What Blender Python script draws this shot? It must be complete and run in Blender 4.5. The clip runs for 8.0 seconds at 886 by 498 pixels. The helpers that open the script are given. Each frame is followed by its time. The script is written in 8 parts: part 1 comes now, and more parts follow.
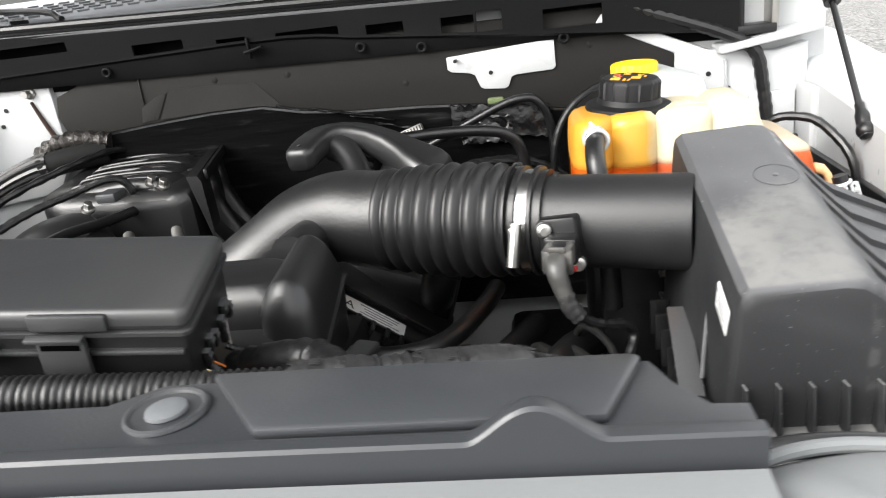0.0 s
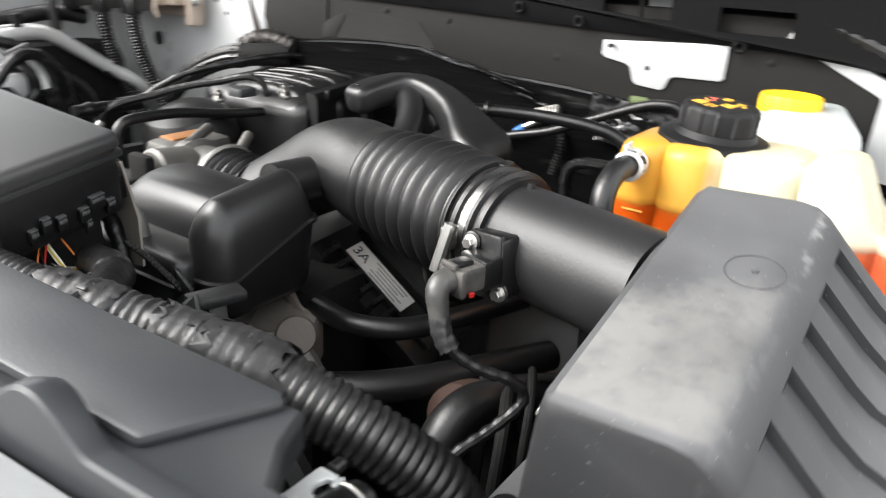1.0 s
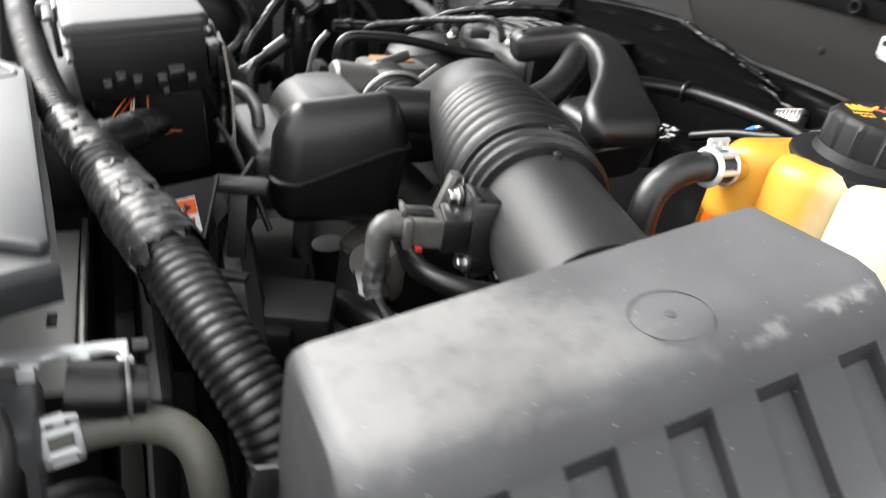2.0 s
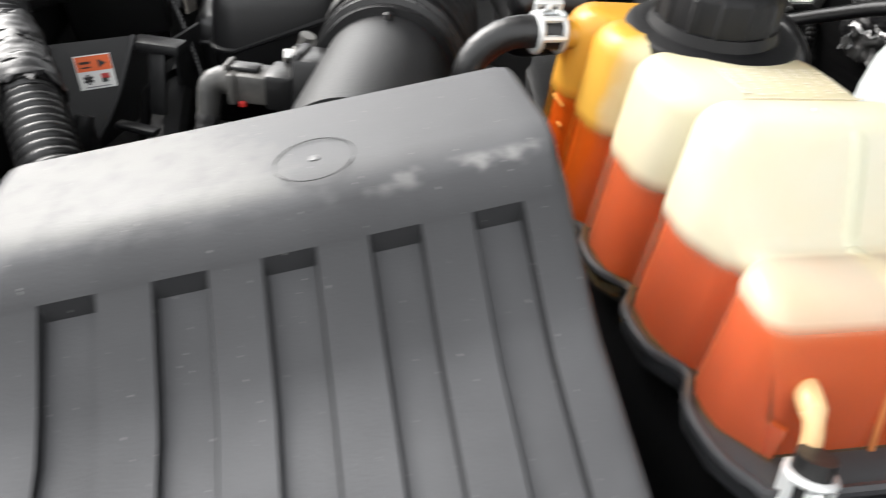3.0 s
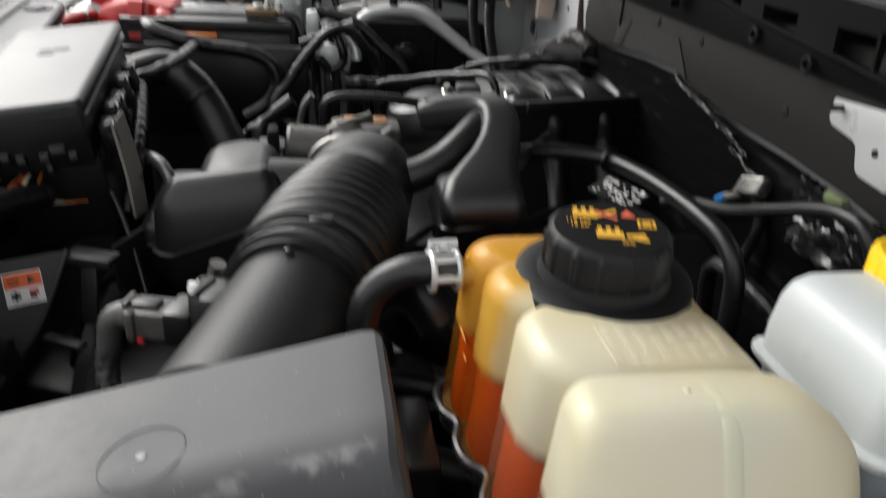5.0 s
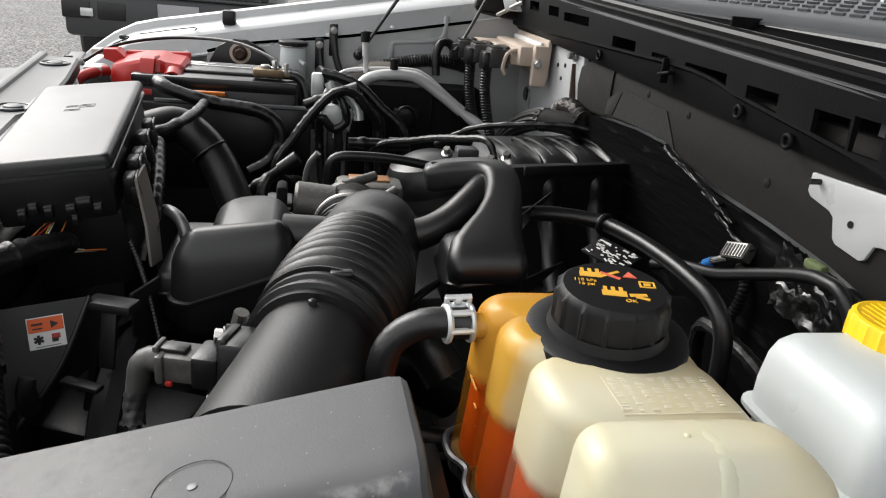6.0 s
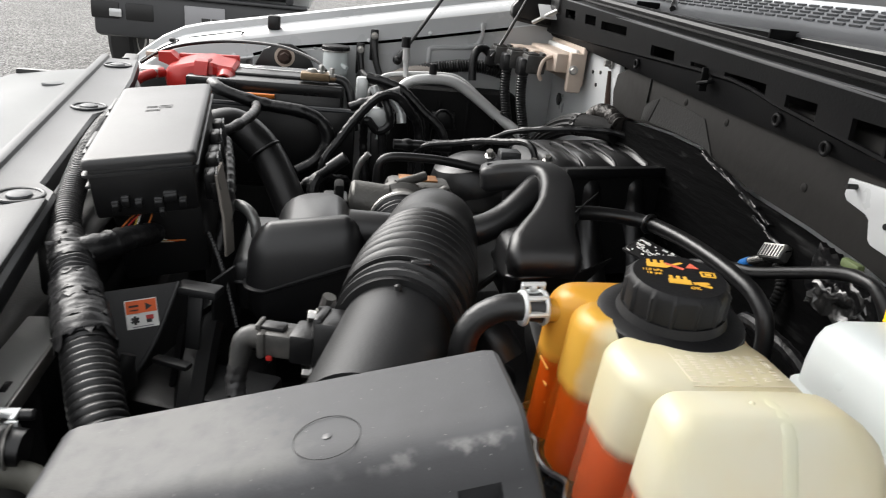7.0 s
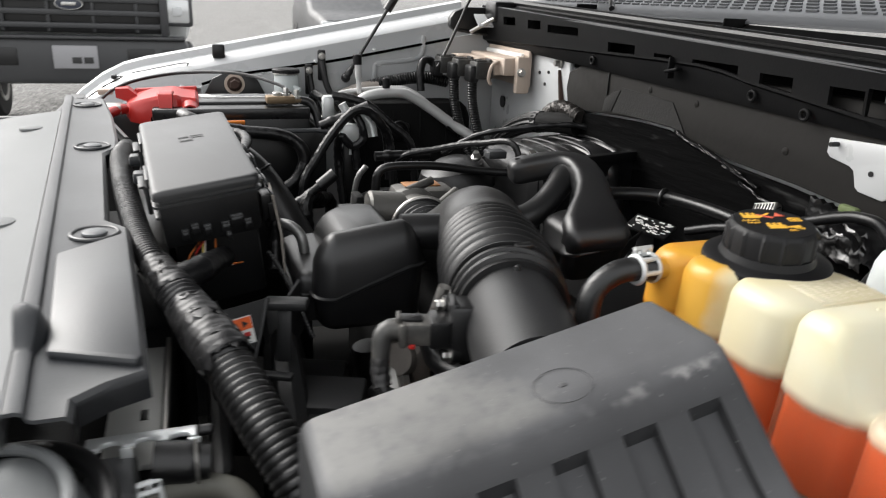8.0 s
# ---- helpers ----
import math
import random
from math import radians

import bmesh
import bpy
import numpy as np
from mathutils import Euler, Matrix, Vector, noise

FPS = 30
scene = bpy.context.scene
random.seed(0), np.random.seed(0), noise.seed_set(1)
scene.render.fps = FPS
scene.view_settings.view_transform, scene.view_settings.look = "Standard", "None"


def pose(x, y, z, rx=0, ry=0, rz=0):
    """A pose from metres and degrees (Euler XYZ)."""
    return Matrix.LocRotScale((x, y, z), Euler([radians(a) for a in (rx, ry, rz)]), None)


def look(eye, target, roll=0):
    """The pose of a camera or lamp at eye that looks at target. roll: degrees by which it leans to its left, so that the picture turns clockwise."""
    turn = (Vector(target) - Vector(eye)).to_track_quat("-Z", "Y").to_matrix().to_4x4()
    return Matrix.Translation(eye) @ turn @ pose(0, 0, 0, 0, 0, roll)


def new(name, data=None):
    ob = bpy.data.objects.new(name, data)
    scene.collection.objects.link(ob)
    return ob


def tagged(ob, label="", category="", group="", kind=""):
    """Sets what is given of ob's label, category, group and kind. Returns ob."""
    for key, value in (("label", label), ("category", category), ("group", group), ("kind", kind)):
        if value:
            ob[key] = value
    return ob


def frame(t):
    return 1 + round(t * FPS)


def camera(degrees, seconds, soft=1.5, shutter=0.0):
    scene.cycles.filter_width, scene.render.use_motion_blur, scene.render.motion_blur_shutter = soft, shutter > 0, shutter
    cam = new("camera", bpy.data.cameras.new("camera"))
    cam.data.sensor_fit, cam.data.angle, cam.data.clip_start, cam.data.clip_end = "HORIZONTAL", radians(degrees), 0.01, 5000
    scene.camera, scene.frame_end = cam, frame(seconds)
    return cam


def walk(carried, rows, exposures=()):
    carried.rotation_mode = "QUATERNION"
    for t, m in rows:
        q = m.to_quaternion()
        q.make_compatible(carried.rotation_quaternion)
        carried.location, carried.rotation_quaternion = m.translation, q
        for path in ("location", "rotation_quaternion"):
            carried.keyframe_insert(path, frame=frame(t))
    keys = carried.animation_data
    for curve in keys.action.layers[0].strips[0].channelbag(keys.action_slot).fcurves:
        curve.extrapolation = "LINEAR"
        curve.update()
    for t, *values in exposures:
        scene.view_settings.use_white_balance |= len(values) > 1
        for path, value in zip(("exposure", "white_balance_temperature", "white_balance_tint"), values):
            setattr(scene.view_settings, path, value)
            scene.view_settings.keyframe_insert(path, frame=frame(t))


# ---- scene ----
cam = camera(63.3, 8.0, soft=1.1, shutter=0.5)
PATH = [
    (0, (0.295, -0.384, 1.412), (0.0, 1.468, 0.718), -7.5),
    (0.5, (0.41, -0.352, 1.419), (-0.099, 1.445, 0.703), -3.9),
    (1, (0.562, -0.201, 1.39), (-0.457, 1.348, 0.641), 3.4),
    (1.2, (0.598, -0.148, 1.391), (-0.605, 1.26, 0.636), 3.4),
    (2.5, (0.753, 0.15, 1.362), (-0.861, 0.669, 0.301), 9.8),
    (3, (0.788, 0.254, 1.38), (-0.789, 0.635, 0.211), 6.3),
    (3.5, (0.782, 0.333, 1.389), (-0.77, 0.812, 0.221), 6.1),
    (4, (0.771, 0.361, 1.396), (-0.817, 0.886, 0.3), 5.8),
    (4.5, (0.758, 0.349, 1.415), (-0.914, 0.725, 0.385), 4.5),
    (5, (0.747, 0.337, 1.437), (-1.023, 0.668, 0.566), 3.9),
    (5.2, (0.752, 0.326, 1.45), (-1.071, 0.652, 0.694), 4.1),
    (6.3, (0.791, 0.3, 1.451), (-1.034, 0.68, 0.725), 5.9),
    (6.5, (0.802, 0.289, 1.459), (-1.024, 0.654, 0.728), 5.9),
    (7, (0.824, 0.252, 1.458), (-1.011, 0.59, 0.736), 6.2),
    (7.5, (0.837, 0.182, 1.46), (-0.969, 0.648, 0.739), 4.1),
    (8, (0.845, 0.054, 1.444), (-0.934, 0.681, 0.78), 2.3),
]
EXPOSURES = [(0, 1.9), (0.5, 1.97), (1.2, 2.1), (2.5, 2.1), (3.0, 1.8), (3.5, 1.35), (4.0, 1.05), (5.0, 0.8), (6.3, 1.05), (8.0, 1.2)]
walk(cam, [(t, look(eye, target, roll)) for t, eye, target, roll in PATH],
     exposures=EXPOSURES)

# ---- world and light ----
world = bpy.data.worlds.new("overcast")
scene.world = world
world.use_nodes = True
wt = world.node_tree
sky = wt.nodes.new("ShaderNodeTexSky")
sky.sky_type = "NISHITA"
sky.sun_disc = False
sky.sun_elevation = radians(38)
sky.sun_rotation = radians(228)
sky.air_density = 2.0
sky.dust_density = 6.0
grey = wt.nodes.new("ShaderNodeHueSaturation")
grey.inputs["Saturation"].default_value = 0.12
wt.links.new(sky.outputs[0], grey.inputs["Color"])
cloud = wt.nodes.new("ShaderNodeMix")
cloud.data_type = "RGBA"
cloud.inputs["Factor"].default_value = 0.42
cloud.inputs["B"].default_value = (6.0, 6.0, 6.1, 1)
wt.links.new(grey.outputs[0], cloud.inputs["A"])
wt.links.new(cloud.outputs["Result"], wt.nodes["Background"].inputs["Color"])
wt.nodes["Background"].inputs["Strength"].default_value = 0.157

sun_data = bpy.data.lights.new("sun", "SUN")
sun_data.energy = 1.1
sun_data.angle = radians(40)
sun_data.color = (1.0, 0.97, 0.93)
sun = new("sun", sun_data)
sun.matrix_world = look((-3.5, -2.9, 5.6), (0, 0.3, 1.2))


# ---- materials ----
def material(name, color, rough=0.5, metal=0.0, grain=0.15, scale=60.0, bump=0.15, blotch=0.15, blotch_scale=7.0,
             coat=0.0, dust=0.0, rough_var=0.12, specular=0.5, dist=0.002):
    """A surface with fine grain and broad stains. dust: share of pale dust that lies in patches."""
    m = bpy.data.materials.new(name)
    m.use_nodes = True
    nt = m.node_tree
    b = nt.nodes["Principled BSDF"]
    tc = nt.nodes.new("ShaderNodeTexCoord")
    fine = nt.nodes.new("ShaderNodeTexNoise")
    fine.inputs["Scale"].default_value = scale
    fine.inputs["Detail"].default_value = 6
    wide = nt.nodes.new("ShaderNodeTexNoise")
    wide.inputs["Scale"].default_value = blotch_scale
    wide.inputs["Detail"].default_value = 5
    for n in (fine, wide):
        nt.links.new(tc.outputs["Object"], n.inputs["Vector"])
    def mixed(a, fac_socket, strength, other):
        mx = nt.nodes.new("ShaderNodeMix")
        mx.data_type = "RGBA"
        ma = nt.nodes.new("ShaderNodeMath")
        ma.operation = "MULTIPLY"
        nt.links.new(fac_socket, ma.inputs[0])
        ma.inputs[1].default_value = strength
        nt.links.new(ma.outputs[0], mx.inputs["Factor"])
        if isinstance(a, tuple):
            mx.inputs["A"].default_value = (*a, 1)
        else:
            nt.links.new(a, mx.inputs["A"])
        mx.inputs["B"].default_value = (*other, 1)
        return mx.outputs["Result"]
    dark = tuple(c * 0.45 for c in color)
    pale = tuple(min(1.0, c * 1.6 + 0.003) for c in color)
    c1 = mixed(color, fine.outputs["Fac"], grain, dark)
    c2 = mixed(c1, wide.outputs["Fac"], blotch, pale)
    if dust:
        ramp = nt.nodes.new("ShaderNodeValToRGB")
        ramp.color_ramp.elements[0].position = 0.48
        ramp.color_ramp.elements[1].position = 0.72
        nt.links.new(wide.outputs["Fac"], ramp.inputs[0])
        c2 = mixed(c2, ramp.outputs["Color"], dust, (0.30, 0.28, 0.25))
    nt.links.new(c2, b.inputs["Base Color"])
    rr = nt.nodes.new("ShaderNodeMapRange")
    rr.inputs["To Min"].default_value = max(0.02, rough - rough_var)
    rr.inputs["To Max"].default_value = min(1.0, rough + rough_var)
    nt.links.new(wide.outputs["Fac"], rr.inputs["Value"])
    nt.links.new(rr.outputs["Result"], b.inputs["Roughness"])
    b.inputs["Metallic"].default_value = metal
    b.inputs["Specular IOR Level"].default_value = specular
    b.inputs["Coat Weight"].default_value = coat
    if bump:
        bp = nt.nodes.new("ShaderNodeBump")
        bp.inputs["Strength"].default_value = bump
        bp.inputs["Distance"].default_value = dist
        nt.links.new(fine.outputs["Fac"], bp.inputs["Height"])
        nt.links.new(bp.outputs["Normal"], b.inputs["Normal"])
    return m


M_BLACK = material("black_plastic", (0.0052, 0.0052, 0.0056), 0.36, scale=300, bump=0.12)
M_GLOSS = material("glossy_black_plastic", (0.0055, 0.0055, 0.006), 0.34, scale=200, bump=0.06)
M_RUBBER = material("black_rubber", (0.0066, 0.0066, 0.007), 0.38, scale=240, bump=0.15, dust=0.012)
M_COVER = material("grey_black_cover", (0.026, 0.028, 0.031), 0.39, scale=420, bump=0.07, dust=0.06)
M_GRILLE = material("front_cover_grey", (0.125, 0.131, 0.133), 0.60, scale=400, bump=0.08, specular=0.35)
M_WHITE = material("white_paint", (0.475, 0.485, 0.49), 0.30, scale=30, bump=0.02, grain=0.05, blotch=0.06, coat=0.4)
M_PAD = material("firewall_pad", (0.0092, 0.0085, 0.0077), 0.80, scale=60, bump=0.30, blotch=1.0, blotch_scale=5.0, grain=0.4, specular=0.25)
M_STEEL = material("zinc_steel", (0.55, 0.54, 0.52), 0.3, metal=1.0, scale=120, bump=0.1)
M_DULL = material("dull_aluminium", (0.40, 0.39, 0.37), 0.45, metal=0.9, scale=150, bump=0.3)
M_RED = material("red_plastic", (0.42, 0.018, 0.014), 0.4, scale=200, bump=0.1)
M_YELLOW = material("yellow_plastic", (0.85, 0.52, 0.01), 0.4, scale=120, bump=0.05, grain=0.05)
M_CAP = material("cap_plastic", (0.0060, 0.0060, 0.0066), 0.46, scale=400, bump=0.1, specular=0.26)
M_LABEL = material("label_white", (0.75, 0.75, 0.73), 0.5, scale=80, bump=0.03, blotch=0.1)
M_ORANGE = material("label_orange", (0.75, 0.12, 0.02), 0.5, scale=80, bump=0.03)
M_DARKINK = material("dark_ink", (0.02, 0.02, 0.02), 0.6, bump=0.0)
M_AMBERINK = material("amber_print", (0.65, 0.36, 0.04), 0.5, bump=0.0)
M_TAN = material("tan_plastic", (0.50, 0.41, 0.34), 0.5, scale=150, bump=0.1)
M_TRUCK = material("dark_truck_plastic", (0.035, 0.036, 0.038), 0.45, scale=40, bump=0.1)
M_TYRE = material("tyre_rubber", (0.02, 0.02, 0.02), 0.8, scale=60, bump=0.4)
M_LENS = material("headlamp_lens", (0.55, 0.56, 0.56), 0.08, metal=0.4, bump=0.0)
M_GLASS = material("windscreen_glass", (0.35, 0.37, 0.38), 0.06, scale=5, bump=0.0, specular=0.9)
M_TAPE = material("shiny_black_tape", (0.0055, 0.0055, 0.006), 0.34, scale=120, bump=0.5, dist=0.003, specular=0.4)
M_RUST = material("rusty_iron", (0.045, 0.024, 0.017), 0.8, scale=90, bump=0.5, blotch=0.5)


# ---- mesh helpers ----
def thing(name, label, category, group="", kind=""):
    return tagged(new(name), label, category, group, kind)


def finish(bm, smooth=True, angle=35):
    bmesh.ops.recalc_face_normals(bm, faces=bm.faces)
    if smooth:
        for f in bm.faces:
            f.smooth = True
        for e in bm.edges:
            if len(e.link_faces) == 2 and e.calc_face_angle(0) > radians(angle):
                e.smooth = False
    return bm


def part(name, bm, mat, parent, label="", smooth=True, angle=35):
    finish(bm, smooth, angle)
    me = bpy.data.meshes.new(name)
    bm.to_mesh(me)
    bm.free()
    me.materials.append(mat)
    ob = new(name, me)
    ob.parent = parent
    if label:
        ob["label"] = label
    return ob


def solo(name, bm, mat, label, category, group="", kind="", smooth=True, angle=35):
    ob = part(name, bm, mat, None, "", smooth, angle)
    return tagged(ob, label, category, group, kind)


def box(c, s, bevel=0.0, m=None, seg=2, bm=None):
    """A box of centre c and size s with rounded edges, turned by the matrix m about its centre."""
    b = bmesh.new()
    bmesh.ops.create_cube(b, size=1.0)
    bmesh.ops.scale(b, vec=s, verts=b.verts)
    if bevel:
        bmesh.ops.bevel(b, geom=b.edges[:], offset=min(bevel, min(s) * 0.49), segments=seg, affect="EDGES", profile=0.5)
    bmesh.ops.transform(b, matrix=Matrix.Translation(c) @ (m or Matrix()), verts=b.verts)
    return join(bm, b)


def join(bm, b):
    if bm is None:
        return b
    me = bpy.data.meshes.new("tmp")
    b.to_mesh(me)
    b.free()
    bm.from_mesh(me)
    bpy.data.meshes.remove(me)
    return bm


def rings(list_of_rings, closed=True, cap=True, bm=None):
    """A skin over rings of equally many points."""
    b = bmesh.new()
    vs = [[b.verts.new(p) for p in ring] for ring in list_of_rings]
    n = len(vs[0])
    for r0, r1 in zip(vs, vs[1:]):
        for i in range(n if closed else n - 1):
            j = (i + 1) % n
            b.faces.new((r0[i], r0[j], r1[j], r1[i]))
    if cap and closed:
        b.faces.new(list(reversed(vs[0])))
        b.faces.new(vs[-1])
    return join(bm, b)


def spline(pts, step=0.006):
    """Points along a smooth line through pts."""
    pts = [Vector(p) for p in pts]
    if len(pts) == 2:
        a, d = pts[0], pts[1]
        n = max(2, int((d - a).length / step))
        return [a.lerp(d, i / n) for i in range(n + 1)]
    ext = [pts[0] * 2 - pts[1], *pts, pts[-1] * 2 - pts[-2]]
    out = []
    for i in range(1, len(ext) - 2):
        p0, p1, p2, p3 = ext[i - 1:i + 3]
        n = max(2, int((p2 - p1).length / step))
        for k in range(n):
            t = k / n
            out.append(0.5 * ((2 * p1) + (p2 - p0) * t + (2 * p0 - 5 * p1 + 4 * p2 - p3) * t * t + (3 * p1 - p0 - 3 * p2 + p3) * t ** 3))
    out.append(pts[-1])
    return out


def pipe(pts, radius, seg=14, step=0.006, cap=True, bm=None, squash=1.0):
    """A hose along pts. radius: a number, or a function of the share of the way and the metres gone."""
    path = spline(pts, step)
    total = sum((b - a).length for a, b in zip(path, path[1:]))
    gone, out, up = 0.0, [], None
    for i, p in enumerate(path):
        tangent = (path[min(i + 1, len(path) - 1)] - path[max(i - 1, 0)]).normalized()
        if up is None:
            up = Vector((0, 0, 1)) if abs(tangent.z) < 0.9 else Vector((1, 0, 0))
        side = tangent.cross(up).normalized()
        up = side.cross(tangent).normalized()
        if i:
            gone += (p - path[i - 1]).length
        r = radius(gone / total, gone) if callable(radius) else radius
        out.append([p + (side * math.cos(a) + up * math.sin(a) * squash) * r for a in (2 * math.pi * k / seg for k in range(seg))])
    return rings(out, True, cap, bm)


def corrugated(pts, r, pitch=0.008, depth=0.003, seg=18, bm=None):
    return pipe(pts, lambda s, d: r - depth * (0.5 + 0.5 * math.cos(2 * math.pi * d / pitch)) ** 2, seg, pitch / 6, True, bm)


def lathe(profile, origin, axis=(0, 0, 1), seg=32, bm=None, wave=None):
    """A turned shape: profile of (radius, height) about an axis through origin."""
    q = Vector((0, 0, 1)).rotation_difference(Vector(axis).normalized()).to_matrix()
    out = []
    for r, h in profile:
        ring = []
        for k in range(seg):
            a = 2 * math.pi * k / seg
            rr = r + (wave(a, r, h) if wave else 0)
            ring.append(Vector(origin) + q @ Vector((rr * math.cos(a), rr * math.sin(a), h)))
        out.append(ring)
    return rings(out, True, True, bm)


def rrect(y0, y1, z0, z1, r, n=4):
    """Corner points of a rounded rectangle in two dimensions, counter-clockwise from the lower right."""
    out = []
    for cy, cz, a0 in ((y1 - r, z0 + r, -90), (y1 - r, z1 - r, 0), (y0 + r, z1 - r, 90), (y0 + r, z0 + r, 180)):
        for k in range(n + 1):
            a = radians(a0 + 90 * k / n)
            out.append((cy + r * math.cos(a), cz + r * math.sin(a)))
    return out


def slab(poly, z0, z1, bevel=0.0, bm=None, m=None):
    """A plate: the outline poly in x and y between two heights."""
    b = bmesh.new()
    lo = [b.verts.new((x, y, z0)) for x, y in poly]
    hi = [b.verts.new((x, y, z1)) for x, y in poly]
    b.faces.new(list(reversed(lo)))
    b.faces.new(hi)
    for i in range(len(poly)):
        j = (i + 1) % len(poly)
        b.faces.new((lo[i], lo[j], hi[j], hi[i]))
    if bevel:
        bmesh.ops.recalc_face_normals(b, faces=b.faces)
        bmesh.ops.bevel(b, geom=b.edges[:], offset=bevel, segments=2, affect="EDGES", profile=0.5)
    if m is not None:
        bmesh.ops.transform(b, matrix=m, verts=b.verts)
    return join(bm, b)


def ball(c, r, bm=None, seg=12):
    prof = [(r * math.sin(math.pi * k / 8) + 1e-5, -r * math.cos(math.pi * k / 8)) for k in range(9)]
    return lathe(prof, c, seg=seg, bm=bm)


def upright(poly, y0, y1, bevel=0.0, bm=None):
    """A wall plate: the outline poly in x and z between two depths."""
    turn = Matrix(((1, 0, 0, 0), (0, 0, 1, 0), (0, 1, 0, 0), (0, 0, 0, 1)))
    return slab(poly, y0, y1, bevel, bm, turn)


def hexbolt(c, r, h, axis=(0, 0, 1), bm=None):
    bm = lathe([(r * 1.45, 0), (r * 1.45, h * 0.25), (r * 1.2, h * 0.3)], c, axis, 16, bm)
    return lathe([(r, h * 0.28), (r, h * 0.9), (r * 0.85, h)], c, axis, 6, bm)


def node_mix(name, build):
    m = bpy.data.materials.new(name)
    m.use_nodes = True
    build(m.node_tree, m.node_tree.nodes["Principled BSDF"], m.node_tree.nodes["Material Output"])
    return m


def tank_nodes(nt, b, out):
    """Yellowed polythene: amber-stained at the filler end, cream elsewhere, half see-through."""
    tc = nt.nodes.new("ShaderNodeTexCoord")
    sep = nt.nodes.new("ShaderNodeSeparateXYZ")
    nt.links.new(tc.outputs["Object"], sep.inputs[0])
    ns = nt.nodes.new("ShaderNodeTexNoise")
    ns.inputs["Scale"].default_value = 28
    ns.inputs["Detail"].default_value = 4
    nt.links.new(tc.outputs["Object"], ns.inputs["Vector"])
    add = nt.nodes.new("ShaderNodeMath")
    add.operation = "MULTIPLY_ADD"
    nt.links.new(ns.outputs["Fac"], add.inputs[0])
    add.inputs[1].default_value = 0.02
    nt.links.new(sep.outputs["X"], add.inputs[2])
    rng = nt.nodes.new("ShaderNodeMapRange")
    rng.inputs["From Min"].default_value = 0.34
    rng.inputs["From Max"].default_value = 0.54
    nt.links.new(add.outputs[0], rng.inputs["Value"])
    ramp = nt.nodes.new("ShaderNodeValToRGB")
    e = ramp.color_ramp.elements
    e[0].position, e[0].color = 0.0, (0.70, 0.36, 0.045, 1)
    e[1].position, e[1].color = 1.0, (0.77, 0.775, 0.635, 1)
    for p, c in ((0.40, (0.72, 0.43, 0.075, 1)), (0.47, (0.77, 0.73, 0.53, 1))):
        k = e.new(p)
        k.color = c
    nt.links.new(rng.outputs["Result"], ramp.inputs[0])
    wide = nt.nodes.new("ShaderNodeTexNoise")
    wide.inputs["Scale"].default_value = 16
    wide.inputs["Detail"].default_value = 3
    nt.links.new(tc.outputs["Object"], wide.inputs["Vector"])
    tone = nt.nodes.new("ShaderNodeMapRange")
    tone.inputs["From Min"].default_value, tone.inputs["From Max"].default_value = 0.3, 0.7
    nt.links.new(wide.outputs["Fac"], tone.inputs["Value"])
    stain = nt.nodes.new("ShaderNodeMix")
    stain.data_type = "RGBA"
    stain.blend_type = "MULTIPLY"
    stain.inputs["B"].default_value = (0.98, 0.93, 0.79, 1)
    nt.links.new(tone.outputs["Result"], stain.inputs["Factor"])
    nt.links.new(ramp.outputs["Color"], stain.inputs["A"])
    nt.links.new(stain.outputs["Result"], b.inputs["Base Color"])
    b.inputs["Roughness"].default_value = 0.30
    bp = nt.nodes.new("ShaderNodeBump")
    bp.inputs["Strength"].default_value = 0.25
    bp.inputs["Distance"].default_value = 0.004
    nt.links.new(wide.outputs["Fac"], bp.inputs["Height"])
    nt.links.new(bp.outputs["Normal"], b.inputs["Normal"])
    tl = nt.nodes.new("ShaderNodeBsdfTranslucent")
    nt.links.new(ramp.outputs["Color"], tl.inputs["Color"])
    m1 = nt.nodes.new("ShaderNodeMixShader")
    m1.inputs[0].default_value = 0.35
    nt.links.new(b.outputs[0], m1.inputs[1])
    nt.links.new(tl.outputs[0], m1.inputs[2])
    tr = nt.nodes.new("ShaderNodeBsdfTransparent")
    tr.inputs["Color"].default_value = (1.0, 0.74, 0.44, 1)
    m2 = nt.nodes.new("ShaderNodeMixShader")
    # the wall turns see-through where liquid wets it
    lev = nt.nodes.new("ShaderNodeMath")
    lev.operation = "MULTIPLY_ADD"
    nt.links.new(sep.outputs["X"], lev.inputs[0])
    lev.inputs[1].default_value = 0.020
    nt.links.new(sep.outputs["Z"], lev.inputs[2])
    wet = nt.nodes.new("ShaderNodeMapRange")
    wet.interpolation_type = "SMOOTHSTEP"
    wet.inputs["From Min"].default_value, wet.inputs["From Max"].default_value = 1.1930, 1.2050
    wet.inputs["To Min"].default_value, wet.inputs["To Max"].default_value = 0.92, 0.03
    nt.links.new(lev.outputs[0], wet.inputs["Value"])
    roof = nt.nodes.new("ShaderNodeMapRange")
    roof.interpolation_type = "SMOOTHSTEP"
    roof.inputs["From Min"].default_value, roof.inputs["From Max"].default_value = 0.553, 0.561
    roof.inputs["To Min"].default_value, roof.inputs["To Max"].default_value = 0.0, 0.30
    nt.links.new(sep.outputs["X"], roof.inputs["Value"])
    most = nt.nodes.new("ShaderNodeMath")
    most.operation = "MAXIMUM"
    nt.links.new(wet.outputs["Result"], most.inputs[0])
    nt.links.new(roof.outputs["Result"], most.inputs[1])
    nt.links.new(most.outputs[0], m2.inputs[0])
    nt.links.new(m1.outputs[0], m2.inputs[1])
    nt.links.new(tr.outputs[0], m2.inputs[2])
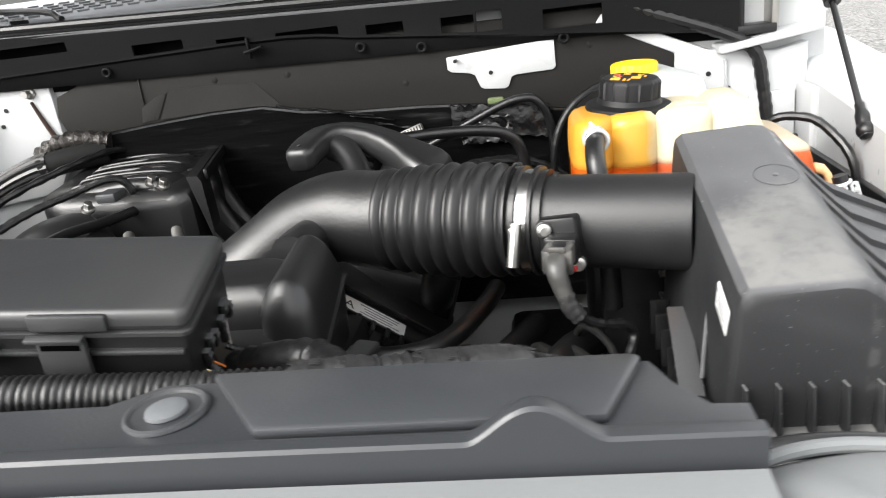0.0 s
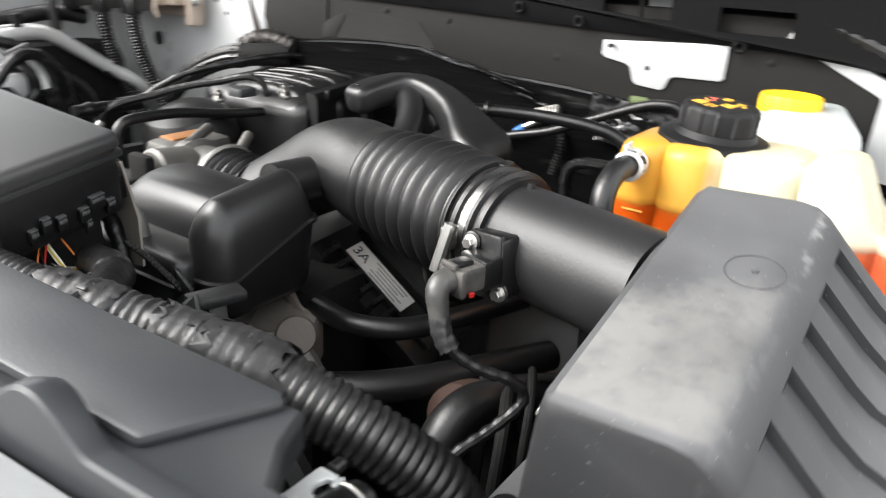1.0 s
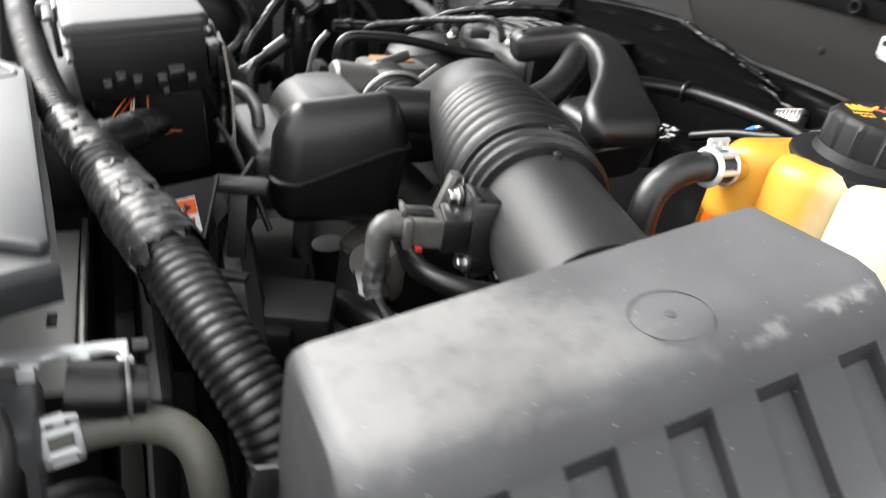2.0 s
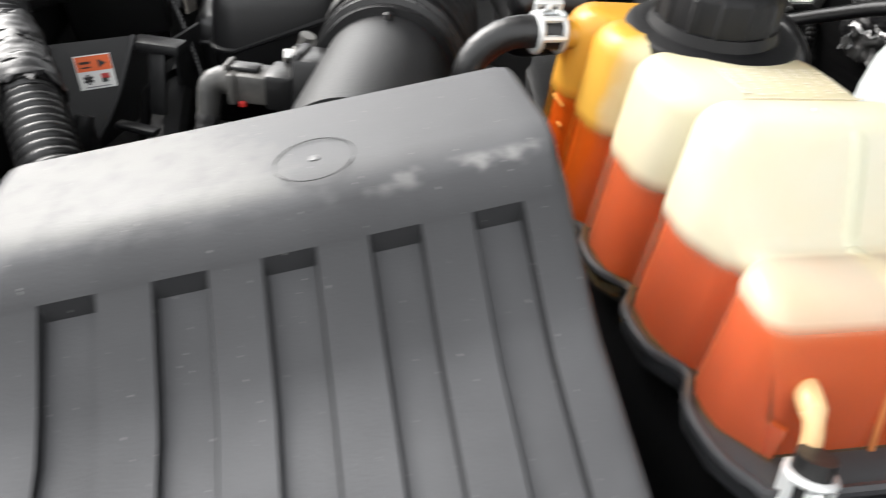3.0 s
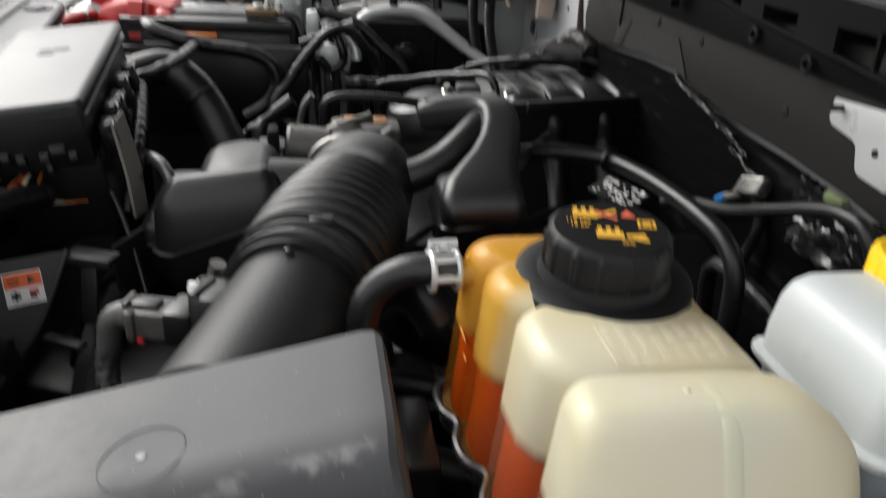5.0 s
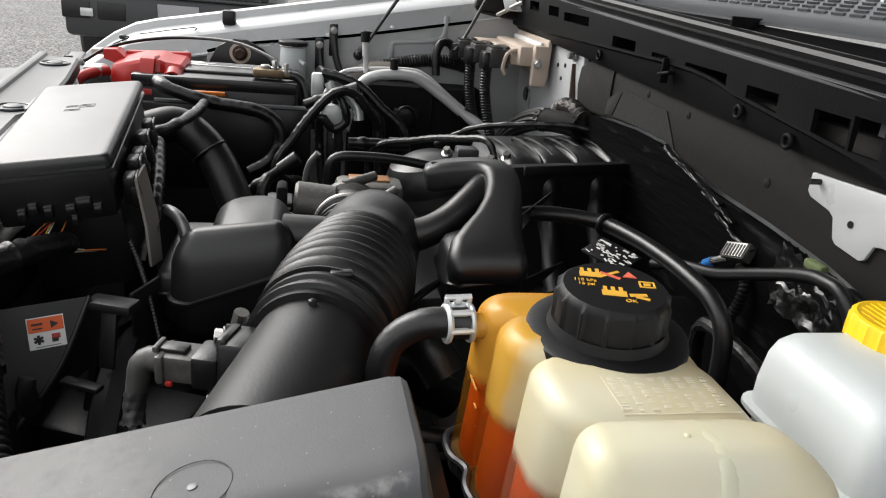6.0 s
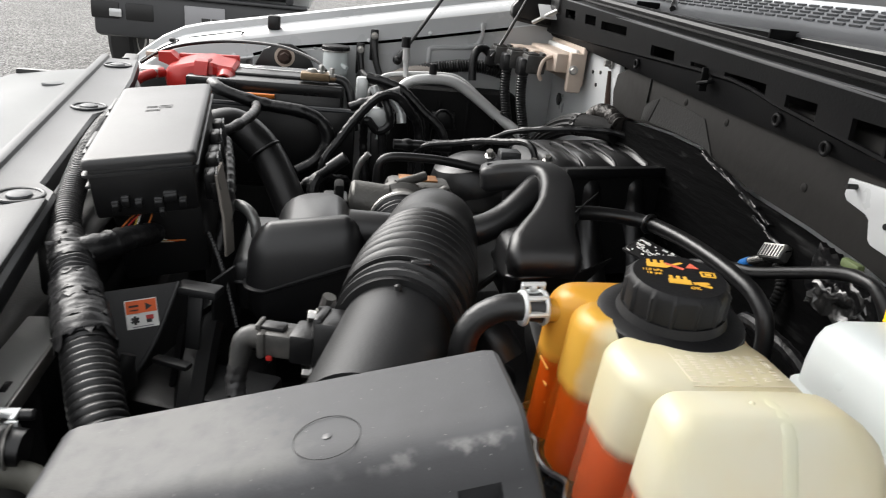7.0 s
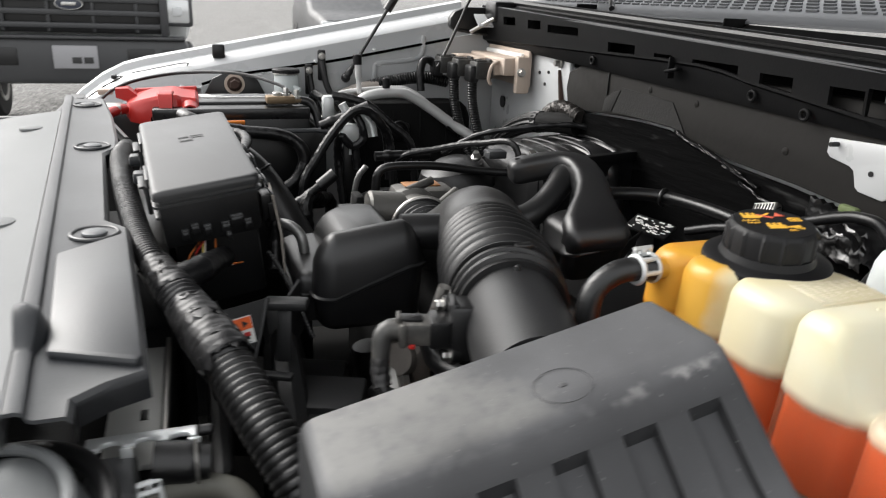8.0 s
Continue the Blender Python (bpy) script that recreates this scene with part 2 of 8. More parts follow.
    nt.links.new(m2.outputs[0], out.inputs["Surface"])


def wash_nodes(nt, b, out):
    b.inputs["Base Color"].default_value = (0.74, 0.78, 0.78, 1)
    b.inputs["Roughness"].default_value = 0.34
    tl = nt.nodes.new("ShaderNodeBsdfTranslucent")
    tl.inputs["Color"].default_value = (0.75, 0.80, 0.80, 1)
    m1 = nt.nodes.new("ShaderNodeMixShader")
    m1.inputs[0].default_value = 0.35
    nt.links.new(b.outputs[0], m1.inputs[1])
    nt.links.new(tl.outputs[0], m1.inputs[2])
    nt.links.new(m1.outputs[0], out.inputs["Surface"])


def box_nodes(nt, b, out):
    """Black moulded plastic with dust lying on its level faces and worn pale patches on the outer edge. Upward slopes
    are paler: thin dust, and sky light put into the colour.
    """
    tc = nt.nodes.new("ShaderNodeTexCoord")
    geo = nt.nodes.new("ShaderNodeNewGeometry")
    sn = nt.nodes.new("ShaderNodeSeparateXYZ")
    nt.links.new(geo.outputs["Normal"], sn.inputs[0])
    sp = nt.nodes.new("ShaderNodeSeparateXYZ")
    nt.links.new(tc.outputs["Object"], sp.inputs[0])

    def noise_node(scale, detail=5):
        n = nt.nodes.new("ShaderNodeTexNoise")
        n.inputs["Scale"].default_value = scale
        n.inputs["Detail"].default_value = detail
        nt.links.new(tc.outputs["Object"], n.inputs["Vector"])
        return n.outputs["Fac"]

    def ranged(value, a, c, lo=0.0, hi=1.0):
        r = nt.nodes.new("ShaderNodeMapRange")
        r.interpolation_type = "SMOOTHSTEP"
        r.inputs["From Min"].default_value, r.inputs["From Max"].default_value = a, c
        r.inputs["To Min"].default_value, r.inputs["To Max"].default_value = lo, hi
        nt.links.new(value, r.inputs["Value"])
        return r.outputs["Result"]

    def times(a, c):
        m = nt.nodes.new("ShaderNodeMath")
        m.operation = "MULTIPLY"
        nt.links.new(a, m.inputs[0])
        if isinstance(c, float):
            m.inputs[1].default_value = c
        else:
            nt.links.new(c, m.inputs[1])
        return m.outputs[0]

    def mixc(fac, a, col):
        m = nt.nodes.new("ShaderNodeMix")
        m.data_type = "RGBA"
        nt.links.new(fac, m.inputs["Factor"])
        if isinstance(a, tuple):
            m.inputs["A"].default_value = (*a, 1)
        else:
            nt.links.new(a, m.inputs["A"])
        m.inputs["B"].default_value = (*col, 1)
        return m.outputs["Result"]
    fine, mid, wide = noise_node(700), noise_node(60, 8), noise_node(14, 6)
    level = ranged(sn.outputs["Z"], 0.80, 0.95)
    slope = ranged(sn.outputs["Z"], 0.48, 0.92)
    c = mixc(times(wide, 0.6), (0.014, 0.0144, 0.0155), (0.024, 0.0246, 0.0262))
    # paler the more a face looks up: thin dust plus painted sky light
    sky_film = times(slope, ranged(wide, 0.25, 0.75, 0.55, 1.0))
    c = mixc(sky_film, c, (0.080, 0.081, 0.085))
    # dust lies thick on the front half of the roof, with a torn edge
    edge_noise = nt.nodes.new("ShaderNodeMath")
    edge_noise.operation = "MULTIPLY_ADD"
    nt.links.new(mid, edge_noise.inputs[0])
    edge_noise.inputs[1].default_value = 0.10
    nt.links.new(sp.outputs["Y"], edge_noise.inputs[2])
    lean = nt.nodes.new("ShaderNodeMath")
    lean.operation = "MULTIPLY_ADD"
    nt.links.new(sp.outputs["X"], lean.inputs[0])
    lean.inputs[1].default_value = -0.45
    nt.links.new(edge_noise.outputs[0], lean.inputs[2])
    front = ranged(lean.outputs[0], 0.075, 0.045)
    dust = times(times(times(level, front), ranged(sp.outputs["X"], 0.534, 0.522)), ranged(mid, 0.25, 0.60, 0.35, 1.0))
    dust = times(times(dust, ranged(wide, 0.30, 0.62, 0.45, 1.0)), 0.36)
    c = mixc(dust, c, (0.23, 0.225, 0.21))
    ex = times(ranged(sp.outputs["X"], 0.512, 0.516), ranged(sp.outputs["X"], 0.524, 0.519))
    edge = times(times(ex, ranged(noise_node(75, 8), 0.46, 0.66)), ranged(sp.outputs["Y"], 0.25, 0.33, 0.15, 1.0))
    c = mixc(times(edge, 0.32), c, (0.42, 0.41, 0.40))
    specks = ranged(noise_node(420, 1), 0.755, 0.785)
    c = mixc(times(specks, 0.35), c, (0.32, 0.31, 0.30))
    nt.links.new(c, b.inputs["Base Color"])
    nt.links.new(ranged(wide, 0.3, 0.7, 0.46, 0.60), b.inputs["Roughness"])
    bp = nt.nodes.new("ShaderNodeBump")
    b.inputs["Specular IOR Level"].default_value = 0.28
    bp.inputs["Strength"].default_value = 0.157
    bp.inputs["Distance"].default_value = 0.001
    nt.links.new(fine, bp.inputs["Height"])
    nt.links.new(bp.outputs["Normal"], b.inputs["Normal"])


M_TAPEGREY = material("worn_shiny_tape", (0.015, 0.015, 0.016), 0.40, scale=110, bump=0.30, dist=0.003, dust=0.05, specular=0.4)
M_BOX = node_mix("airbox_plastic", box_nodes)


M_TANK = node_mix("yellowed_polythene", tank_nodes)
M_WASH = node_mix("white_polythene", wash_nodes)
M_WASHLOW = material("fluid_behind_polythene", (0.26, 0.315, 0.35), 0.32, scale=25, bump=0.02, grain=0.2, blotch=0.3, blotch_scale=14)
M_COOLANT = material("coolant_liquid", (0.40, 0.075, 0.010), 0.35, scale=20, bump=0.0, grain=0.25, blotch=0.35, blotch_scale=18)


def lettering(body, size, m, mat, parent, name="lettering", depth=0.0002):
    cu = bpy.data.curves.new(name, "FONT")
    cu.body, cu.size, cu.extrude, cu.align_x, cu.align_y = body, size, depth, "CENTER", "CENTER"
    cu.materials.append(mat)
    ob = new(name, cu)
    ob.parent = parent
    ob.matrix_local = m
    return ob


def torus(c, R, r, axis=(0, 0, 1), seg=40, tube=8, bm=None):
    q = Vector((0, 0, 1)).rotation_difference(Vector(axis).normalized()).to_matrix()
    ring = [[Vector(c) + q @ Vector(((R + r * math.cos(b)) * math.cos(a), (R + r * math.cos(b)) * math.sin(a), r * math.sin(b)))
             for b in (2 * math.pi * j / tube for j in range(tube))] for a in (2 * math.pi * i / seg for i in range(seg + 1))]
    return rings(ring, True, False, bm)


def moved(b, m):
    bmesh.ops.transform(b, matrix=m, verts=b.verts)
    return b


def gravel_nodes(nt, b, out):
    tc = nt.nodes.new("ShaderNodeTexCoord")
    vo = nt.nodes.new("ShaderNodeTexVoronoi")
    vo.inputs["Scale"].default_value = 48
    nt.links.new(tc.outputs["Object"], vo.inputs["Vector"])
    ns = nt.nodes.new("ShaderNodeTexNoise")
    ns.inputs["Scale"].default_value = 1.3
    ns.inputs["Detail"].default_value = 8
    nt.links.new(tc.outputs["Object"], ns.inputs["Vector"])
    sep = nt.nodes.new("ShaderNodeSeparateColor")
    nt.links.new(vo.outputs["Color"], sep.inputs[0])
    ramp = nt.nodes.new("ShaderNodeValToRGB")
    e = ramp.color_ramp.elements
    e[0].color, e[1].color = (0.035, 0.034, 0.033, 1), (0.42, 0.415, 0.40, 1)
    e.new(0.5).color = (0.17, 0.167, 0.16, 1)
    nt.links.new(sep.outputs[0], ramp.inputs[0])
    mx = nt.nodes.new("ShaderNodeMix")
    mx.data_type, mx.blend_type = "RGBA", "MULTIPLY"
    mx.inputs["Factor"].default_value = 0.5
    nt.links.new(ramp.outputs["Color"], mx.inputs["A"])
    nt.links.new(ns.outputs["Fac"], mx.inputs["B"])
    nt.links.new(mx.outputs["Result"], b.inputs["Base Color"])
    b.inputs["Roughness"].default_value = 0.85
    bp = nt.nodes.new("ShaderNodeBump")
    bp.inputs["Strength"].default_value = 0.9
    bp.inputs["Distance"].default_value = 0.02
    bp.invert = True
    nt.links.new(vo.outputs["Distance"], bp.inputs["Height"])
    nt.links.new(bp.outputs["Normal"], b.inputs["Normal"])


M_GRAVEL = node_mix("gravel", gravel_nodes)


# ---- ground and far vehicles ----
def ground():
    b = bmesh.new()
    xs, ys = (-900, -60, -20, -8, -3, 3, 20, 900), (-900, -40, -8, 8, 40, 900)
    grid = [[b.verts.new((x, y, 0)) for y in ys] for x in xs]
    for i in range(len(xs) - 1):
        for j in range(len(ys) - 1):
            b.faces.new((grid[i][j], grid[i + 1][j], grid[i + 1][j + 1], grid[i][j + 1]))
    return solo("ground", b, M_GRAVEL, "pale grey gravel of a parking lot", "ground", kind="structure")


ground()


def wheel(parent, c, r=0.42, w=0.26):
    prof = [(r * 0.55, -w / 2), (r * 0.92, -w / 2), (r, -w * 0.36), (r, w * 0.36), (r * 0.92, w / 2), (r * 0.55, w / 2)]
    tyre = part("tyre", lathe(prof, c, (0, 1, 0), 40), M_TYRE, parent)
    part("rim", lathe([(0.02, -w * 0.52), (r * 0.5, -w * 0.5), (r * 0.57, -w * 0.53), (r * 0.57, w * 0.53), (0.02, w * 0.4)], c, (0, 1, 0), 32), M_DULL, tyre, "grey steel wheel rim")


def far_truck():
    """The front of a dark truck that faces the bay, its centre line along x."""
    t = thing("truck", "dark grey truck parked on the gravel with a slatted grille", "truck")
    X, Y = -7.4, -1.03
    bx = lambda c, s, bev=0.02: box((X + c[0], Y + c[1], c[2]), s, bev)
    part("body", bx((-1.1, 0, 1.25), (1.9, 2.2, 0.75), 0.12), M_TRUCKPAINT, t)
    part("cab", bx((-2.9, 0, 1.75), (1.8, 2.1, 1.5), 0.2), M_TRUCKPAINT, t)
    b = bx((0.05, 0, 0.70), (0.28, 2.15, 0.44), 0.06)
    part("bumper", b, M_TRUCK, t, "grey plastic front bumper")
    part("bumper_step", bx((0.10, 0, 0.925), (0.24, 2.10, 0.03), 0.01), M_TRUCK, t)
    for y in (-0.95, -0.62, 0.62, 0.95):
        part("bumper_opening", bx((0.185, y, 0.74), (0.03, 0.27, 0.17), 0.02), M_BLACK, t)
    for y in (-0.85, 0.85):
        part("fog_lamp", bx((0.202, y, 0.72), (0.02, 0.12, 0.08), 0.01), M_LENS, t)
    plate = part("number_plate", bx((0.20, 0.02, 0.74), (0.02, 0.40, 0.22), 0.006), M_PLATE, t, "pale number plate")
    for k in range(2):
        part("plate_bar", bx((0.213, 0.03 + 0.105 * k, 0.71), (0.004, 0.085, 0.06), 0.001), M_DARKINK, plate)
    part("grille_back", bx((-0.02, 0, 1.22), (0.10, 1.70, 0.52), 0.02), M_BLACK, t)
    for k in range(4):
        part("grille_slat", bx((0.05, 0, 1.03 + 0.125 * k), (0.05, 1.66, 0.055), 0.012), M_TRUCK, t)
    for y in (-0.86, 0.86):
        part("grille_frame", bx((0.05, y, 1.22), (0.09, 0.08, 0.56), 0.02), M_TRUCK, t)
    for y in (-0.6, -0.2, 0.2, 0.6):
        part("grille_bar", bx((0.045, y, 1.22), (0.04, 0.035, 0.5), 0.01), M_TRUCK, t)
    b = lathe([(0.001, 0.0), (0.12, 0.0), (0.12, 0.016), (0.001, 0.022)], (0, 0, 0), (1, 0, 0), 32)
    moved(b, Matrix.Translation((X + 0.075, Y, 1.235)) @ Matrix.Diagonal((1, 1, 0.42, 1)))
    part("badge", b, M_BADGE, t, "dark oval badge with a bright rim")
    b = torus((0, 0, 0), 0.122, 0.008, (1, 0, 0), 36, 6)
    moved(b, Matrix.Translation((X + 0.088, Y, 1.235)) @ Matrix.Diagonal((1, 1, 0.44, 1)))
    part("badge_rim", b, M_STEEL, t, "bright oval rim")
    part("badge_band", bx((0.098, 0, 1.235), (0.006, 0.13, 0.03), 0.003), M_STEEL, t)
    for y in (-0.99, 0.99):
        lamp = part("headlight", bx((0.02, y, 1.19), (0.10, 0.24, 0.24), 0.03), M_LENS, t, "clear headlight")
        part("lamp_bezel", bx((0.0, y, 1.19), (0.10, 0.30, 0.30), 0.03), M_TRUCK, lamp)
        part("bulb", bx((0.075, y, 1.19), (0.02, 0.09, 0.09), 0.02), M_WHITE, lamp)
    for y in (-0.99, 0.99):
        wheel(t, (X - 0.85, Y + y, 0.42))
    part("axle", pipe([(X - 0.85, Y - 0.95, 0.42), (X - 0.85, Y + 0.95, 0.42)], 0.06), M_BLACK, t)
    return t


M_TRUCKPAINT = material("far_truck_paint", (0.45, 0.46, 0.46), 0.3, scale=8, bump=0.02, coat=0.3)
M_PLATE = material("plate_grey", (0.27, 0.27, 0.28), 0.4, bump=0.02)
M_BADGE = material("badge_dark", (0.03, 0.035, 0.05), 0.2, bump=0.0)
far_truck()


def far_car():
    t = thing("car", "black car parked farther off on the gravel", "car")
    X, Y = -15.0, 3.6
    out = []
    for x, z0, z1, w in ((0.0, 0.35, 0.72, 0.7), (-0.06, 0.28, 0.86, 0.86), (-0.5, 0.26, 0.98, 0.92), (-1.4, 0.26, 1.06, 0.94), (-2.2, 0.26, 1.5, 0.9), (-3.6, 0.26, 1.52, 0.9), (-4.6, 0.3, 1.1, 0.88)):
        out.append([(X + x, Y + y, z) for y, z in rrect(-w, w, z0, z1, 0.14, 3)])
    part("body", rings(out), M_TRUCK, t)
    part("bumper_vent", box((X + 0.0, Y, 0.45), (0.06, 1.1, 0.14), 0.02), M_BLACK, t)
    part("number_plate", box((X + 0.02, Y, 0.66), (0.03, 0.45, 0.12), 0.01), M_PLATE, t)
    for y in (-0.7, 0.7):
        part("headlight", box((X - 0.08, Y + y, 0.78), (0.12, 0.34, 0.13), 0.04), M_LENS, t)
        wheel(t, (X - 0.9, Y + y * 1.2, 0.33), 0.33, 0.2)
        wheel(t, (X - 3.7, Y + y * 1.2, 0.33), 0.33, 0.2)
    return t


far_car()


# ---- the bay's own shell ----
M_UNDER = material("dirty_undertray", (0.008, 0.0078, 0.0074), 0.95, scale=60, bump=0.3, specular=0.05)


def undertray():
    b = bmesh.new()
    box((-0.18, 0.36, 0.50), (1.9, 1.3, 0.02), 0, bm=b)
    return solo("undertray", b, M_UNDER, "black undertray below the engine", "undertray", kind="structure")


undertray()


def firewall():
    t = thing("firewall", "white painted steel firewall behind the engine", "firewall", kind="structure")
    part("panel", upright([(-1.06, 0.5), (0.74, 0.5), (0.74, 1.37), (-1.06, 1.37)], 0.836, 0.87), M_WHITE, t)
    part("raised_panel", upright([(-0.99, 1.08), (-0.60, 1.13), (-0.56, 1.19), (-0.56, 1.345), (-0.99, 1.345)], 0.820, 0.838, 0.006), M_WHITE, t)
    part("hole", lathe([(0.015, 0), (0.015, 0.003), (0.001, 0.003)], (-0.902, 0.8195, 1.19), (0, -1, 0), 24), M_BLACK, t)
    for x, z in ((-0.70, 1.285), (-0.655, 1.29), (-0.67, 1.262)):
        part("hole", lathe([(0.004, 0), (0.004, 0.002), (0.0005, 0.002)], (x, 0.8195, z), (0, -1, 0), 12), M_BLACK, t)
    part("stud", hexbolt((-0.598, 0.818, 1.315), 0.007, 0.016, (0, -1, 0)), M_DULL, t)
    part("drain_stain", pipe([(-0.600, 0.817, 1.30), (-0.586, 0.815, 1.265), (-0.566, 0.812, 1.225), (-0.548, 0.808, 1.205)], lambda s, g: 0.004 + 0.004 * s, 8, squash=0.5), M_RUST, t, "rusty brown sealant run")
    return t


firewall()


def firewall_pad():
    t = thing("firewall_pad", "grey-brown insulation pad fixed to the firewall", "insulation pad")
    outline = [(-0.540, 1.226), (-0.44, 1.234), (-0.37, 1.240), (-0.268, 1.247), (-0.176, 1.248), (-0.104, 1.233), (-0.015, 1.225), (0.104, 1.221), (0.20, 1.214), (0.32, 1.195), (0.505, 1.17),
               (0.520, 1.20), (0.520, 1.25), (0.505, 1.275), (0.42, 1.322), (0.40, 1.345), (-0.48, 1.345), (-0.505, 1.318), (-0.548, 1.303), (-0.556, 1.268)]
    part("pad", upright(outline, 0.8125, 0.8355, 0.004), M_PAD, t)
    # flat plates and a strip; darker colour stands for shade in hollow, fold, crease
    part("hollow", upright([(-0.362, 1.246), (-0.27, 1.250), (-0.176, 1.251), (-0.135, 1.243), (-0.179, 1.291), (-0.333, 1.296)], 0.8105, 0.8115, 0.0), M_PADDARK, t, "flat field coloured darker for the shade of a hollow")
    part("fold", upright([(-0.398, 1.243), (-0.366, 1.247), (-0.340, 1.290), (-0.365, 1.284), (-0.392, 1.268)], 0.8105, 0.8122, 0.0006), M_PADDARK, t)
    part("crease", box((-0.385, 0.811, 1.30), (0.0015, 0.004, 0.05), 0.0005), M_BLACK, t)
    for x, z in ((-0.249, 1.302), (0.079, 1.262), (0.40, 1.235), (0.38, 1.29), (-0.12, 1.297)):
        clip = part("clip", lathe([(0.0055, 0), (0.0055, 0.0012), (0.0035, 0.002), (0.0015, 0.003)], (x, 0.8125, z), (0, -1, 0), 14), M_PAD, t)
    mat = [(-0.53, 0.86), (0.56, 0.86), (0.56, 1.160), (0.32, 1.192), (0.20, 1.211), (0.104, 1.218), (-0.015, 1.222), (-0.104, 1.230), (-0.176, 1.245), (-0.268, 1.244), (-0.37, 1.237), (-0.53, 1.222)]
    part("tar_mat", upright(mat, 0.806, 0.8122, 0.0), M_TAR, t, "shiny black tar mat")
    return t


def tar_nodes(nt, b, out):
    """Dull black mat with smeared glossy streaks."""
    tc = nt.nodes.new("ShaderNodeTexCoord")
    mp = nt.nodes.new("ShaderNodeMapping")
    mp.inputs["Rotation"].default_value = (0, 0.6, 0)
    mp.inputs["Scale"].default_value = (9, 9, 70)
    nt.links.new(tc.outputs["Object"], mp.inputs["Vector"])
    ns = nt.nodes.new("ShaderNodeTexNoise")
    ns.inputs["Scale"].default_value = 1.0
    ns.inputs["Detail"].default_value = 6
    nt.links.new(mp.outputs["Vector"], ns.inputs["Vector"])
    wide = nt.nodes.new("ShaderNodeTexNoise")
    wide.inputs["Scale"].default_value = 11
    nt.links.new(tc.outputs["Object"], wide.inputs["Vector"])
    mul = nt.nodes.new("ShaderNodeMath")
    mul.operation = "MULTIPLY"
    nt.links.new(ns.outputs["Fac"], mul.inputs[0])
    nt.links.new(wide.outputs["Fac"], mul.inputs[1])
    for name, lo, hi in (("Roughness", 0.75, 0.30), ("Specular IOR Level", 0.02, 0.32)):
        r = nt.nodes.new("ShaderNodeMapRange")
        r.inputs["From Min"].default_value, r.inputs["From Max"].default_value = 0.32, 0.44
        r.inputs["To Min"].default_value, r.inputs["To Max"].default_value = lo, hi
        nt.links.new(mul.outputs[0], r.inputs["Value"])
        nt.links.new(r.outputs["Result"], b.inputs[name])
    b.inputs["Base Color"].default_value = (0.003, 0.003, 0.0031, 1)
    bp = nt.nodes.new("ShaderNodeBump")
    bp.inputs["Strength"].default_value = 0.6
    bp.inputs["Distance"].default_value = 0.006
    nt.links.new(ns.outputs["Fac"], bp.inputs["Height"])
    nt.links.new(bp.outputs["Normal"], b.inputs["Normal"])


M_TAR = node_mix("tar_mat_black", tar_nodes)
# darker pad tone, also the painted shade of the firewall pad's hollow
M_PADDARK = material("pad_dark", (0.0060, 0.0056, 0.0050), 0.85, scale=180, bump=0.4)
firewall_pad()


def access_plate():
    t = thing("access_plate", "white painted T-shaped plate on the firewall", "plate")
    o = [(0.151, 1.295), (0.305, 1.305), (0.325, 1.31), (0.3255, 1.262), (0.320, 1.258), (0.262, 1.2565), (0.254, 1.254), (0.248, 1.239), (0.242, 1.236),
         (0.208, 1.239), (0.202, 1.243), (0.195, 1.262), (0.188, 1.266), (0.157, 1.271), (0.151, 1.276)]
    part("plate", upright(o, 0.8075, 0.8120, 0.0015), M_WHITE, t)
    part("hole", lathe([(0.0035, 0), (0.0035, 0.001), (0.0005, 0.001)], (0.221, 0.8072, 1.264), (0, -1, 0), 12), M_BLACK, t)
    part("pin", lathe([(0.003, 0), (0.003, 0.012)], (0.166, 0.8072, 1.289), (0, -1, 0), 10), M_BLACK, t)
    return t


access_plate()


COWL_SLOTS = [(-0.86, -0.79, 1.383, 1.402), (-0.72, -0.655, 1.381, 1.400), (-0.62, -0.485, 1.378, 1.394), (-0.370, -0.280, 1.358, 1.375), (-0.222, -0.172, 1.354, 1.367), (-0.120, -0.015, 1.350, 1.366),
              (0.030, 0.091, 1.337, 1.361), (0.151, 0.203, 1.328, 1.358), (0.207, 0.247, 1.330, 1.362), (0.31, 0.40, 1.322, 1.352)]


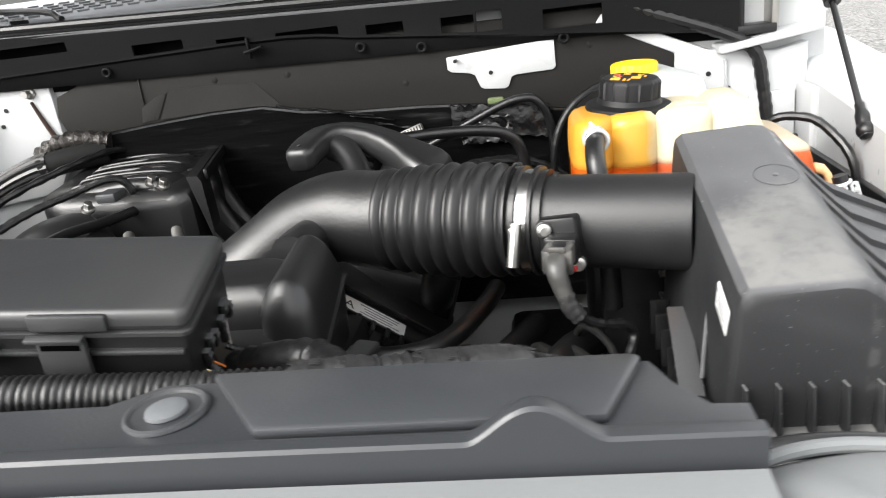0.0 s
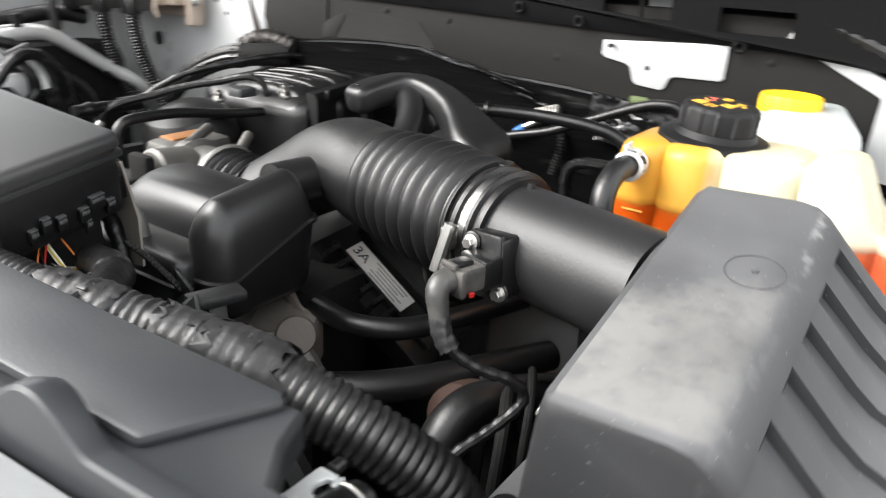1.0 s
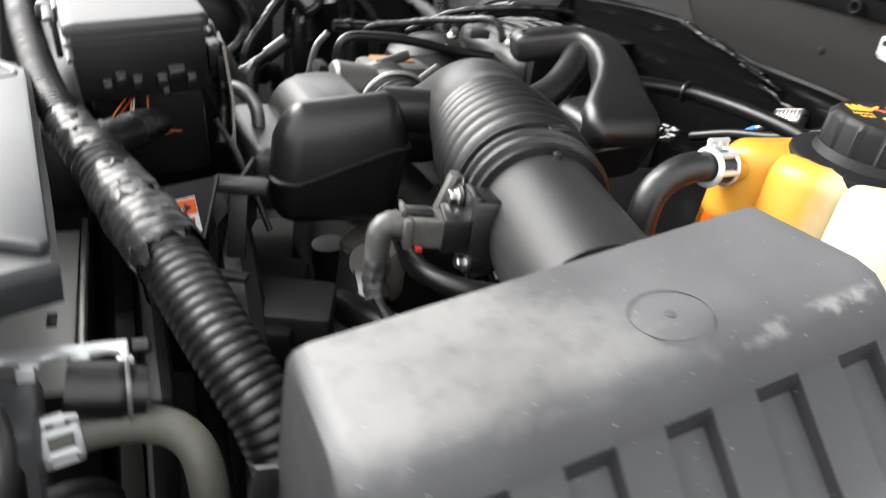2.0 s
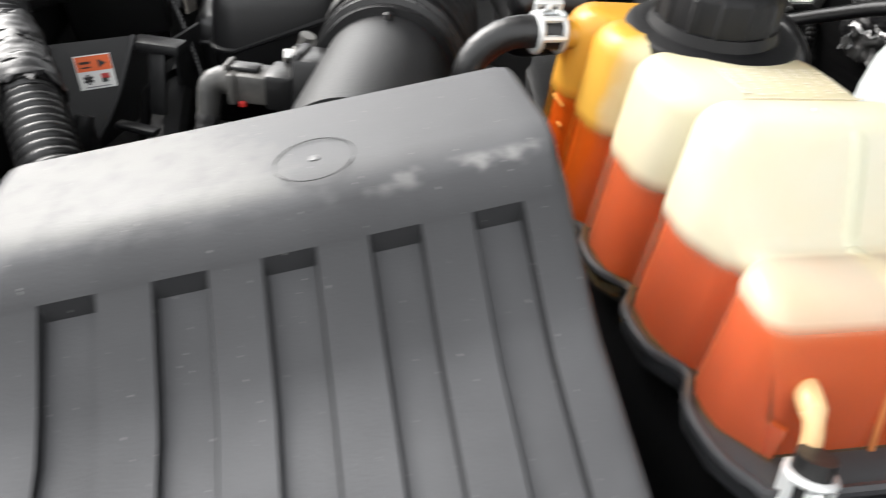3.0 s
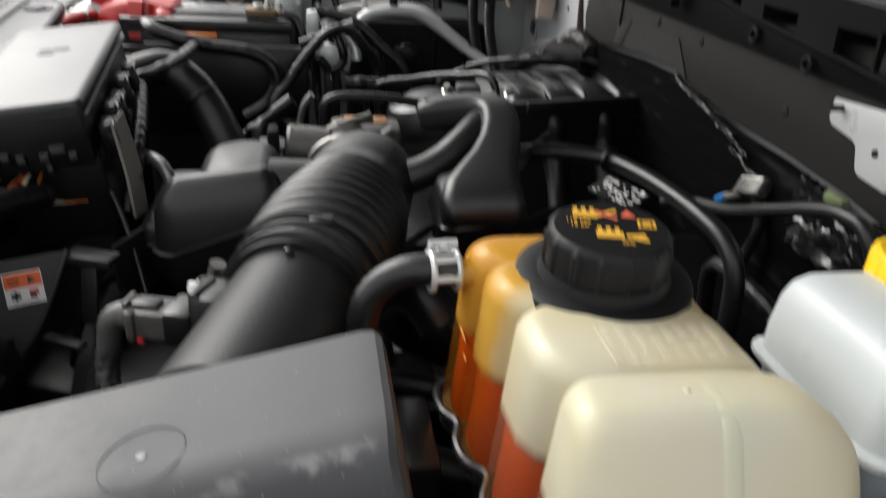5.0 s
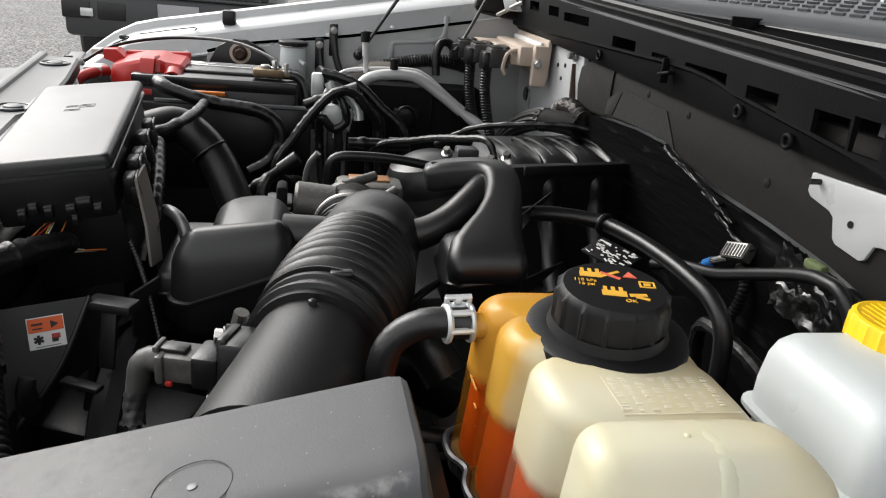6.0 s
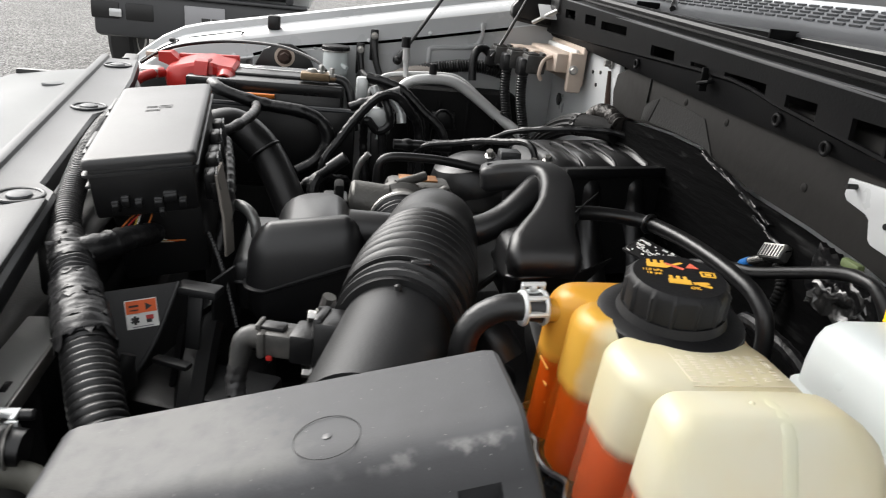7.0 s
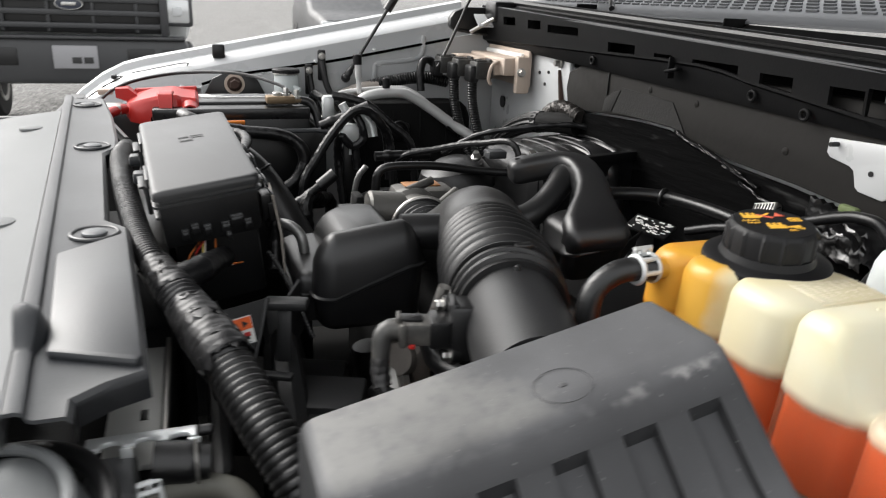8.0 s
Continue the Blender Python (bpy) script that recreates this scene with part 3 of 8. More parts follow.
def cowl():
    """Its front face is pierced; behind the holes lies a sheet coloured near-black for the hollow's shade, and a pale
    box for the body's white where one looks through.
    """
    t = thing("cowl", "black plastic cowl with rectangular slots below the windscreen", "cowl")
    fall = lambda x: -0.034 * (x + 0.2)

    def crease(x):
        return 1.360 + 0.02 * min(0.0, x + 0.2) - 0.095 * max(0.0, x + 0.12) * min(1.0, max(0.0, x + 0.12) / 0.12)
    xs = sorted({round(-1.0 + 0.05 * k, 3) for k in range(33)} | {v for a in COWL_SLOTS for v in a[:2]})
    lower = lambda x: [(0.806, 1.318 + fall(x) * 0.6), (0.802, 1.326 + fall(x) * 0.6), (0.799, crease(x) - 0.004), (0.792, crease(x))]
    part("lower_flange", sheet(xs, lower, 0.003), M_COWL, t)
    b = bmesh.new()
    for a, c in zip(xs, xs[1:]):
        hole = [q for q in COWL_SLOTS if q[0] <= a + 1e-6 and c - 1e-6 <= q[1]]
        spans = [(lambda x: crease(x), lambda x: 1.398 + fall(x))]
        if hole:
            lo, hi = hole[0][2], hole[0][3]
            spans = [(lambda x: crease(x), lambda x, v=lo: max(v, crease(x) + 0.001)), (lambda x, v=hi: v, lambda x: 1.398 + fall(x))]
        for f, g in spans:
            ring = []
            for x in (a, c):
                z0, z1 = f(x), g(x)
                ring.append([(x, 0.792 - 0.003 * (z0 - crease(x)) / 0.04, z0), (x, 0.792 - 0.003 * (z1 - crease(x)) / 0.04, z1), (x, 0.797, z1), (x, 0.797, z0)])
            rings(ring, True, True, b)
    bmesh.ops.remove_doubles(b, verts=b.verts, dist=0.0002)
    part("front_face", b, M_COWL, t, smooth=False)
    # the shade behind the slots is put into this sheet's near-black colour
    part("backing", sheet(xs, lambda x: [(0.830, 1.300 + fall(x)), (0.831, 1.40 + fall(x))], 0.001), M_COWLSHADE, t, "near-black sheet standing for the shade behind the slots")
    part("body_glimpse", box((0.227, 0.822, 1.346), (0.044, 0.004, 0.036), 0.001), M_GRILLE, t, "pale body seen through a slot")
    # paler plastic than the cowl: the edge's highlight is put into its colour
    part("top_edge", sheet(xs, lambda x: [(0.788, 1.3965 + fall(x)), (0.7885, 1.3990 + fall(x)), (0.793, 1.4000 + fall(x)), (0.800, 1.3990 + fall(x))], 0.002), M_COVER, t)
    part("ledge", sheet(xs, lambda x: [(0.797, 1.3975 + fall(x)), (0.804, 1.3955 + fall(x)), (0.838, 1.4005 + fall(x)), (0.842, 1.407 + fall(x))], 0.003), M_COWL, t)
    part("seal", pipe([(x, 0.846, 1.410 + fall(x)) for x in xs[::4]], 0.0085, 10, 0.04), M_RUBBER, t, "rubber bonnet seal")
    part("gutter", sheet(xs, lambda x: [(0.852, 1.406 + fall(x)), (0.870, 1.403 + fall(x)), (0.885, 1.411 + fall(x) * 0.7), (0.900, 1.420 + fall(x) * 0.5)], 0.003), M_COWL, t)
    for x, z in ((-0.43, 1.336), (0.016, 1.328), (0.115, 1.317), (0.34, 1.306)):
        part("boss", torus((x, 0.7965, z), 0.0065, 0.0028, (0, 1, 0), 20, 8), M_COWL, t)
    part("clip_tab", box((-0.168, 0.790, 1.348), (0.004, 0.012, 0.034), 0.0015), M_COWL, t)
    part("clip_tab", box((-0.160, 0.788, 1.345), (0.034, 0.012, 0.005), 0.002, Matrix.Rotation(radians(-12), 4, "Y")), M_COWL, t)
    for x in (-0.62, -0.14, 0.25):
        part("rib", box((x, 0.880, 1.418 + fall(x) * 0.7), (0.004, 0.05, 0.022), 0.002), M_COWL, t)
    return t


def sheet(xs, profile, th=0.004):
    """A bent plate: for each x the line profile(x) of (y, z), with a thickness below."""
    out = []
    for x in xs:
        line = profile(x)
        out.append([(x, y, z) for y, z in line] + [(x, y, z - th) for y, z in reversed(line)])
    return rings(out)


M_COWL = material("cowl_plastic", (0.0062, 0.0063, 0.0067), 0.50, scale=260, bump=0.12, dust=0.01, specular=0.08)
M_COWLSHADE = material("cowl_slot_shade", (0.0022, 0.0022, 0.0023), 0.8, bump=0.0, specular=0.05)
M_SLOT = material("slot_void", (0.0015, 0.0015, 0.0015), 1.0, bump=0.0, specular=0.0, grain=0.0, blotch=0.0)
cowl()


M_GRILLETOP = material("grille_top_grey", (0.085, 0.089, 0.095), 0.5, scale=300, bump=0.06, specular=0.4)
# darker variant of the panel's grey, standing for the shade in its slots
M_LOUVRESHADE = material("louvre_slot_shade", (0.066, 0.069, 0.074), 0.6, scale=300, bump=0.06)


def cowl_grille():
    t = thing("cowl_grille", "grey plastic air intake grille with small louvres at the windscreen's foot", "grille")
    xs = [-1.0 + 0.08 * k for k in range(21)]
    part("grille_panel", sheet(xs, lambda x: [(0.895, 1.424), (0.91, 1.434), (0.97, 1.448), (1.035, 1.462), (1.06, 1.464)], 0.004), M_GRILLETOP, t)
    for r in range(5):
        for k in range(44):
            y = 0.945 + 0.022 * r
            part("louvre", box((-0.94 + 0.034 * k + 0.011 * (r % 3), y, 1.4402 + (y - 0.93) * 0.23), (0.022, 0.0045, 0.003), 0, Matrix.Rotation(radians(13), 4, "X")), M_LOUVRESHADE, t)
    part("wiper_arm", pipe([(-0.55, 0.90, 1.432), (-0.62, 0.93, 1.452), (-0.95, 1.03, 1.478)], 0.006, 8), M_BLACK, t)
    part("end_cap", box((0.66, 0.96, 1.43), (0.10, 0.14, 0.06), 0.01), M_COWL, t)
    return t


cowl_grille()


def windscreen():
    b = rings([[(-1.0, 1.040, 1.455), (-1.0, 1.40, 1.74), (-1.0, 1.403, 1.735), (-1.0, 1.050, 1.452)], [(0.60, 1.040, 1.455), (0.60, 1.40, 1.74), (0.60, 1.403, 1.735), (0.60, 1.050, 1.452)]])
    return solo("windscreen", b, M_GLASS, "pale reflecting windscreen of the truck", "windscreen", smooth=False)


windscreen()


def bonnet():
    """The raised bonnet, whose struts stand at both fenders."""
    t = thing("bonnet", "raised white bonnet with a dark pad on its underside", "bonnet", kind="structure")
    out = []
    for x in (-1.04, -1.0, 0.66, 0.70):
        e = 0.02 if x in (-1.04, 0.70) else 0.0
        out.append([(x, 0.93, 1.47 + e), (x, 0.45, 1.86 + e), (x, 0.08, 2.12 + e), (x, 0.06, 2.16), (x, 0.45, 1.93), (x, 0.94, 1.53)])
    part("panel", rings(out), M_WHITE, t, smooth=False)
    part("pad", rings([[(x, 0.86, 1.516), (x, 0.45, 1.849), (x, 0.22, 2.011), (x, 0.225, 2.023), (x, 0.455, 1.861), (x, 0.865, 1.528)] for x in (-0.80, 0.46)]), M_PADDARK, t, smooth=False)
    return t


bonnet()


# ---- far fender ----
def crest(y):
    """Height of the fender's top along the truck."""
    return 1.286 + 0.195 * (y - 0.12) if y > -0.05 else 1.253 - 2.4 * (y + 0.05) ** 2 - 0.15 * (-0.05 - y)


def fender_end_seal():
    t = thing("fender_end_seal", "black rubber seal at the rear end of the far fender", "seal")
    b = slab([(0.690, 1.372), (0.700, 1.362), (0.760, 1.356), (0.800, 1.352), (0.800, 1.420), (0.730, 1.420), (0.702, 1.408), (0.690, 1.392)], -0.012, 0.012, 0.005)
    for v in b.verts:
        y, z, x = v.co
        v.co = (-0.985 + x, y, z)
    part("flap", b, M_RUBBER, t)
    part("lip", pipe([(-0.972, 0.700, 1.364), (-0.972, 0.750, 1.358), (-0.972, 0.800, 1.353)], 0.0045, 10), M_RUBBER, t)
    return t


fender_end_seal()


def far_fender():
    t = thing("fender", "white painted front fender with a rubber bonnet stop", "fender")
    ys = [-0.34, -0.31, -0.28, -0.24, -0.20, -0.15, -0.10, -0.05, 0.0, 0.1, 0.2, 0.35, 0.5, 0.65, 0.76]
    out = []
    for y in ys:
        z = crest(y)
        line = [(-1.005, z - 0.062), (-1.012, z - 0.058), (-1.022, z - 0.020), (-1.030, z - 0.012), (-1.062, z), (-1.085, z + 0.004), (-1.092, z + 0.020), (-1.110, z + 0.024), (-1.150, z + 0.006), (-1.185, z - 0.05), (-1.20, z - 0.16), (-1.21, z - 0.42)]
        line = [(-1.0 + (x + 1.0) * (1 if y > -0.2 else 1 - 2.2 * (-0.2 - y)), zz) for x, zz in line]
        out.append([(x, y, zz) for x, zz in line] + [(x - 0.002, y, zz - 0.004) for x, zz in reversed(line)])
    part("outer_panel", rings(out), M_WHITE, t, angle=25)
    for x, y in ((-1.058, -0.121), (-1.056, -0.215)):
        part("rubber_tab", box((x, y, crest(y) + 0.003), (0.022, 0.012, 0.010), 0.003), M_RUBBER, t)
    b = box((-1.050, 0.120, crest(0.12) + 0.010), (0.024, 0.030, 0.034), 0.005)
    part("bonnet_stop", b, M_RUBBER, t, "black rubber bonnet stop")
    # dark tubes on white steel: the shade of the pressed creases is their colour
    part("pressed_line", pipe([(-1.045, -0.115, crest(-0.115) + 0.002), (-1.028, -0.10, crest(-0.1) - 0.003), (-1.024, -0.14, crest(-0.14) - 0.004), (-1.030, -0.19, crest(-0.19) - 0.003)], 0.0016, 6), M_PADDARK, t)
    part("pressed_line", pipe([(-1.040, -0.08, crest(-0.08) - 0.002), (-1.040, 0.04, crest(0.04) - 0.002), (-1.026, 0.045, crest(0.045) - 0.008)], 0.0014, 6), M_PADDARK, t)
    for y in (0.03, 0.22, 0.35, 0.5, 0.63):
        part("clip", lathe([(0.006, 0), (0.006, 0.004), (0.003, 0.006)], (-1.0075, y, crest(y) - 0.055), (0.7, 0, 0.7), 10), M_WHITE, t)
    return t


far_fender()


def inner_fender():
    t = thing("inner_fender", "white painted inner fender beside the battery", "fender", kind="structure")
    out = []
    for y in (0.00, 0.055, 0.075, 0.20, 0.4, 0.6, 0.80, 0.84):
        z = crest(y) - 0.060
        x = -1.004 if y > 0.06 else -1.05
        out.append([(x, y, 0.55), (x, y, 1.16), (x, y, z), (x - 0.02, y, z), (x - 0.02, y, 0.55)])
    part("apron", rings(out), M_WHITE, t)
    part("swage", pipe([(-1.003, 0.50, 1.15), (-1.003, 0.50, 1.26), (-1.003, 0.515, 1.275), (-1.003, 0.60, 1.285), (-1.003, 0.625, 1.30), (-1.003, 0.63, 1.345)], 0.006, 10, squash=0.6), M_WHITE, t)
    part("dark_gap", pipe([(-1.0035, 0.075, 1.222), (-1.0035, 0.16, 1.245), (-1.0035, 0.40, 1.281), (-1.0035, 0.70, 1.338)], 0.0035, 8), M_SLOT, t)
    part("front_wall", box((-1.0, -0.11, 0.86), (0.05, 0.25, 0.60), 0.01), M_BLACK, t)
    return t


inner_fender()


def tower_bracket():
    """The dark pressed bracket with a bolt that stands behind the battery."""
    t = thing("support_bracket", "dark triangular support bracket with a rusty bolt on the inner fender", "bracket")
    turn = Matrix(((0, 0, 1, 0), (1, 0, 0, 0), (0, 1, 0, 0), (0, 0, 0, 1)))
    b = slab([(0.06, 1.165), (0.24, 1.165), (0.205, 1.235), (0.165, 1.256), (0.135, 1.256), (0.10, 1.238)], -0.996, -0.985, 0.004, None, turn)
    part("plate", b, M_BLACK, t)
    part("bolt", hexbolt((-0.986, 0.150, 1.225), 0.012, 0.02, (1, 0, 0)), M_RUST, t, "rusty hexagon bolt")
    part("washer", lathe([(0.024, 0), (0.024, 0.003), (0.012, 0.004)], (-0.986, 0.150, 1.225), (1, 0, 0), 24), M_TAN, t)
    return t


tower_bracket()


def near_fender():
    t = thing("fender", "white painted front fender beside the coolant tank", "fender")
    out = []
    for y in (-0.25, -0.1, 0.1, 0.3, 0.5, 0.7, 0.9, 1.05):
        z = 1.135 + 0.115 * y
        line = [(0.705, 0.60), (0.705, z - 0.02), (0.712, z - 0.006), (0.725, z), (0.775, z + 0.008), (0.83, z - 0.01), (0.86, z - 0.07), (0.875, z - 0.35)]
        out.append([(x, y, zz) for x, zz in line] + [(x - 0.004 * (1 if x > 0.72 else -1), y, zz - 0.006) for x, zz in reversed(line)])
    part("outer_panel", rings(out), M_WHITE, t, angle=25)
    part("pressed_fold", box((0.700, 0.78, 1.10), (0.016, 0.07, 0.20), 0.007), M_WHITE, t)
    part("bonnet_stop", box((0.735, 0.12, 1.165), (0.022, 0.03, 0.03), 0.004), M_RUBBER, t)
    return t


near_fender()


def cowl_side():
    t = thing("cowl_side", "white painted body corner beside the firewall", "body panel", kind="structure")
    part("corner_panel", upright([(0.50, 0.95), (0.708, 0.95), (0.708, 1.26), (0.66, 1.25), (0.56, 1.262), (0.40, 1.335), (0.39, 1.32), (0.51, 1.262)], 0.8085, 0.832, 0.003), M_WHITE, t)
    part("shelf", box((0.645, 0.825, 1.272), (0.15, 0.09, 0.012), 0.004, Matrix.Rotation(radians(-8), 4, "Y")), M_WHITE, t)
    part("fold", box((0.655, 0.806, 1.14), (0.07, 0.012, 0.10), 0.004), M_WHITE, t)
    for pts in ([(0.585, 0.806, 1.245), (0.588, 0.806, 1.20), (0.60, 0.806, 1.18), (0.602, 0.806, 1.10)], [(0.630, 0.804, 1.235), (0.632, 0.804, 1.195), (0.648, 0.804, 1.175), (0.650, 0.804, 1.12)]):
        part("pressed_line", pipe(pts, 0.005, 10, squash=0.5), M_WHITE, t)
    for x, z in ((0.56, 1.225), (0.59, 1.20)):
        part("hole", lathe([(0.004, 0), (0.004, 0.002), (0.0005, 0.002)], (x, 0.808, z), (0, -1, 0), 10), M_BLACK, t)
    return t


cowl_side()


def hinge_bracket():
    t = thing("bonnet_hinge", "black steel bonnet hinge on the body corner", "hinge")
    part("foot", box((0.615, 0.82, 1.286), (0.085, 0.05, 0.014), 0.003), M_BLACK, t)
    part("arm", box((0.605, 0.82, 1.36), (0.012, 0.045, 0.15), 0.004), M_BLACK, t)
    part("arm", box((0.655, 0.82, 1.36), (0.012, 0.045, 0.15), 0.004), M_DULL, t, "bare steel arm")
    part("pin", pipe([(0.595, 0.82, 1.40), (0.665, 0.82, 1.40)], 0.009), M_DULL, t)
    return t


hinge_bracket()


def gas_strut(a, b, name_label):
    t = thing("gas_strut", name_label, "gas strut")
    a, b = Vector(a), Vector(b)
    d = (b - a).normalized()
    part("rod", pipe([a, a.lerp(b, 0.6)], 0.0042, 10), M_GLOSS, t)
    part("cylinder", pipe([a.lerp(b, 0.55), b], 0.011, 14), M_BLACK, t)
    part("end_fitting", pipe([a - d * 0.035, a - d * 0.012, a + d * 0.012], lambda s, g: 0.009 if s < 0.7 else 0.006, 12), M_BLACK, t)
    part("ball_stud", ball(a - d * 0.026, 0.012), M_BLACK, t)
    return t


gas_strut((0.700, 0.590, 1.190), (0.700, 0.80, 1.425), "thin gas strut standing beside the coolant tank")
gas_strut((-0.985, 0.435, 1.262), (-0.985, 0.600, 1.52), "thin gas strut standing at the far fender")


# ---- air filter box ----
M_LUG = material("lug_edge_plastic", (0.06, 0.061, 0.063), 0.35, scale=200, bump=0.1)


def air_filter_box():
    t = thing("air_filter_box", "scuffed black plastic air filter box with five grooves in its side", "air filter box")
    slots = [(0.3205 - 0.0455 * k, 0.3405 - 0.0455 * k) for k in range(5)]
    ys = [0.099, 0.1005, 0.104, 0.110]
    for a, b in reversed(slots):
        ys += [a - 0.0016, a, b, b + 0.0016]
    ys += [0.352, 0.3585, 0.3620, 0.3640]
    out = []
    for y in ys:
        end = 0.008 if y in (ys[0], ys[-1]) else 0.0035 if y in (ys[1], ys[-2]) else 0.001 if y in (ys[2], ys[-3]) else 0.0
        k = 1.0 if any(a - 1e-5 <= y <= b + 1e-5 for a, b in slots) else 0.0
        d = -0.236 * (0.357 - y)
        prof = [(0.412 + end, 1.035), (0.424 + end, 1.225 + d - end), (0.426 + end, 1.233 + d - end), (0.432 + end, 1.238 + d - end),
                (0.500 - end, 1.241 + d - end), (0.512 - end, 1.239 + d - end), (0.521 - end, 1.2330 + d - end),
                (0.5318 - end, 1.2200 + d), (0.5332 - end - 0.0018 * k, 1.2182 + d - 0.0085 * k), (0.555 - end - 0.0045 * k, 1.1945 + d * 0.97 - 0.0036 * k), (0.566 - end - 0.0042 * k, 1.1830 + d * 0.95 - 0.0040 * k),
                (0.580 - end - 0.0034 * k, 1.1705 + d * 0.92 - 0.0044 * k), (0.602 - end - 0.0026 * k, 1.1590 + d * 0.88 - 0.0044 * k), (0.640 - end - 0.0020 * k, 1.1400 + d * 0.84 - 0.0040 * k),
                (0.672 - end - 0.0016 * k, 1.1180 + d * 0.8 - 0.003 * k), (0.682 - end, 1.106 + d * 0.75), (0.684 - end, 1.035)]
        rear = max(0.0, (y - 0.10) / 0.259)
        out.append([(x, y + rear * 0.20 * max(0.0, 1.232 - z) * (1 if x > 0.5 else 0.2), z) for x, z in prof])
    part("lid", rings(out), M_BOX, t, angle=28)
    m = Matrix.Translation((0.494, 0.256, 1.2172)) @ Matrix.Rotation(math.atan(0.236), 4, "X")
    part("ring_mark", moved(torus((0, 0, -0.00022), 0.0185, 0.00030, seg=64, tube=6), m), M_BOX, t)
    part("gate_mark", moved(lathe([(0.0024, -0.001), (0.0024, 0.0003), (0.0014, 0.0005)], (0, 0, 0), seg=16), m), M_LUG, t, "small pale moulding mark")
    part("base", box((0.522, 0.232, 0.955), (0.226, 0.265, 0.13), 0.01), M_BLACK, t)
    part("flange", box((0.545, 0.236, 1.036), (0.290, 0.318, 0.016), 0.004), M_BOX, t)
    part("front_ledge", box((0.54, 0.0905, 1.060), (0.25, 0.026, 0.008), 0.003), M_BOX, t)
    for k in range(9):
        part("rib", box((0.4275 + 0.0235 * k, 0.0935, 1.083), (0.0022, 0.018, 0.042), 0.0007, Matrix.Rotation(radians(-8), 4, "X")), M_BOX, t)
    for k in range(7):
        part("rib", box((0.402, 0.115 + 0.034 * k, 1.052), (0.020, 0.003, 0.04), 0.001), M_BLACK, t)
    b = box((0, 0, 0), (0.020, 0.150, 0.004), 0.0012, Matrix.Rotation(radians(-5), 4, "Z") @ Matrix.Rotation(radians(8), 4, "X"))
    bmesh.ops.translate(b, vec=(0.404, 0.192, 1.077), verts=b.verts)
    part("side_strap", b, M_LUG, t, "dusty grey strap")
    part("retainer", pipe([(0.4215, 0.185, 1.1254), (0.4150, 0.168, 1.100), (0.4094, 0.152, 1.0775)], 0.0019, 8), M_LUG, t)
    part("retainer_foot", lathe([(0.011, 0), (0.011, 0.012), (0.007, 0.014)], (0.402, 0.128, 1.058), (0, 0, 1), 18), M_BLACK, t)
    b = box((0, 0, 0), (0.0012, 0.034, 0.026), 0.0004, Matrix.Rotation(radians(20), 4, "X"))
    bmesh.ops.translate(b, vec=(0.4205, 0.134, 1.150), verts=b.verts)
    st = part("sticker", b, M_LABEL, t, "small white printed sticker")
    for k in range(4):
        b = box((0, 0, 0), (0.0008, 0.024 - 0.004 * (k % 2), 0.0022), 0, Matrix.Rotation(radians(20), 4, "X"))
        bmesh.ops.translate(b, vec=(0.4197, 0.134, 1.158 - 0.005 * k), verts=b.verts)
        part("print_bar", b, M_GREYINK, st)
    t.location = (0.002, 0.004, 0.0)
    return t


M_GREYINK = material("grey_ink", (0.25, 0.25, 0.26), 0.6, bump=0.0)
air_filter_box()


# ---- intake duct ----
AX0, AX1 = Vector((0.425, 0.284, 1.171)), Vector((0.108, 0.366, 1.172))


def along(s):
    return AX0.lerp(AX1, s)


M_CLAMP = material("steel_band", (0.42, 0.42, 0.42), 0.28, metal=1.0, scale=150, bump=0.15)
M_TUBE = material("smooth_tube_plastic", (0.0105, 0.0107, 0.0115), 0.43, scale=420, bump=0.10, dust=0.03, specular=0.42)
M_BELLOWS = material("bellows_rubber", (0.0058, 0.0058, 0.0062), 0.42, scale=240, bump=0.12, dust=0.006)


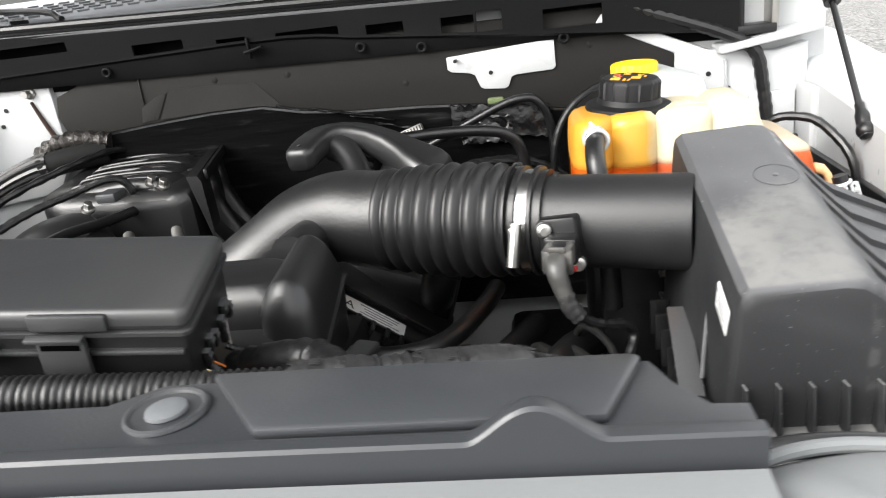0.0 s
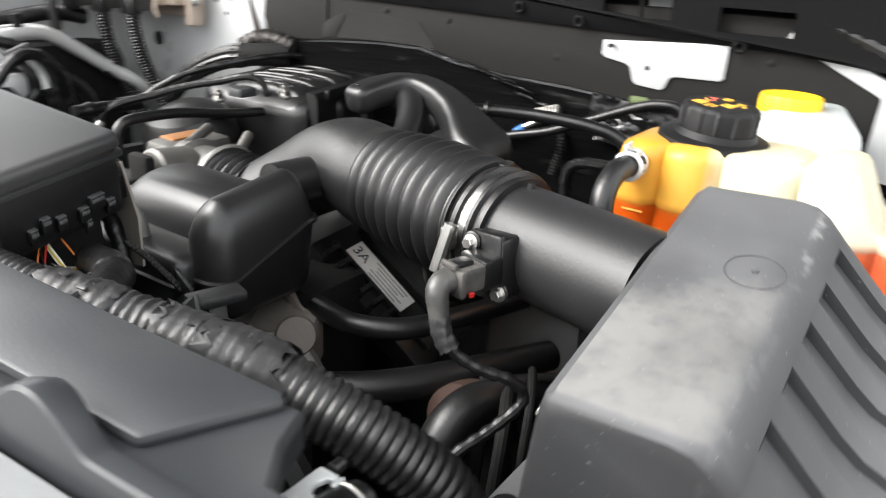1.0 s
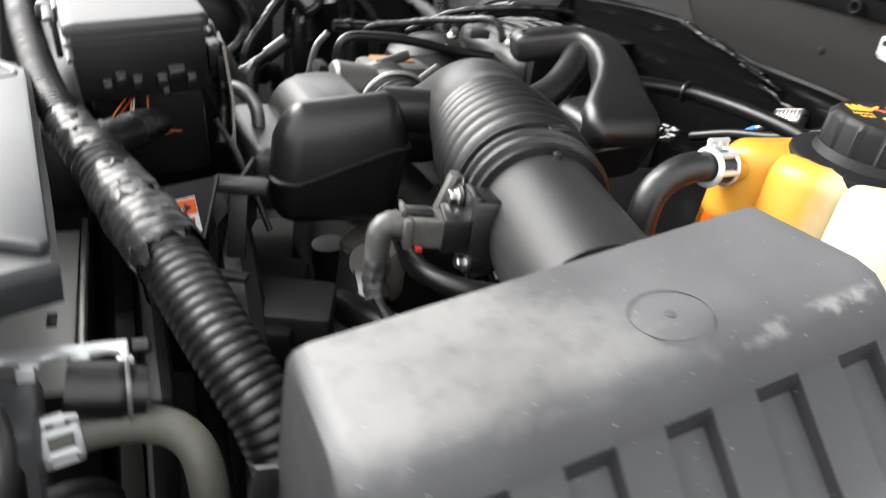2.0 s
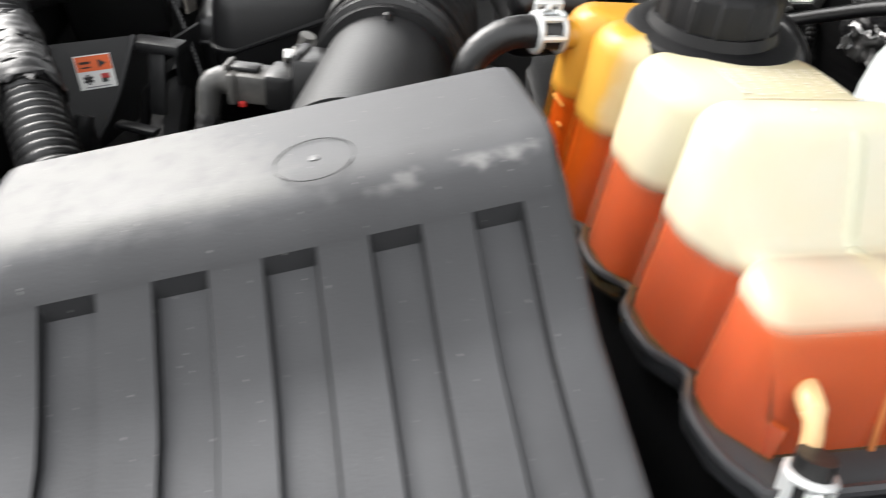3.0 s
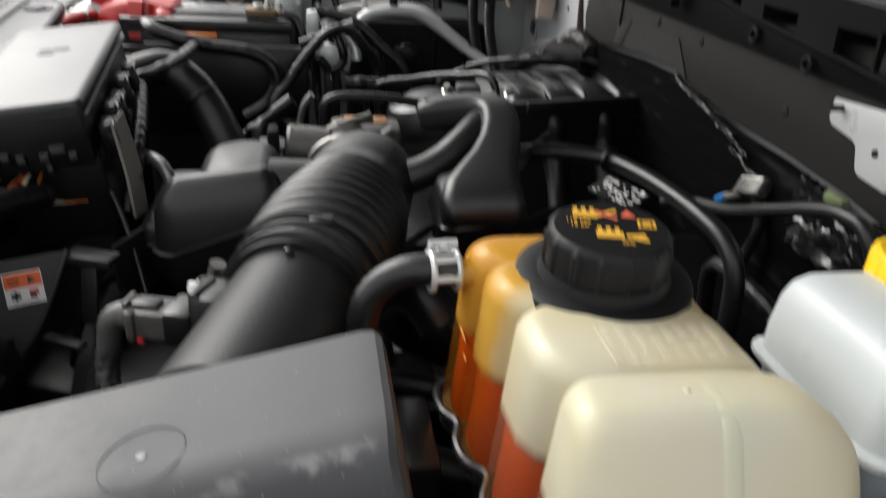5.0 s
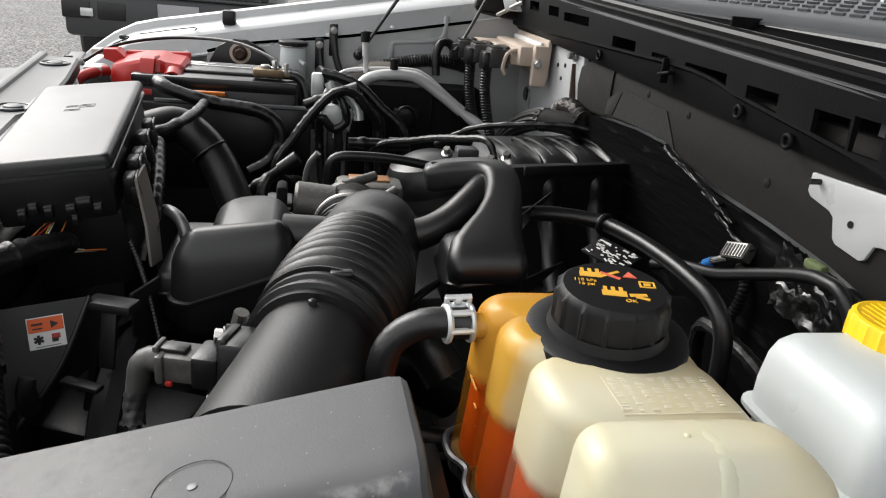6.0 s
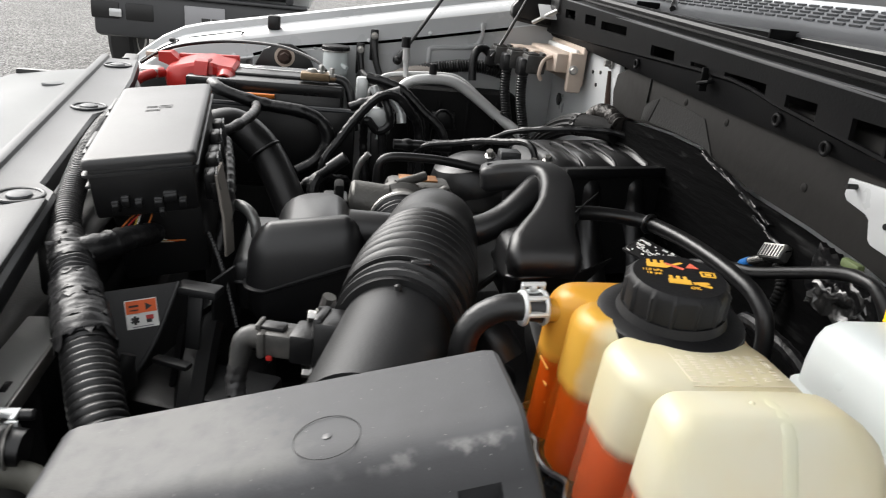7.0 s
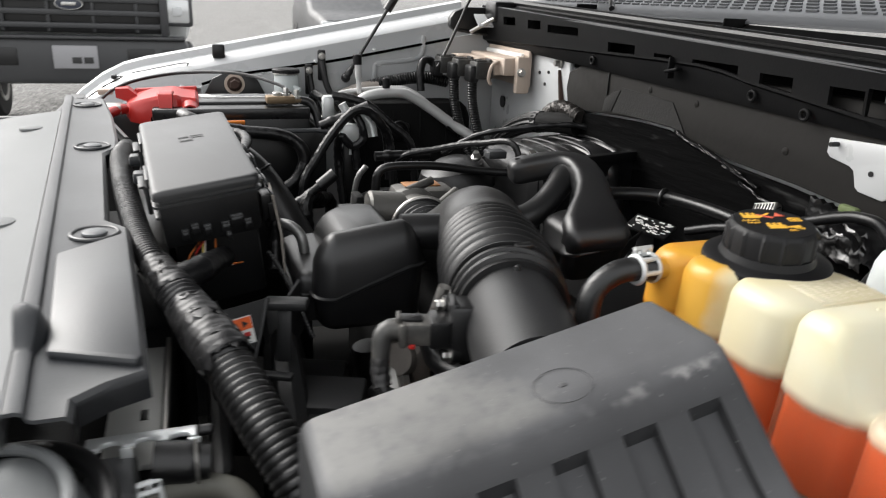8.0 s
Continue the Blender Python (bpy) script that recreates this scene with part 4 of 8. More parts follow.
def intake_duct():
    t = thing("intake_duct", "black ribbed rubber intake duct with a steel hose clamp", "air duct")
    tube = part("sensor_tube", pipe([along(-0.02), along(0.47)], 0.0465, 44), M_TUBE, t, "smooth black plastic tube")
    part("seam", pipe([along(0.30) + Vector((0.01, -0.047 * math.cos(a), 0.047 * math.sin(a))) for a in (-0.9, -0.4, 0.0, 0.3)], 0.0008, 6), M_BLACK, tube)
    part("nub", lathe([(0.0032, 0), (0.0030, 0.0045), (0.0015, 0.0055)], along(0.375) + Vector((0, 0, 0.0455)), (0, 0, 1), 12), M_TUBE, tube)
    d = (AX1 - AX0).normalized()
    part("collar", pipe([along(0.40), along(0.415), along(0.50), along(0.515)], lambda s, g: 0.0520 + (0.0042 if 0.22 < s < 0.34 or 0.66 < s < 0.80 or s > 0.93 else 0), 44, 0.0012), M_RUBBER, t)
    part("clamp", pipe([along(0.442), along(0.474)], 0.0528, 52, 0.004), M_CLAMP, t, "steel worm-drive hose clamp")
    part("clamp_screw", pipe([Vector((0.264, 0.262, 1.190)), Vector((0.258, 0.252, 1.150))], 0.006, 10), M_STEEL, t)
    part("clamp_housing", box((0.262, 0.262, 1.178), (0.012, 0.012, 0.020), 0.003), M_STEEL, t)
    part("locating_lug", box(along(0.495) + Vector((0.0, 0.012, 0.0545)), (0.010, 0.018, 0.005), 0.002), M_RUBBER, t)

    def ribs(s, g):
        base = 0.0540 + 0.0045 * math.sin(math.pi * min(1, max(0, s))) - 0.003 * s
        return base + 0.0046 * (0.5 + 0.5 * math.cos(2 * math.pi * s * 8.5)) ** 0.7 - 0.0008 * (1 if 0.38 < (s * 8.5) % 1 < 0.62 else 0)
    part("bellows", pipe([along(0.505), along(0.97)], ribs, 52, 0.0014), M_BELLOWS, t)
    part("elbow", pipe([along(0.95), along(1.02), (0.062, 0.378, 1.175), (0.018, 0.384, 1.164), (-0.028, 0.380, 1.138), (-0.075, 0.368, 1.112), (-0.095, 0.364, 1.108)],
                       lambda s, g: 0.056 - 0.014 * s, 40, 0.005), M_RUBBER, t)
    part("boot", pipe([(-0.085, 0.366, 1.110), (-0.135, 0.366, 1.115)], lambda s, g: 0.042 + 0.004 * math.cos(2 * math.pi * s * 4), 36, 0.0015), M_RUBBER, t)
    return t


intake_duct()


def wrap(pts, radius, seed, ragged=0.003):
    """A sleeve of wound tape with creases and torn ends."""
    rnd = random.Random(seed)
    seg = 30
    bm = pipe(pts, radius, seg, 0.0022, False)
    bm.verts.ensure_lookup_table()
    n = len(bm.verts) // seg
    mids = [sum((bm.verts[i * seg + k].co for k in range(seg)), Vector()) / seg for i in range(n)]
    way = [(mids[min(i + 1, n - 1)] - mids[max(i - 1, 0)]).normalized() for i in range(n)]
    for i in range(n):
        for k in range(seg):
            v = bm.verts[i * seg + k]
            out = (v.co - mids[i]).normalized()
            crease = 0.00045 * math.sin(k * 1.3 + i * 0.55 + seed) + 0.00045 * math.sin(i * 1.92 + 0.4 * math.sin(k * 0.8))
            v.co += out * (crease + rnd.uniform(-0.00022, 0.00022))
            if i < 2 or i > n - 3:
                v.co += way[i] * rnd.uniform(-1, 1) * ragged * (0.5 if i in (1, n - 2) else 1.0)
    return bm


def maf_sensor():
    t = thing("air_flow_sensor", "black air flow sensor plugged into the intake tube", "sensor")
    d = (AX1 - AX0).normalized()
    yaw = Matrix.Rotation(math.atan2(d.y, d.x) + math.pi, 4, "Z")
    c = Vector((0.3055, 0.256, 1.167))
    lean = yaw @ Matrix.Rotation(radians(-6), 4, "Y")
    part("plinth", box(c + Vector((0.001, 0.010, 0)), (0.040, 0.026, 0.050), 0.004, lean), M_BLACK, t)
    part("flange", box(c, (0.034, 0.008, 0.056), 0.003, lean), M_BLACK, t)
    part("socket", box(c + Vector((0.0, -0.012, 0.001)), (0.030, 0.020, 0.026), 0.003, yaw), M_BLACK, t)
    part("ear", lathe([(0.008, 0), (0.008, 0.008), (0.006, 0.009)], (0.2900, 0.2605, 1.184), (0, -1, 0.1), 18), M_BLACK, t)
    part("ear", lathe([(0.008, 0), (0.008, 0.008), (0.006, 0.009)], (0.3200, 0.2580, 1.149), (0, -1, 0.1), 18), M_BLACK, t)
    part("screw", hexbolt((0.2900, 0.2525, 1.184), 0.0046, 0.008, (0, -1, 0.1)), M_STEEL, t, "bright screw")
    part("screw", hexbolt((0.3200, 0.2500, 1.149), 0.0046, 0.008, (0, -1, 0.1)), M_STEEL, t, "bright screw")
    plug = part("plug", box((0.3025, 0.2280, 1.168), (0.026, 0.034, 0.021), 0.003, yaw), M_PLUGGREY, t, "grey-black connector plug")
    part("collar", box((0.3005, 0.2120, 1.168), (0.028, 0.007, 0.023), 0.003, yaw), M_PLUGGREY, plug)
    part("latch", box((0.3010, 0.2180, 1.1800), (0.012, 0.022, 0.004), 0.0015, yaw), M_BLACK, plug)
    part("latch", box((0.2995, 0.2080, 1.1815), (0.017, 0.004, 0.005), 0.0015, yaw), M_PLUGGREY, plug)
    part("lock", box((0.3155, 0.2160, 1.1590), (0.003, 0.005, 0.004), 0.001, yaw), M_RED, plug, "small red lock tab")
    boot = part("boot", pipe([(0.3000, 0.2110, 1.169), (0.2985, 0.2010, 1.1695), (0.2990, 0.1945, 1.1650), (0.3015, 0.1925, 1.1550), (0.3060, 0.1905, 1.1400)], lambda s, g: 0.0102 - 0.0030 * s, 16), M_PLUGGREY, t, "dusty grey rubber boot")
    part("tape", wrap([(0.3045, 0.1912, 1.1460), (0.3085, 0.1900, 1.1340), (0.3150, 0.1910, 1.1240)], 0.0078, 31, 0.0012), M_TAPEGREY, boot)
    part("cable", pipe([(0.308, 0.190, 1.136), (0.318, 0.192, 1.122), (0.336, 0.201, 1.110), (0.354, 0.213, 1.103), (0.363, 0.220, 1.094), (0.364, 0.218, 1.082), (0.352, 0.196, 1.066), (0.336, 0.166, 1.050), (0.322, 0.140, 1.020), (0.31, 0.125, 0.97)],
                       lambda s, g: 0.0046 + 0.0005 * math.sin(g * 520), 10, 0.003), M_TAPE, t)
    return t


M_PLUGGREY = material("dusty_grey_plastic", (0.036, 0.0355, 0.034), 0.45, scale=220, bump=0.2, dust=0.22, blotch_scale=40)
maf_sensor()


def resonator():
    t = thing("resonator", "rounded black plastic resonator under the intake elbow", "resonator")

    def seam(y):
        """Height that the joint takes along the side."""
        k = max(0.0, min(1.0, (y - 0.238) / 0.045))
        return 0.034 * k * k * (3 - 2 * k)

    def block(x0, x1, y0, y1, top, r, z0=1.058):
        out = []
        for z, e in ((z0, 0.022), (z0 + 0.005, 0.012), (z0 + 0.014, 0.005), (1.1030, 0.001), (1.1043, -0.0022), (1.1067, -0.0022), (1.1080, 0.001), (top - 0.036, 0.003), (top - 0.022, 0.007),
                     (top - 0.012, 0.012), (top - 0.0055, 0.0175), (top - 0.0015, 0.0225), (top, 0.0255)):
            e = min(e, (x1 - x0) / 2 - 0.004)
            share = 1.0 if 1.10 < z < 1.11 else 0.0
            out.append([(x, y, z + share * seam(y) + max(0.0, z - 1.115) * (y - 0.24) * 2.0) for x, y in rrect(x0 + e, x1 - e, y0 + e, y1 - e, max(0.0015, min(r, (x1 - x0) / 2 - e - 0.001)), 6)])
        return rings(out)
    part("body", block(0.022, 0.082, 0.170, 0.306, 1.184, 0.024), M_RESON, t, angle=50)
    part("side_chamber", block(-0.120, 0.056, 0.194, 0.296, 1.168, 0.022), M_RESON, t, angle=50)
    out = []
    for z, e in ((1.060, 0.016), (1.066, 0.006), (1.099, 0.002), (1.1005, -0.0015), (1.1025, -0.0015), (1.104, 0.001), (1.118, 0.002), (1.123, 0.004), (1.1265, 0.008), (1.128, 0.013)):
        out.append([(x, y, z) for x, y in rrect(-0.116 + e, 0.050 - e, 0.152 + e, 0.222 - e, 0.012, 5)])
    part("step", rings(out), M_RESON, t, angle=50)
    part("link", pipe([(0.030, 0.285, 1.166), (0.036, 0.33, 1.166), (0.045, 0.36, 1.165)], 0.023, 20), M_RESON, t)
    part("foot", pipe([(0.0, 0.25, 1.0), (0.0, 0.26, 0.92)], 0.02, 14), M_BLACK, t)
    return t


M_RESON = material("moulded_black_plastic", (0.0090, 0.0090, 0.0096), 0.37, scale=260, bump=0.06)


resonator()


def loft(rows, n=5):
    """A body through rows of (x, y, z, width, height): rounded cross-sections, upright, square to the way."""
    pts = [Vector(r[:3]) for r in rows]
    out = []
    for k, r in enumerate(rows):
        d = (pts[min(k + 1, len(pts) - 1)] - pts[max(k - 1, 0)]).normalized()
        side = d.cross(Vector((0, 0, 1))).normalized()
        up = side.cross(d).normalized()
        w, h = r[3] / 2, r[4] / 2
        out.append([pts[k] + side * a + up * b for a, b in rrect(-w, w, -h, h, min(w, h) * 0.58, n)])
    return rings(out)


def loop_resonator():
    t = thing("loop_resonator", "black plastic resonator bent into a loop above the engine", "resonator")
    out = []
    for z, x0, x1, y0, y1 in ((1.135, 0.098, 0.164, 0.447, 0.508), (1.140, 0.092, 0.170, 0.441, 0.514), (1.168, 0.089, 0.173, 0.438, 0.517), (1.1695, 0.087, 0.1755, 0.4355, 0.5195), (1.1725, 0.087, 0.1755, 0.4355, 0.5195),
                              (1.174, 0.090, 0.173, 0.438, 0.517), (1.190, 0.0905, 0.1715, 0.4395, 0.5165), (1.196, 0.0925, 0.168, 0.4425, 0.5155), (1.1995, 0.097, 0.162, 0.449, 0.513), (1.201, 0.104, 0.152, 0.46, 0.508)):
        out.append([(x - 0.002, y + 0.004, z + 0.004 + (y - 0.475) * 0.12) for x, y in rrect(x0, x1, y0, y1, min(0.018, (x1 - x0) * 0.35), 5)])
    part("chamber", rings(out), M_RESON, t, angle=60)
    rows = [(0.1735, 0.4800, 1.176, 0.060, 0.018), (0.1700, 0.4800, 1.180, 0.072, 0.034), (0.160, 0.4805, 1.186, 0.078, 0.046), (0.147, 0.4840, 1.1945, 0.074, 0.048), (0.132, 0.4910, 1.2050, 0.060, 0.044), (0.117, 0.4985, 1.2150, 0.048, 0.039),
            (0.098, 0.5065, 1.2255, 0.041, 0.036), (0.077, 0.5120, 1.2340, 0.038, 0.034), (0.058, 0.5145, 1.2390, 0.037, 0.033), (0.042, 0.5150, 1.2410, 0.037, 0.033), (0.028, 0.5110, 1.2415, 0.037, 0.033), (0.018, 0.5020, 1.2410, 0.037, 0.033),
            (0.012, 0.4890, 1.2390, 0.036, 0.033), (0.008, 0.4740, 1.2365, 0.036, 0.033), (0.005, 0.4600, 1.2335, 0.036, 0.033), (0.003, 0.4480, 1.2305, 0.035, 0.032), (0.002, 0.4420, 1.2290, 0.031, 0.028), (0.0015, 0.4390, 1.2285, 0.020, 0.018)]
    part("arm", loft(rows), M_RESON, t, angle=60)
    part("neck", pipe([(0.030, 0.506, 1.230), (0.046, 0.494, 1.227), (0.060, 0.476, 1.216), (0.070, 0.456, 1.202), (0.076, 0.432, 1.190), (0.074, 0.400, 1.180)], lambda s, g: 0.0190 - 0.003 * math.sin(math.pi * s), 18), M_RESON, t)
    part("mark", box((0.004, 0.452, 1.2475), (0.004, 0.014, 0.002), 0.0008), M_BLACK, t)
    for p, q in (((0.10, 0.52, 1.205), (-0.02, 0.600, 1.212)), ((0.155, 0.515, 1.160), (0.12, 0.572, 1.178))):
        p, q = Vector(p), Vector(q)
        part("fin", rings([[p + Vector((0, 0, -0.013)), p + Vector((0.004, 0, -0.013)), p + Vector((0.004, 0, 0.011)), p + Vector((0, 0, 0.011))],
                           [q + Vector((0, 0, -0.001)), q + Vector((0.002, 0, -0.001)), q + Vector((0.002, 0, 0.001)), q + Vector((0, 0, 0.001))]]), M_BLACK, t, smooth=False)
    part("strut", pipe([(0.12, 0.445, 1.155), (0.15, 0.40, 1.135)], 0.004, 8), M_BLACK, t)
    return t


loop_resonator()


# ---- coolant tank ----
TANK = [(0.327, 0.45, 0.512, 1.224, 0.02, 0.02), (0.329, 0.436, 0.526, 1.236, 0.02, 0.022), (0.334, 0.425, 0.532, 1.2425, 0.018, 0.024), (0.345, 0.419, 0.535, 1.2465, 0.015, 0.024), (0.358, 0.419, 0.536, 1.2475, 0.015, 0.024),
        (0.367, 0.4225, 0.537, 1.247, 0.015, 0.024), (0.3735, 0.431, 0.538, 1.2452, 0.013, 0.024), (0.38, 0.4245, 0.539, 1.247, 0.014, 0.024), (0.392, 0.422, 0.541, 1.248, 0.014, 0.024), (0.408, 0.424, 0.543, 1.248, 0.014, 0.026),
        (0.4175, 0.43, 0.544, 1.2465, 0.014, 0.026), (0.4235, 0.4395, 0.545, 1.244, 0.012, 0.026), (0.4295, 0.4315, 0.546, 1.2455, 0.013, 0.028), (0.44, 0.428, 0.547, 1.2465, 0.013, 0.028), (0.468, 0.4295, 0.549, 1.246, 0.013, 0.03),
        (0.48, 0.436, 0.55, 1.2445, 0.013, 0.03), (0.4862, 0.4465, 0.55, 1.2412, 0.011, 0.03), (0.4915, 0.4385, 0.5538, 1.245, 0.013, 0.032), (0.5, 0.434, 0.559, 1.2495, 0.013, 0.034), (0.518, 0.433, 0.561, 1.25, 0.013, 0.034),
        (0.5255, 0.434, 0.562, 1.248, 0.013, 0.034), (0.5305, 0.435, 0.562, 1.2425, 0.013, 0.034), (0.5345, 0.4365, 0.562, 1.234, 0.012, 0.032), (0.542, 0.439, 0.562, 1.216, 0.011, 0.026), (0.5475, 0.441, 0.5633, 1.2035, 0.011, 0.018),
        (0.5505, 0.445, 0.5648, 1.199, 0.01, 0.018), (0.5545, 0.448, 0.5668, 1.1978, 0.009, 0.018), (0.559, 0.443, 0.57, 1.199, 0.01, 0.018), (0.566, 0.439, 0.574, 1.1995, 0.011, 0.018), (0.58, 0.4385, 0.574, 1.1965, 0.011, 0.018),
        (0.588, 0.4395, 0.574, 1.193, 0.011, 0.018), (0.593, 0.4415, 0.572, 1.187, 0.011, 0.018), (0.5965, 0.444, 0.57, 1.178, 0.01, 0.014), (0.604, 0.448, 0.566, 1.15, 0.01, 0.014), (0.612, 0.452, 0.562, 1.11, 0.008, 0.014)]


def tank_top(x):
    for (a, _, _, za, *_), (b, _, _, zb, *_) in zip(TANK, TANK[1:]):
        if a <= x <= b:
            return za + (zb - za) * (x - a) / (b - a)
    return 1.2


def coolant_shape(inset, level=None, zbot=1.113):
    """The skin of the stepped tank, drawn in by inset and cut at the liquid's level. It widens towards the foot."""
    out = []
    for x, y0, y1, zt, rl, rr in TANK:
        top = zt - inset
        if level is not None:
            top = min(top, level - 0.020 * (x - 0.345))
        cut = max(0.0, zt - inset - top)
        rl, rr = max(0.003, rl - cut), max(0.003, rr - cut)
        a, b = y0 + inset, y1 - inset
        ring = [(a, zbot), (a, zbot + 0.03)]
        for k in range(7):
            g = math.pi / 2 * k / 6
            ring.append((a + rl - rl * math.cos(g), top - rl + rl * math.sin(g)))
        for k in range(7):
            g = math.pi / 2 * k / 6
            ring.append((b - rr + rr * math.sin(g), top - rr + rr * math.cos(g)))
        ring += [(b, zbot + 0.03), (b, zbot)]
        xm = min(max(x, 0.327 + inset), 0.612 - inset)
        out.append([(xm, y - 0.07 * max(0.0, top - z) if y < 0.49 else y + 0.28 * max(0.0, top - z), z) for y, z in ring])
    return rings(out)


def spring_clip(parent, c, axis, R, label):
    """A spring hose clip: two bands joined by bridges, with a raised loop."""
    a = Vector(axis).normalized()
    c = Vector(c)
    clip = part("hose_clip", torus(c - a * 0.008, R, 0.0022, a, 28, 8), M_CLIP, parent, label)
    part("band", torus(c + a * 0.008, R, 0.0022, a, 28, 8), M_CLIP, clip)
    up = Vector((0, 0, 1)) if abs(a.z) < 0.8 else Vector((1, 0, 0))
    side = a.cross(up).normalized()
    for k in range(5):
        g = radians(-60 + 60 * k)
        o = (side * math.cos(g) + up * math.sin(g)) * R
        part("bridge", pipe([c - a * 0.008 + o, c + a * 0.008 + o], 0.0024, 8), M_CLIP, clip)
    o = up * (R + 0.001) + side * 0.004
    for s in (-0.008, 0.008):
        part("lug", pipe([c + a * s + o, c + a * s + o + up * 0.0045], 0.0019, 8), M_CLIP, clip)
    part("lug", pipe([c - a * 0.009 + o + up * 0.0045, c + a * 0.009 + o + up * 0.0045], 0.0022, 8), M_CLIP, clip)
    part("lug", box(c + o + up * 0.002, (0.006, 0.006, 0.006), 0.002), M_CLIP, clip)


M_CLIP = material("painted_clip", (0.62, 0.64, 0.64), 0.38, metal=0.5, scale=150, bump=0.1)


def coolant_tank():
    t = thing("coolant_tank", "translucent yellowed plastic coolant tank part-filled with orange coolant", "coolant tank")
    shell = part("tank_shell", coolant_shape(0.0), M_TANK, t, angle=60)
    part("coolant", coolant_shape(0.0018, 1.1945), M_COOLANT, t, "orange-brown coolant half-way up the tank", angle=60)
    # mould seam along the middle
    pts = [(x, 0.4965 + 0.1 * (x - 0.5), tank_top(x) - 0.0011) for x in (0.496, 0.51, 0.522, 0.529, 0.5335, 0.541, 0.547, 0.551, 0.56, 0.575, 0.586)] + [(0.5905, 0.5055, 1.187), (0.5945, 0.506, 1.178), (0.602, 0.5065, 1.150), (0.610, 0.507, 1.11)]
    part("mould_seam", pipe(pts, 0.0052, 14, 0.004, squash=0.28), M_TANK, shell)
    part("mould_seam", pipe([(0.5893, 0.5050, 1.1895), (0.5925, 0.5055, 1.1845), (0.5955, 0.506, 1.176), (0.603, 0.5065, 1.150), (0.611, 0.507, 1.118)], 0.0019, 10, 0.004, squash=0.7), M_SEAM, shell)
    part("mould_dot", ball((0.511, 0.486, 1.2490), 0.0020), M_TANK, shell)
    # raised lettering that cannot be read
    rnd = random.Random(12)
    for r in range(8):
        y, x = 0.4690 + 0.0080 * r, 0.4520
        while x < 0.480:
            w = rnd.uniform(0.0009, 0.0024)
            if rnd.random() < 0.86:
                part("raised_bar", box((x + w / 2, y + rnd.uniform(-0.0004, 0.0004), tank_top(x + w / 2)), (w, rnd.choice((0.0030, 0.0042, 0.0048)), 0.0004), 0.0002), M_TANKPRINT, shell)
            x += w + rnd.choice((0.0006, 0.0006, 0.0016))
    for x, y, sx, sy in ((0.4830, 0.5000, 0.0008, 0.068), (0.4665, 0.4650, 0.033, 0.0008)):
        part("raised_bar", box((x, y, tank_top(x) + 0.0001), (sx, sy, 0.0007), 0.0002), M_TANKPRINT, shell)
    for k, z in enumerate((1.183, 1.168, 1.153)):
        part("level_mark", box((0.356, 0.4185 + 0.0014 * k, z), (0.020, 0.0012, 0.0018), 0.0004), M_CREAM, shell)
    neck = Vector((0.400, 0.488, 0))
    neck_ring = part("neck_flange", lathe([(0.030, 1.236), (0.0472, 1.2420), (0.0484, 1.2450), (0.0476, 1.2485), (0.0455, 1.2500), (0.036, 1.2512), (0.034, 1.257)], neck, seg=56), M_CAP, t)

    def knurl(a, r, h):
        return (0.0017 if math.cos(14 * a) > 0.86 else 0.0) if h < 1.276 and r > 0.0306 else 0
    cap = part("cap", lathe([(0.0305, 1.2495), (0.0324, 1.2505), (0.0324, 1.2735), (0.0312, 1.2765), (0.0294, 1.2780), (0.001, 1.2780)], neck, seg=160, wave=knurl), M_CAP, t,
               "black screw cap with amber warning print")
    # print on the cap: u to the right and v up as read from the fender
    turn = Matrix.Rotation(radians(90 - 14), 4, "Z")

    def at(u, v, up=0.0):
        return Matrix.Translation((0.400, 0.488, 1.2781 + up)) @ turn @ Matrix.Translation((u, v, 0))

    def plate(name, u, v, w, h, mat, rot=0.0):
        part(name, moved(box((0, 0, 0), (w, h, 0.0005), 0, Matrix.Rotation(radians(rot), 4, "Z")), at(u, v)), mat, cap)
    plate("print_tank", -0.0125, 0.0125, 0.013, 0.006, M_AMBERINK)
    for k in range(3):
        plate("print_tank", -0.0172 + 0.0045 * k, 0.0175, 0.0022, 0.005, M_AMBERINK)
    plate("print_tank", -0.001, -0.0085, 0.014, 0.006, M_AMBERINK)
    for k in range(3):
        plate("print_tank", -0.0058 + 0.0045 * k, -0.0035, 0.0022, 0.005, M_AMBERINK)
    plate("print_strike", -0.001, 0.015, 0.014, 0.0022, M_AMBERINK, 35)
    plate("print_strike", -0.001, 0.013, 0.013, 0.0026, M_PINKINK, -30)
    plate("print_arm", 0.0125, -0.0085, 0.010, 0.003, M_AMBERINK, 10)
    plate("print_arm", 0.0145, -0.0115, 0.008, 0.0025, M_AMBERINK, -18)
    for u, v, w, h in ((0.0195, 0.0085, 0.009, 0.0012), (0.0195, 0.0022, 0.009, 0.0012), (0.0154, 0.0053, 0.0012, 0.007), (0.0236, 0.0053, 0.0012, 0.007), (0.0195, 0.0053, 0.004, 0.003)):
        plate("print_book", u, v, w, h, M_AMBERINK)
    b = lathe([(0.0048, 0.0), (0.0048, 0.0005)], (0, 0, 0), seg=3)
    part("print_triangle", moved(b, at(0.0105, 0.0145) @ Matrix.Rotation(radians(90), 4, "Z")), M_PINKINK, cap, "small red warning triangle")
    lettering("110 kPa", 0.0042, at(-0.0165, 0.0045, 0.0002), M_AMBERINK, cap)
    lettering("16 psi", 0.0042, at(-0.0160, 0.0000, 0.0002), M_AMBERINK, cap)
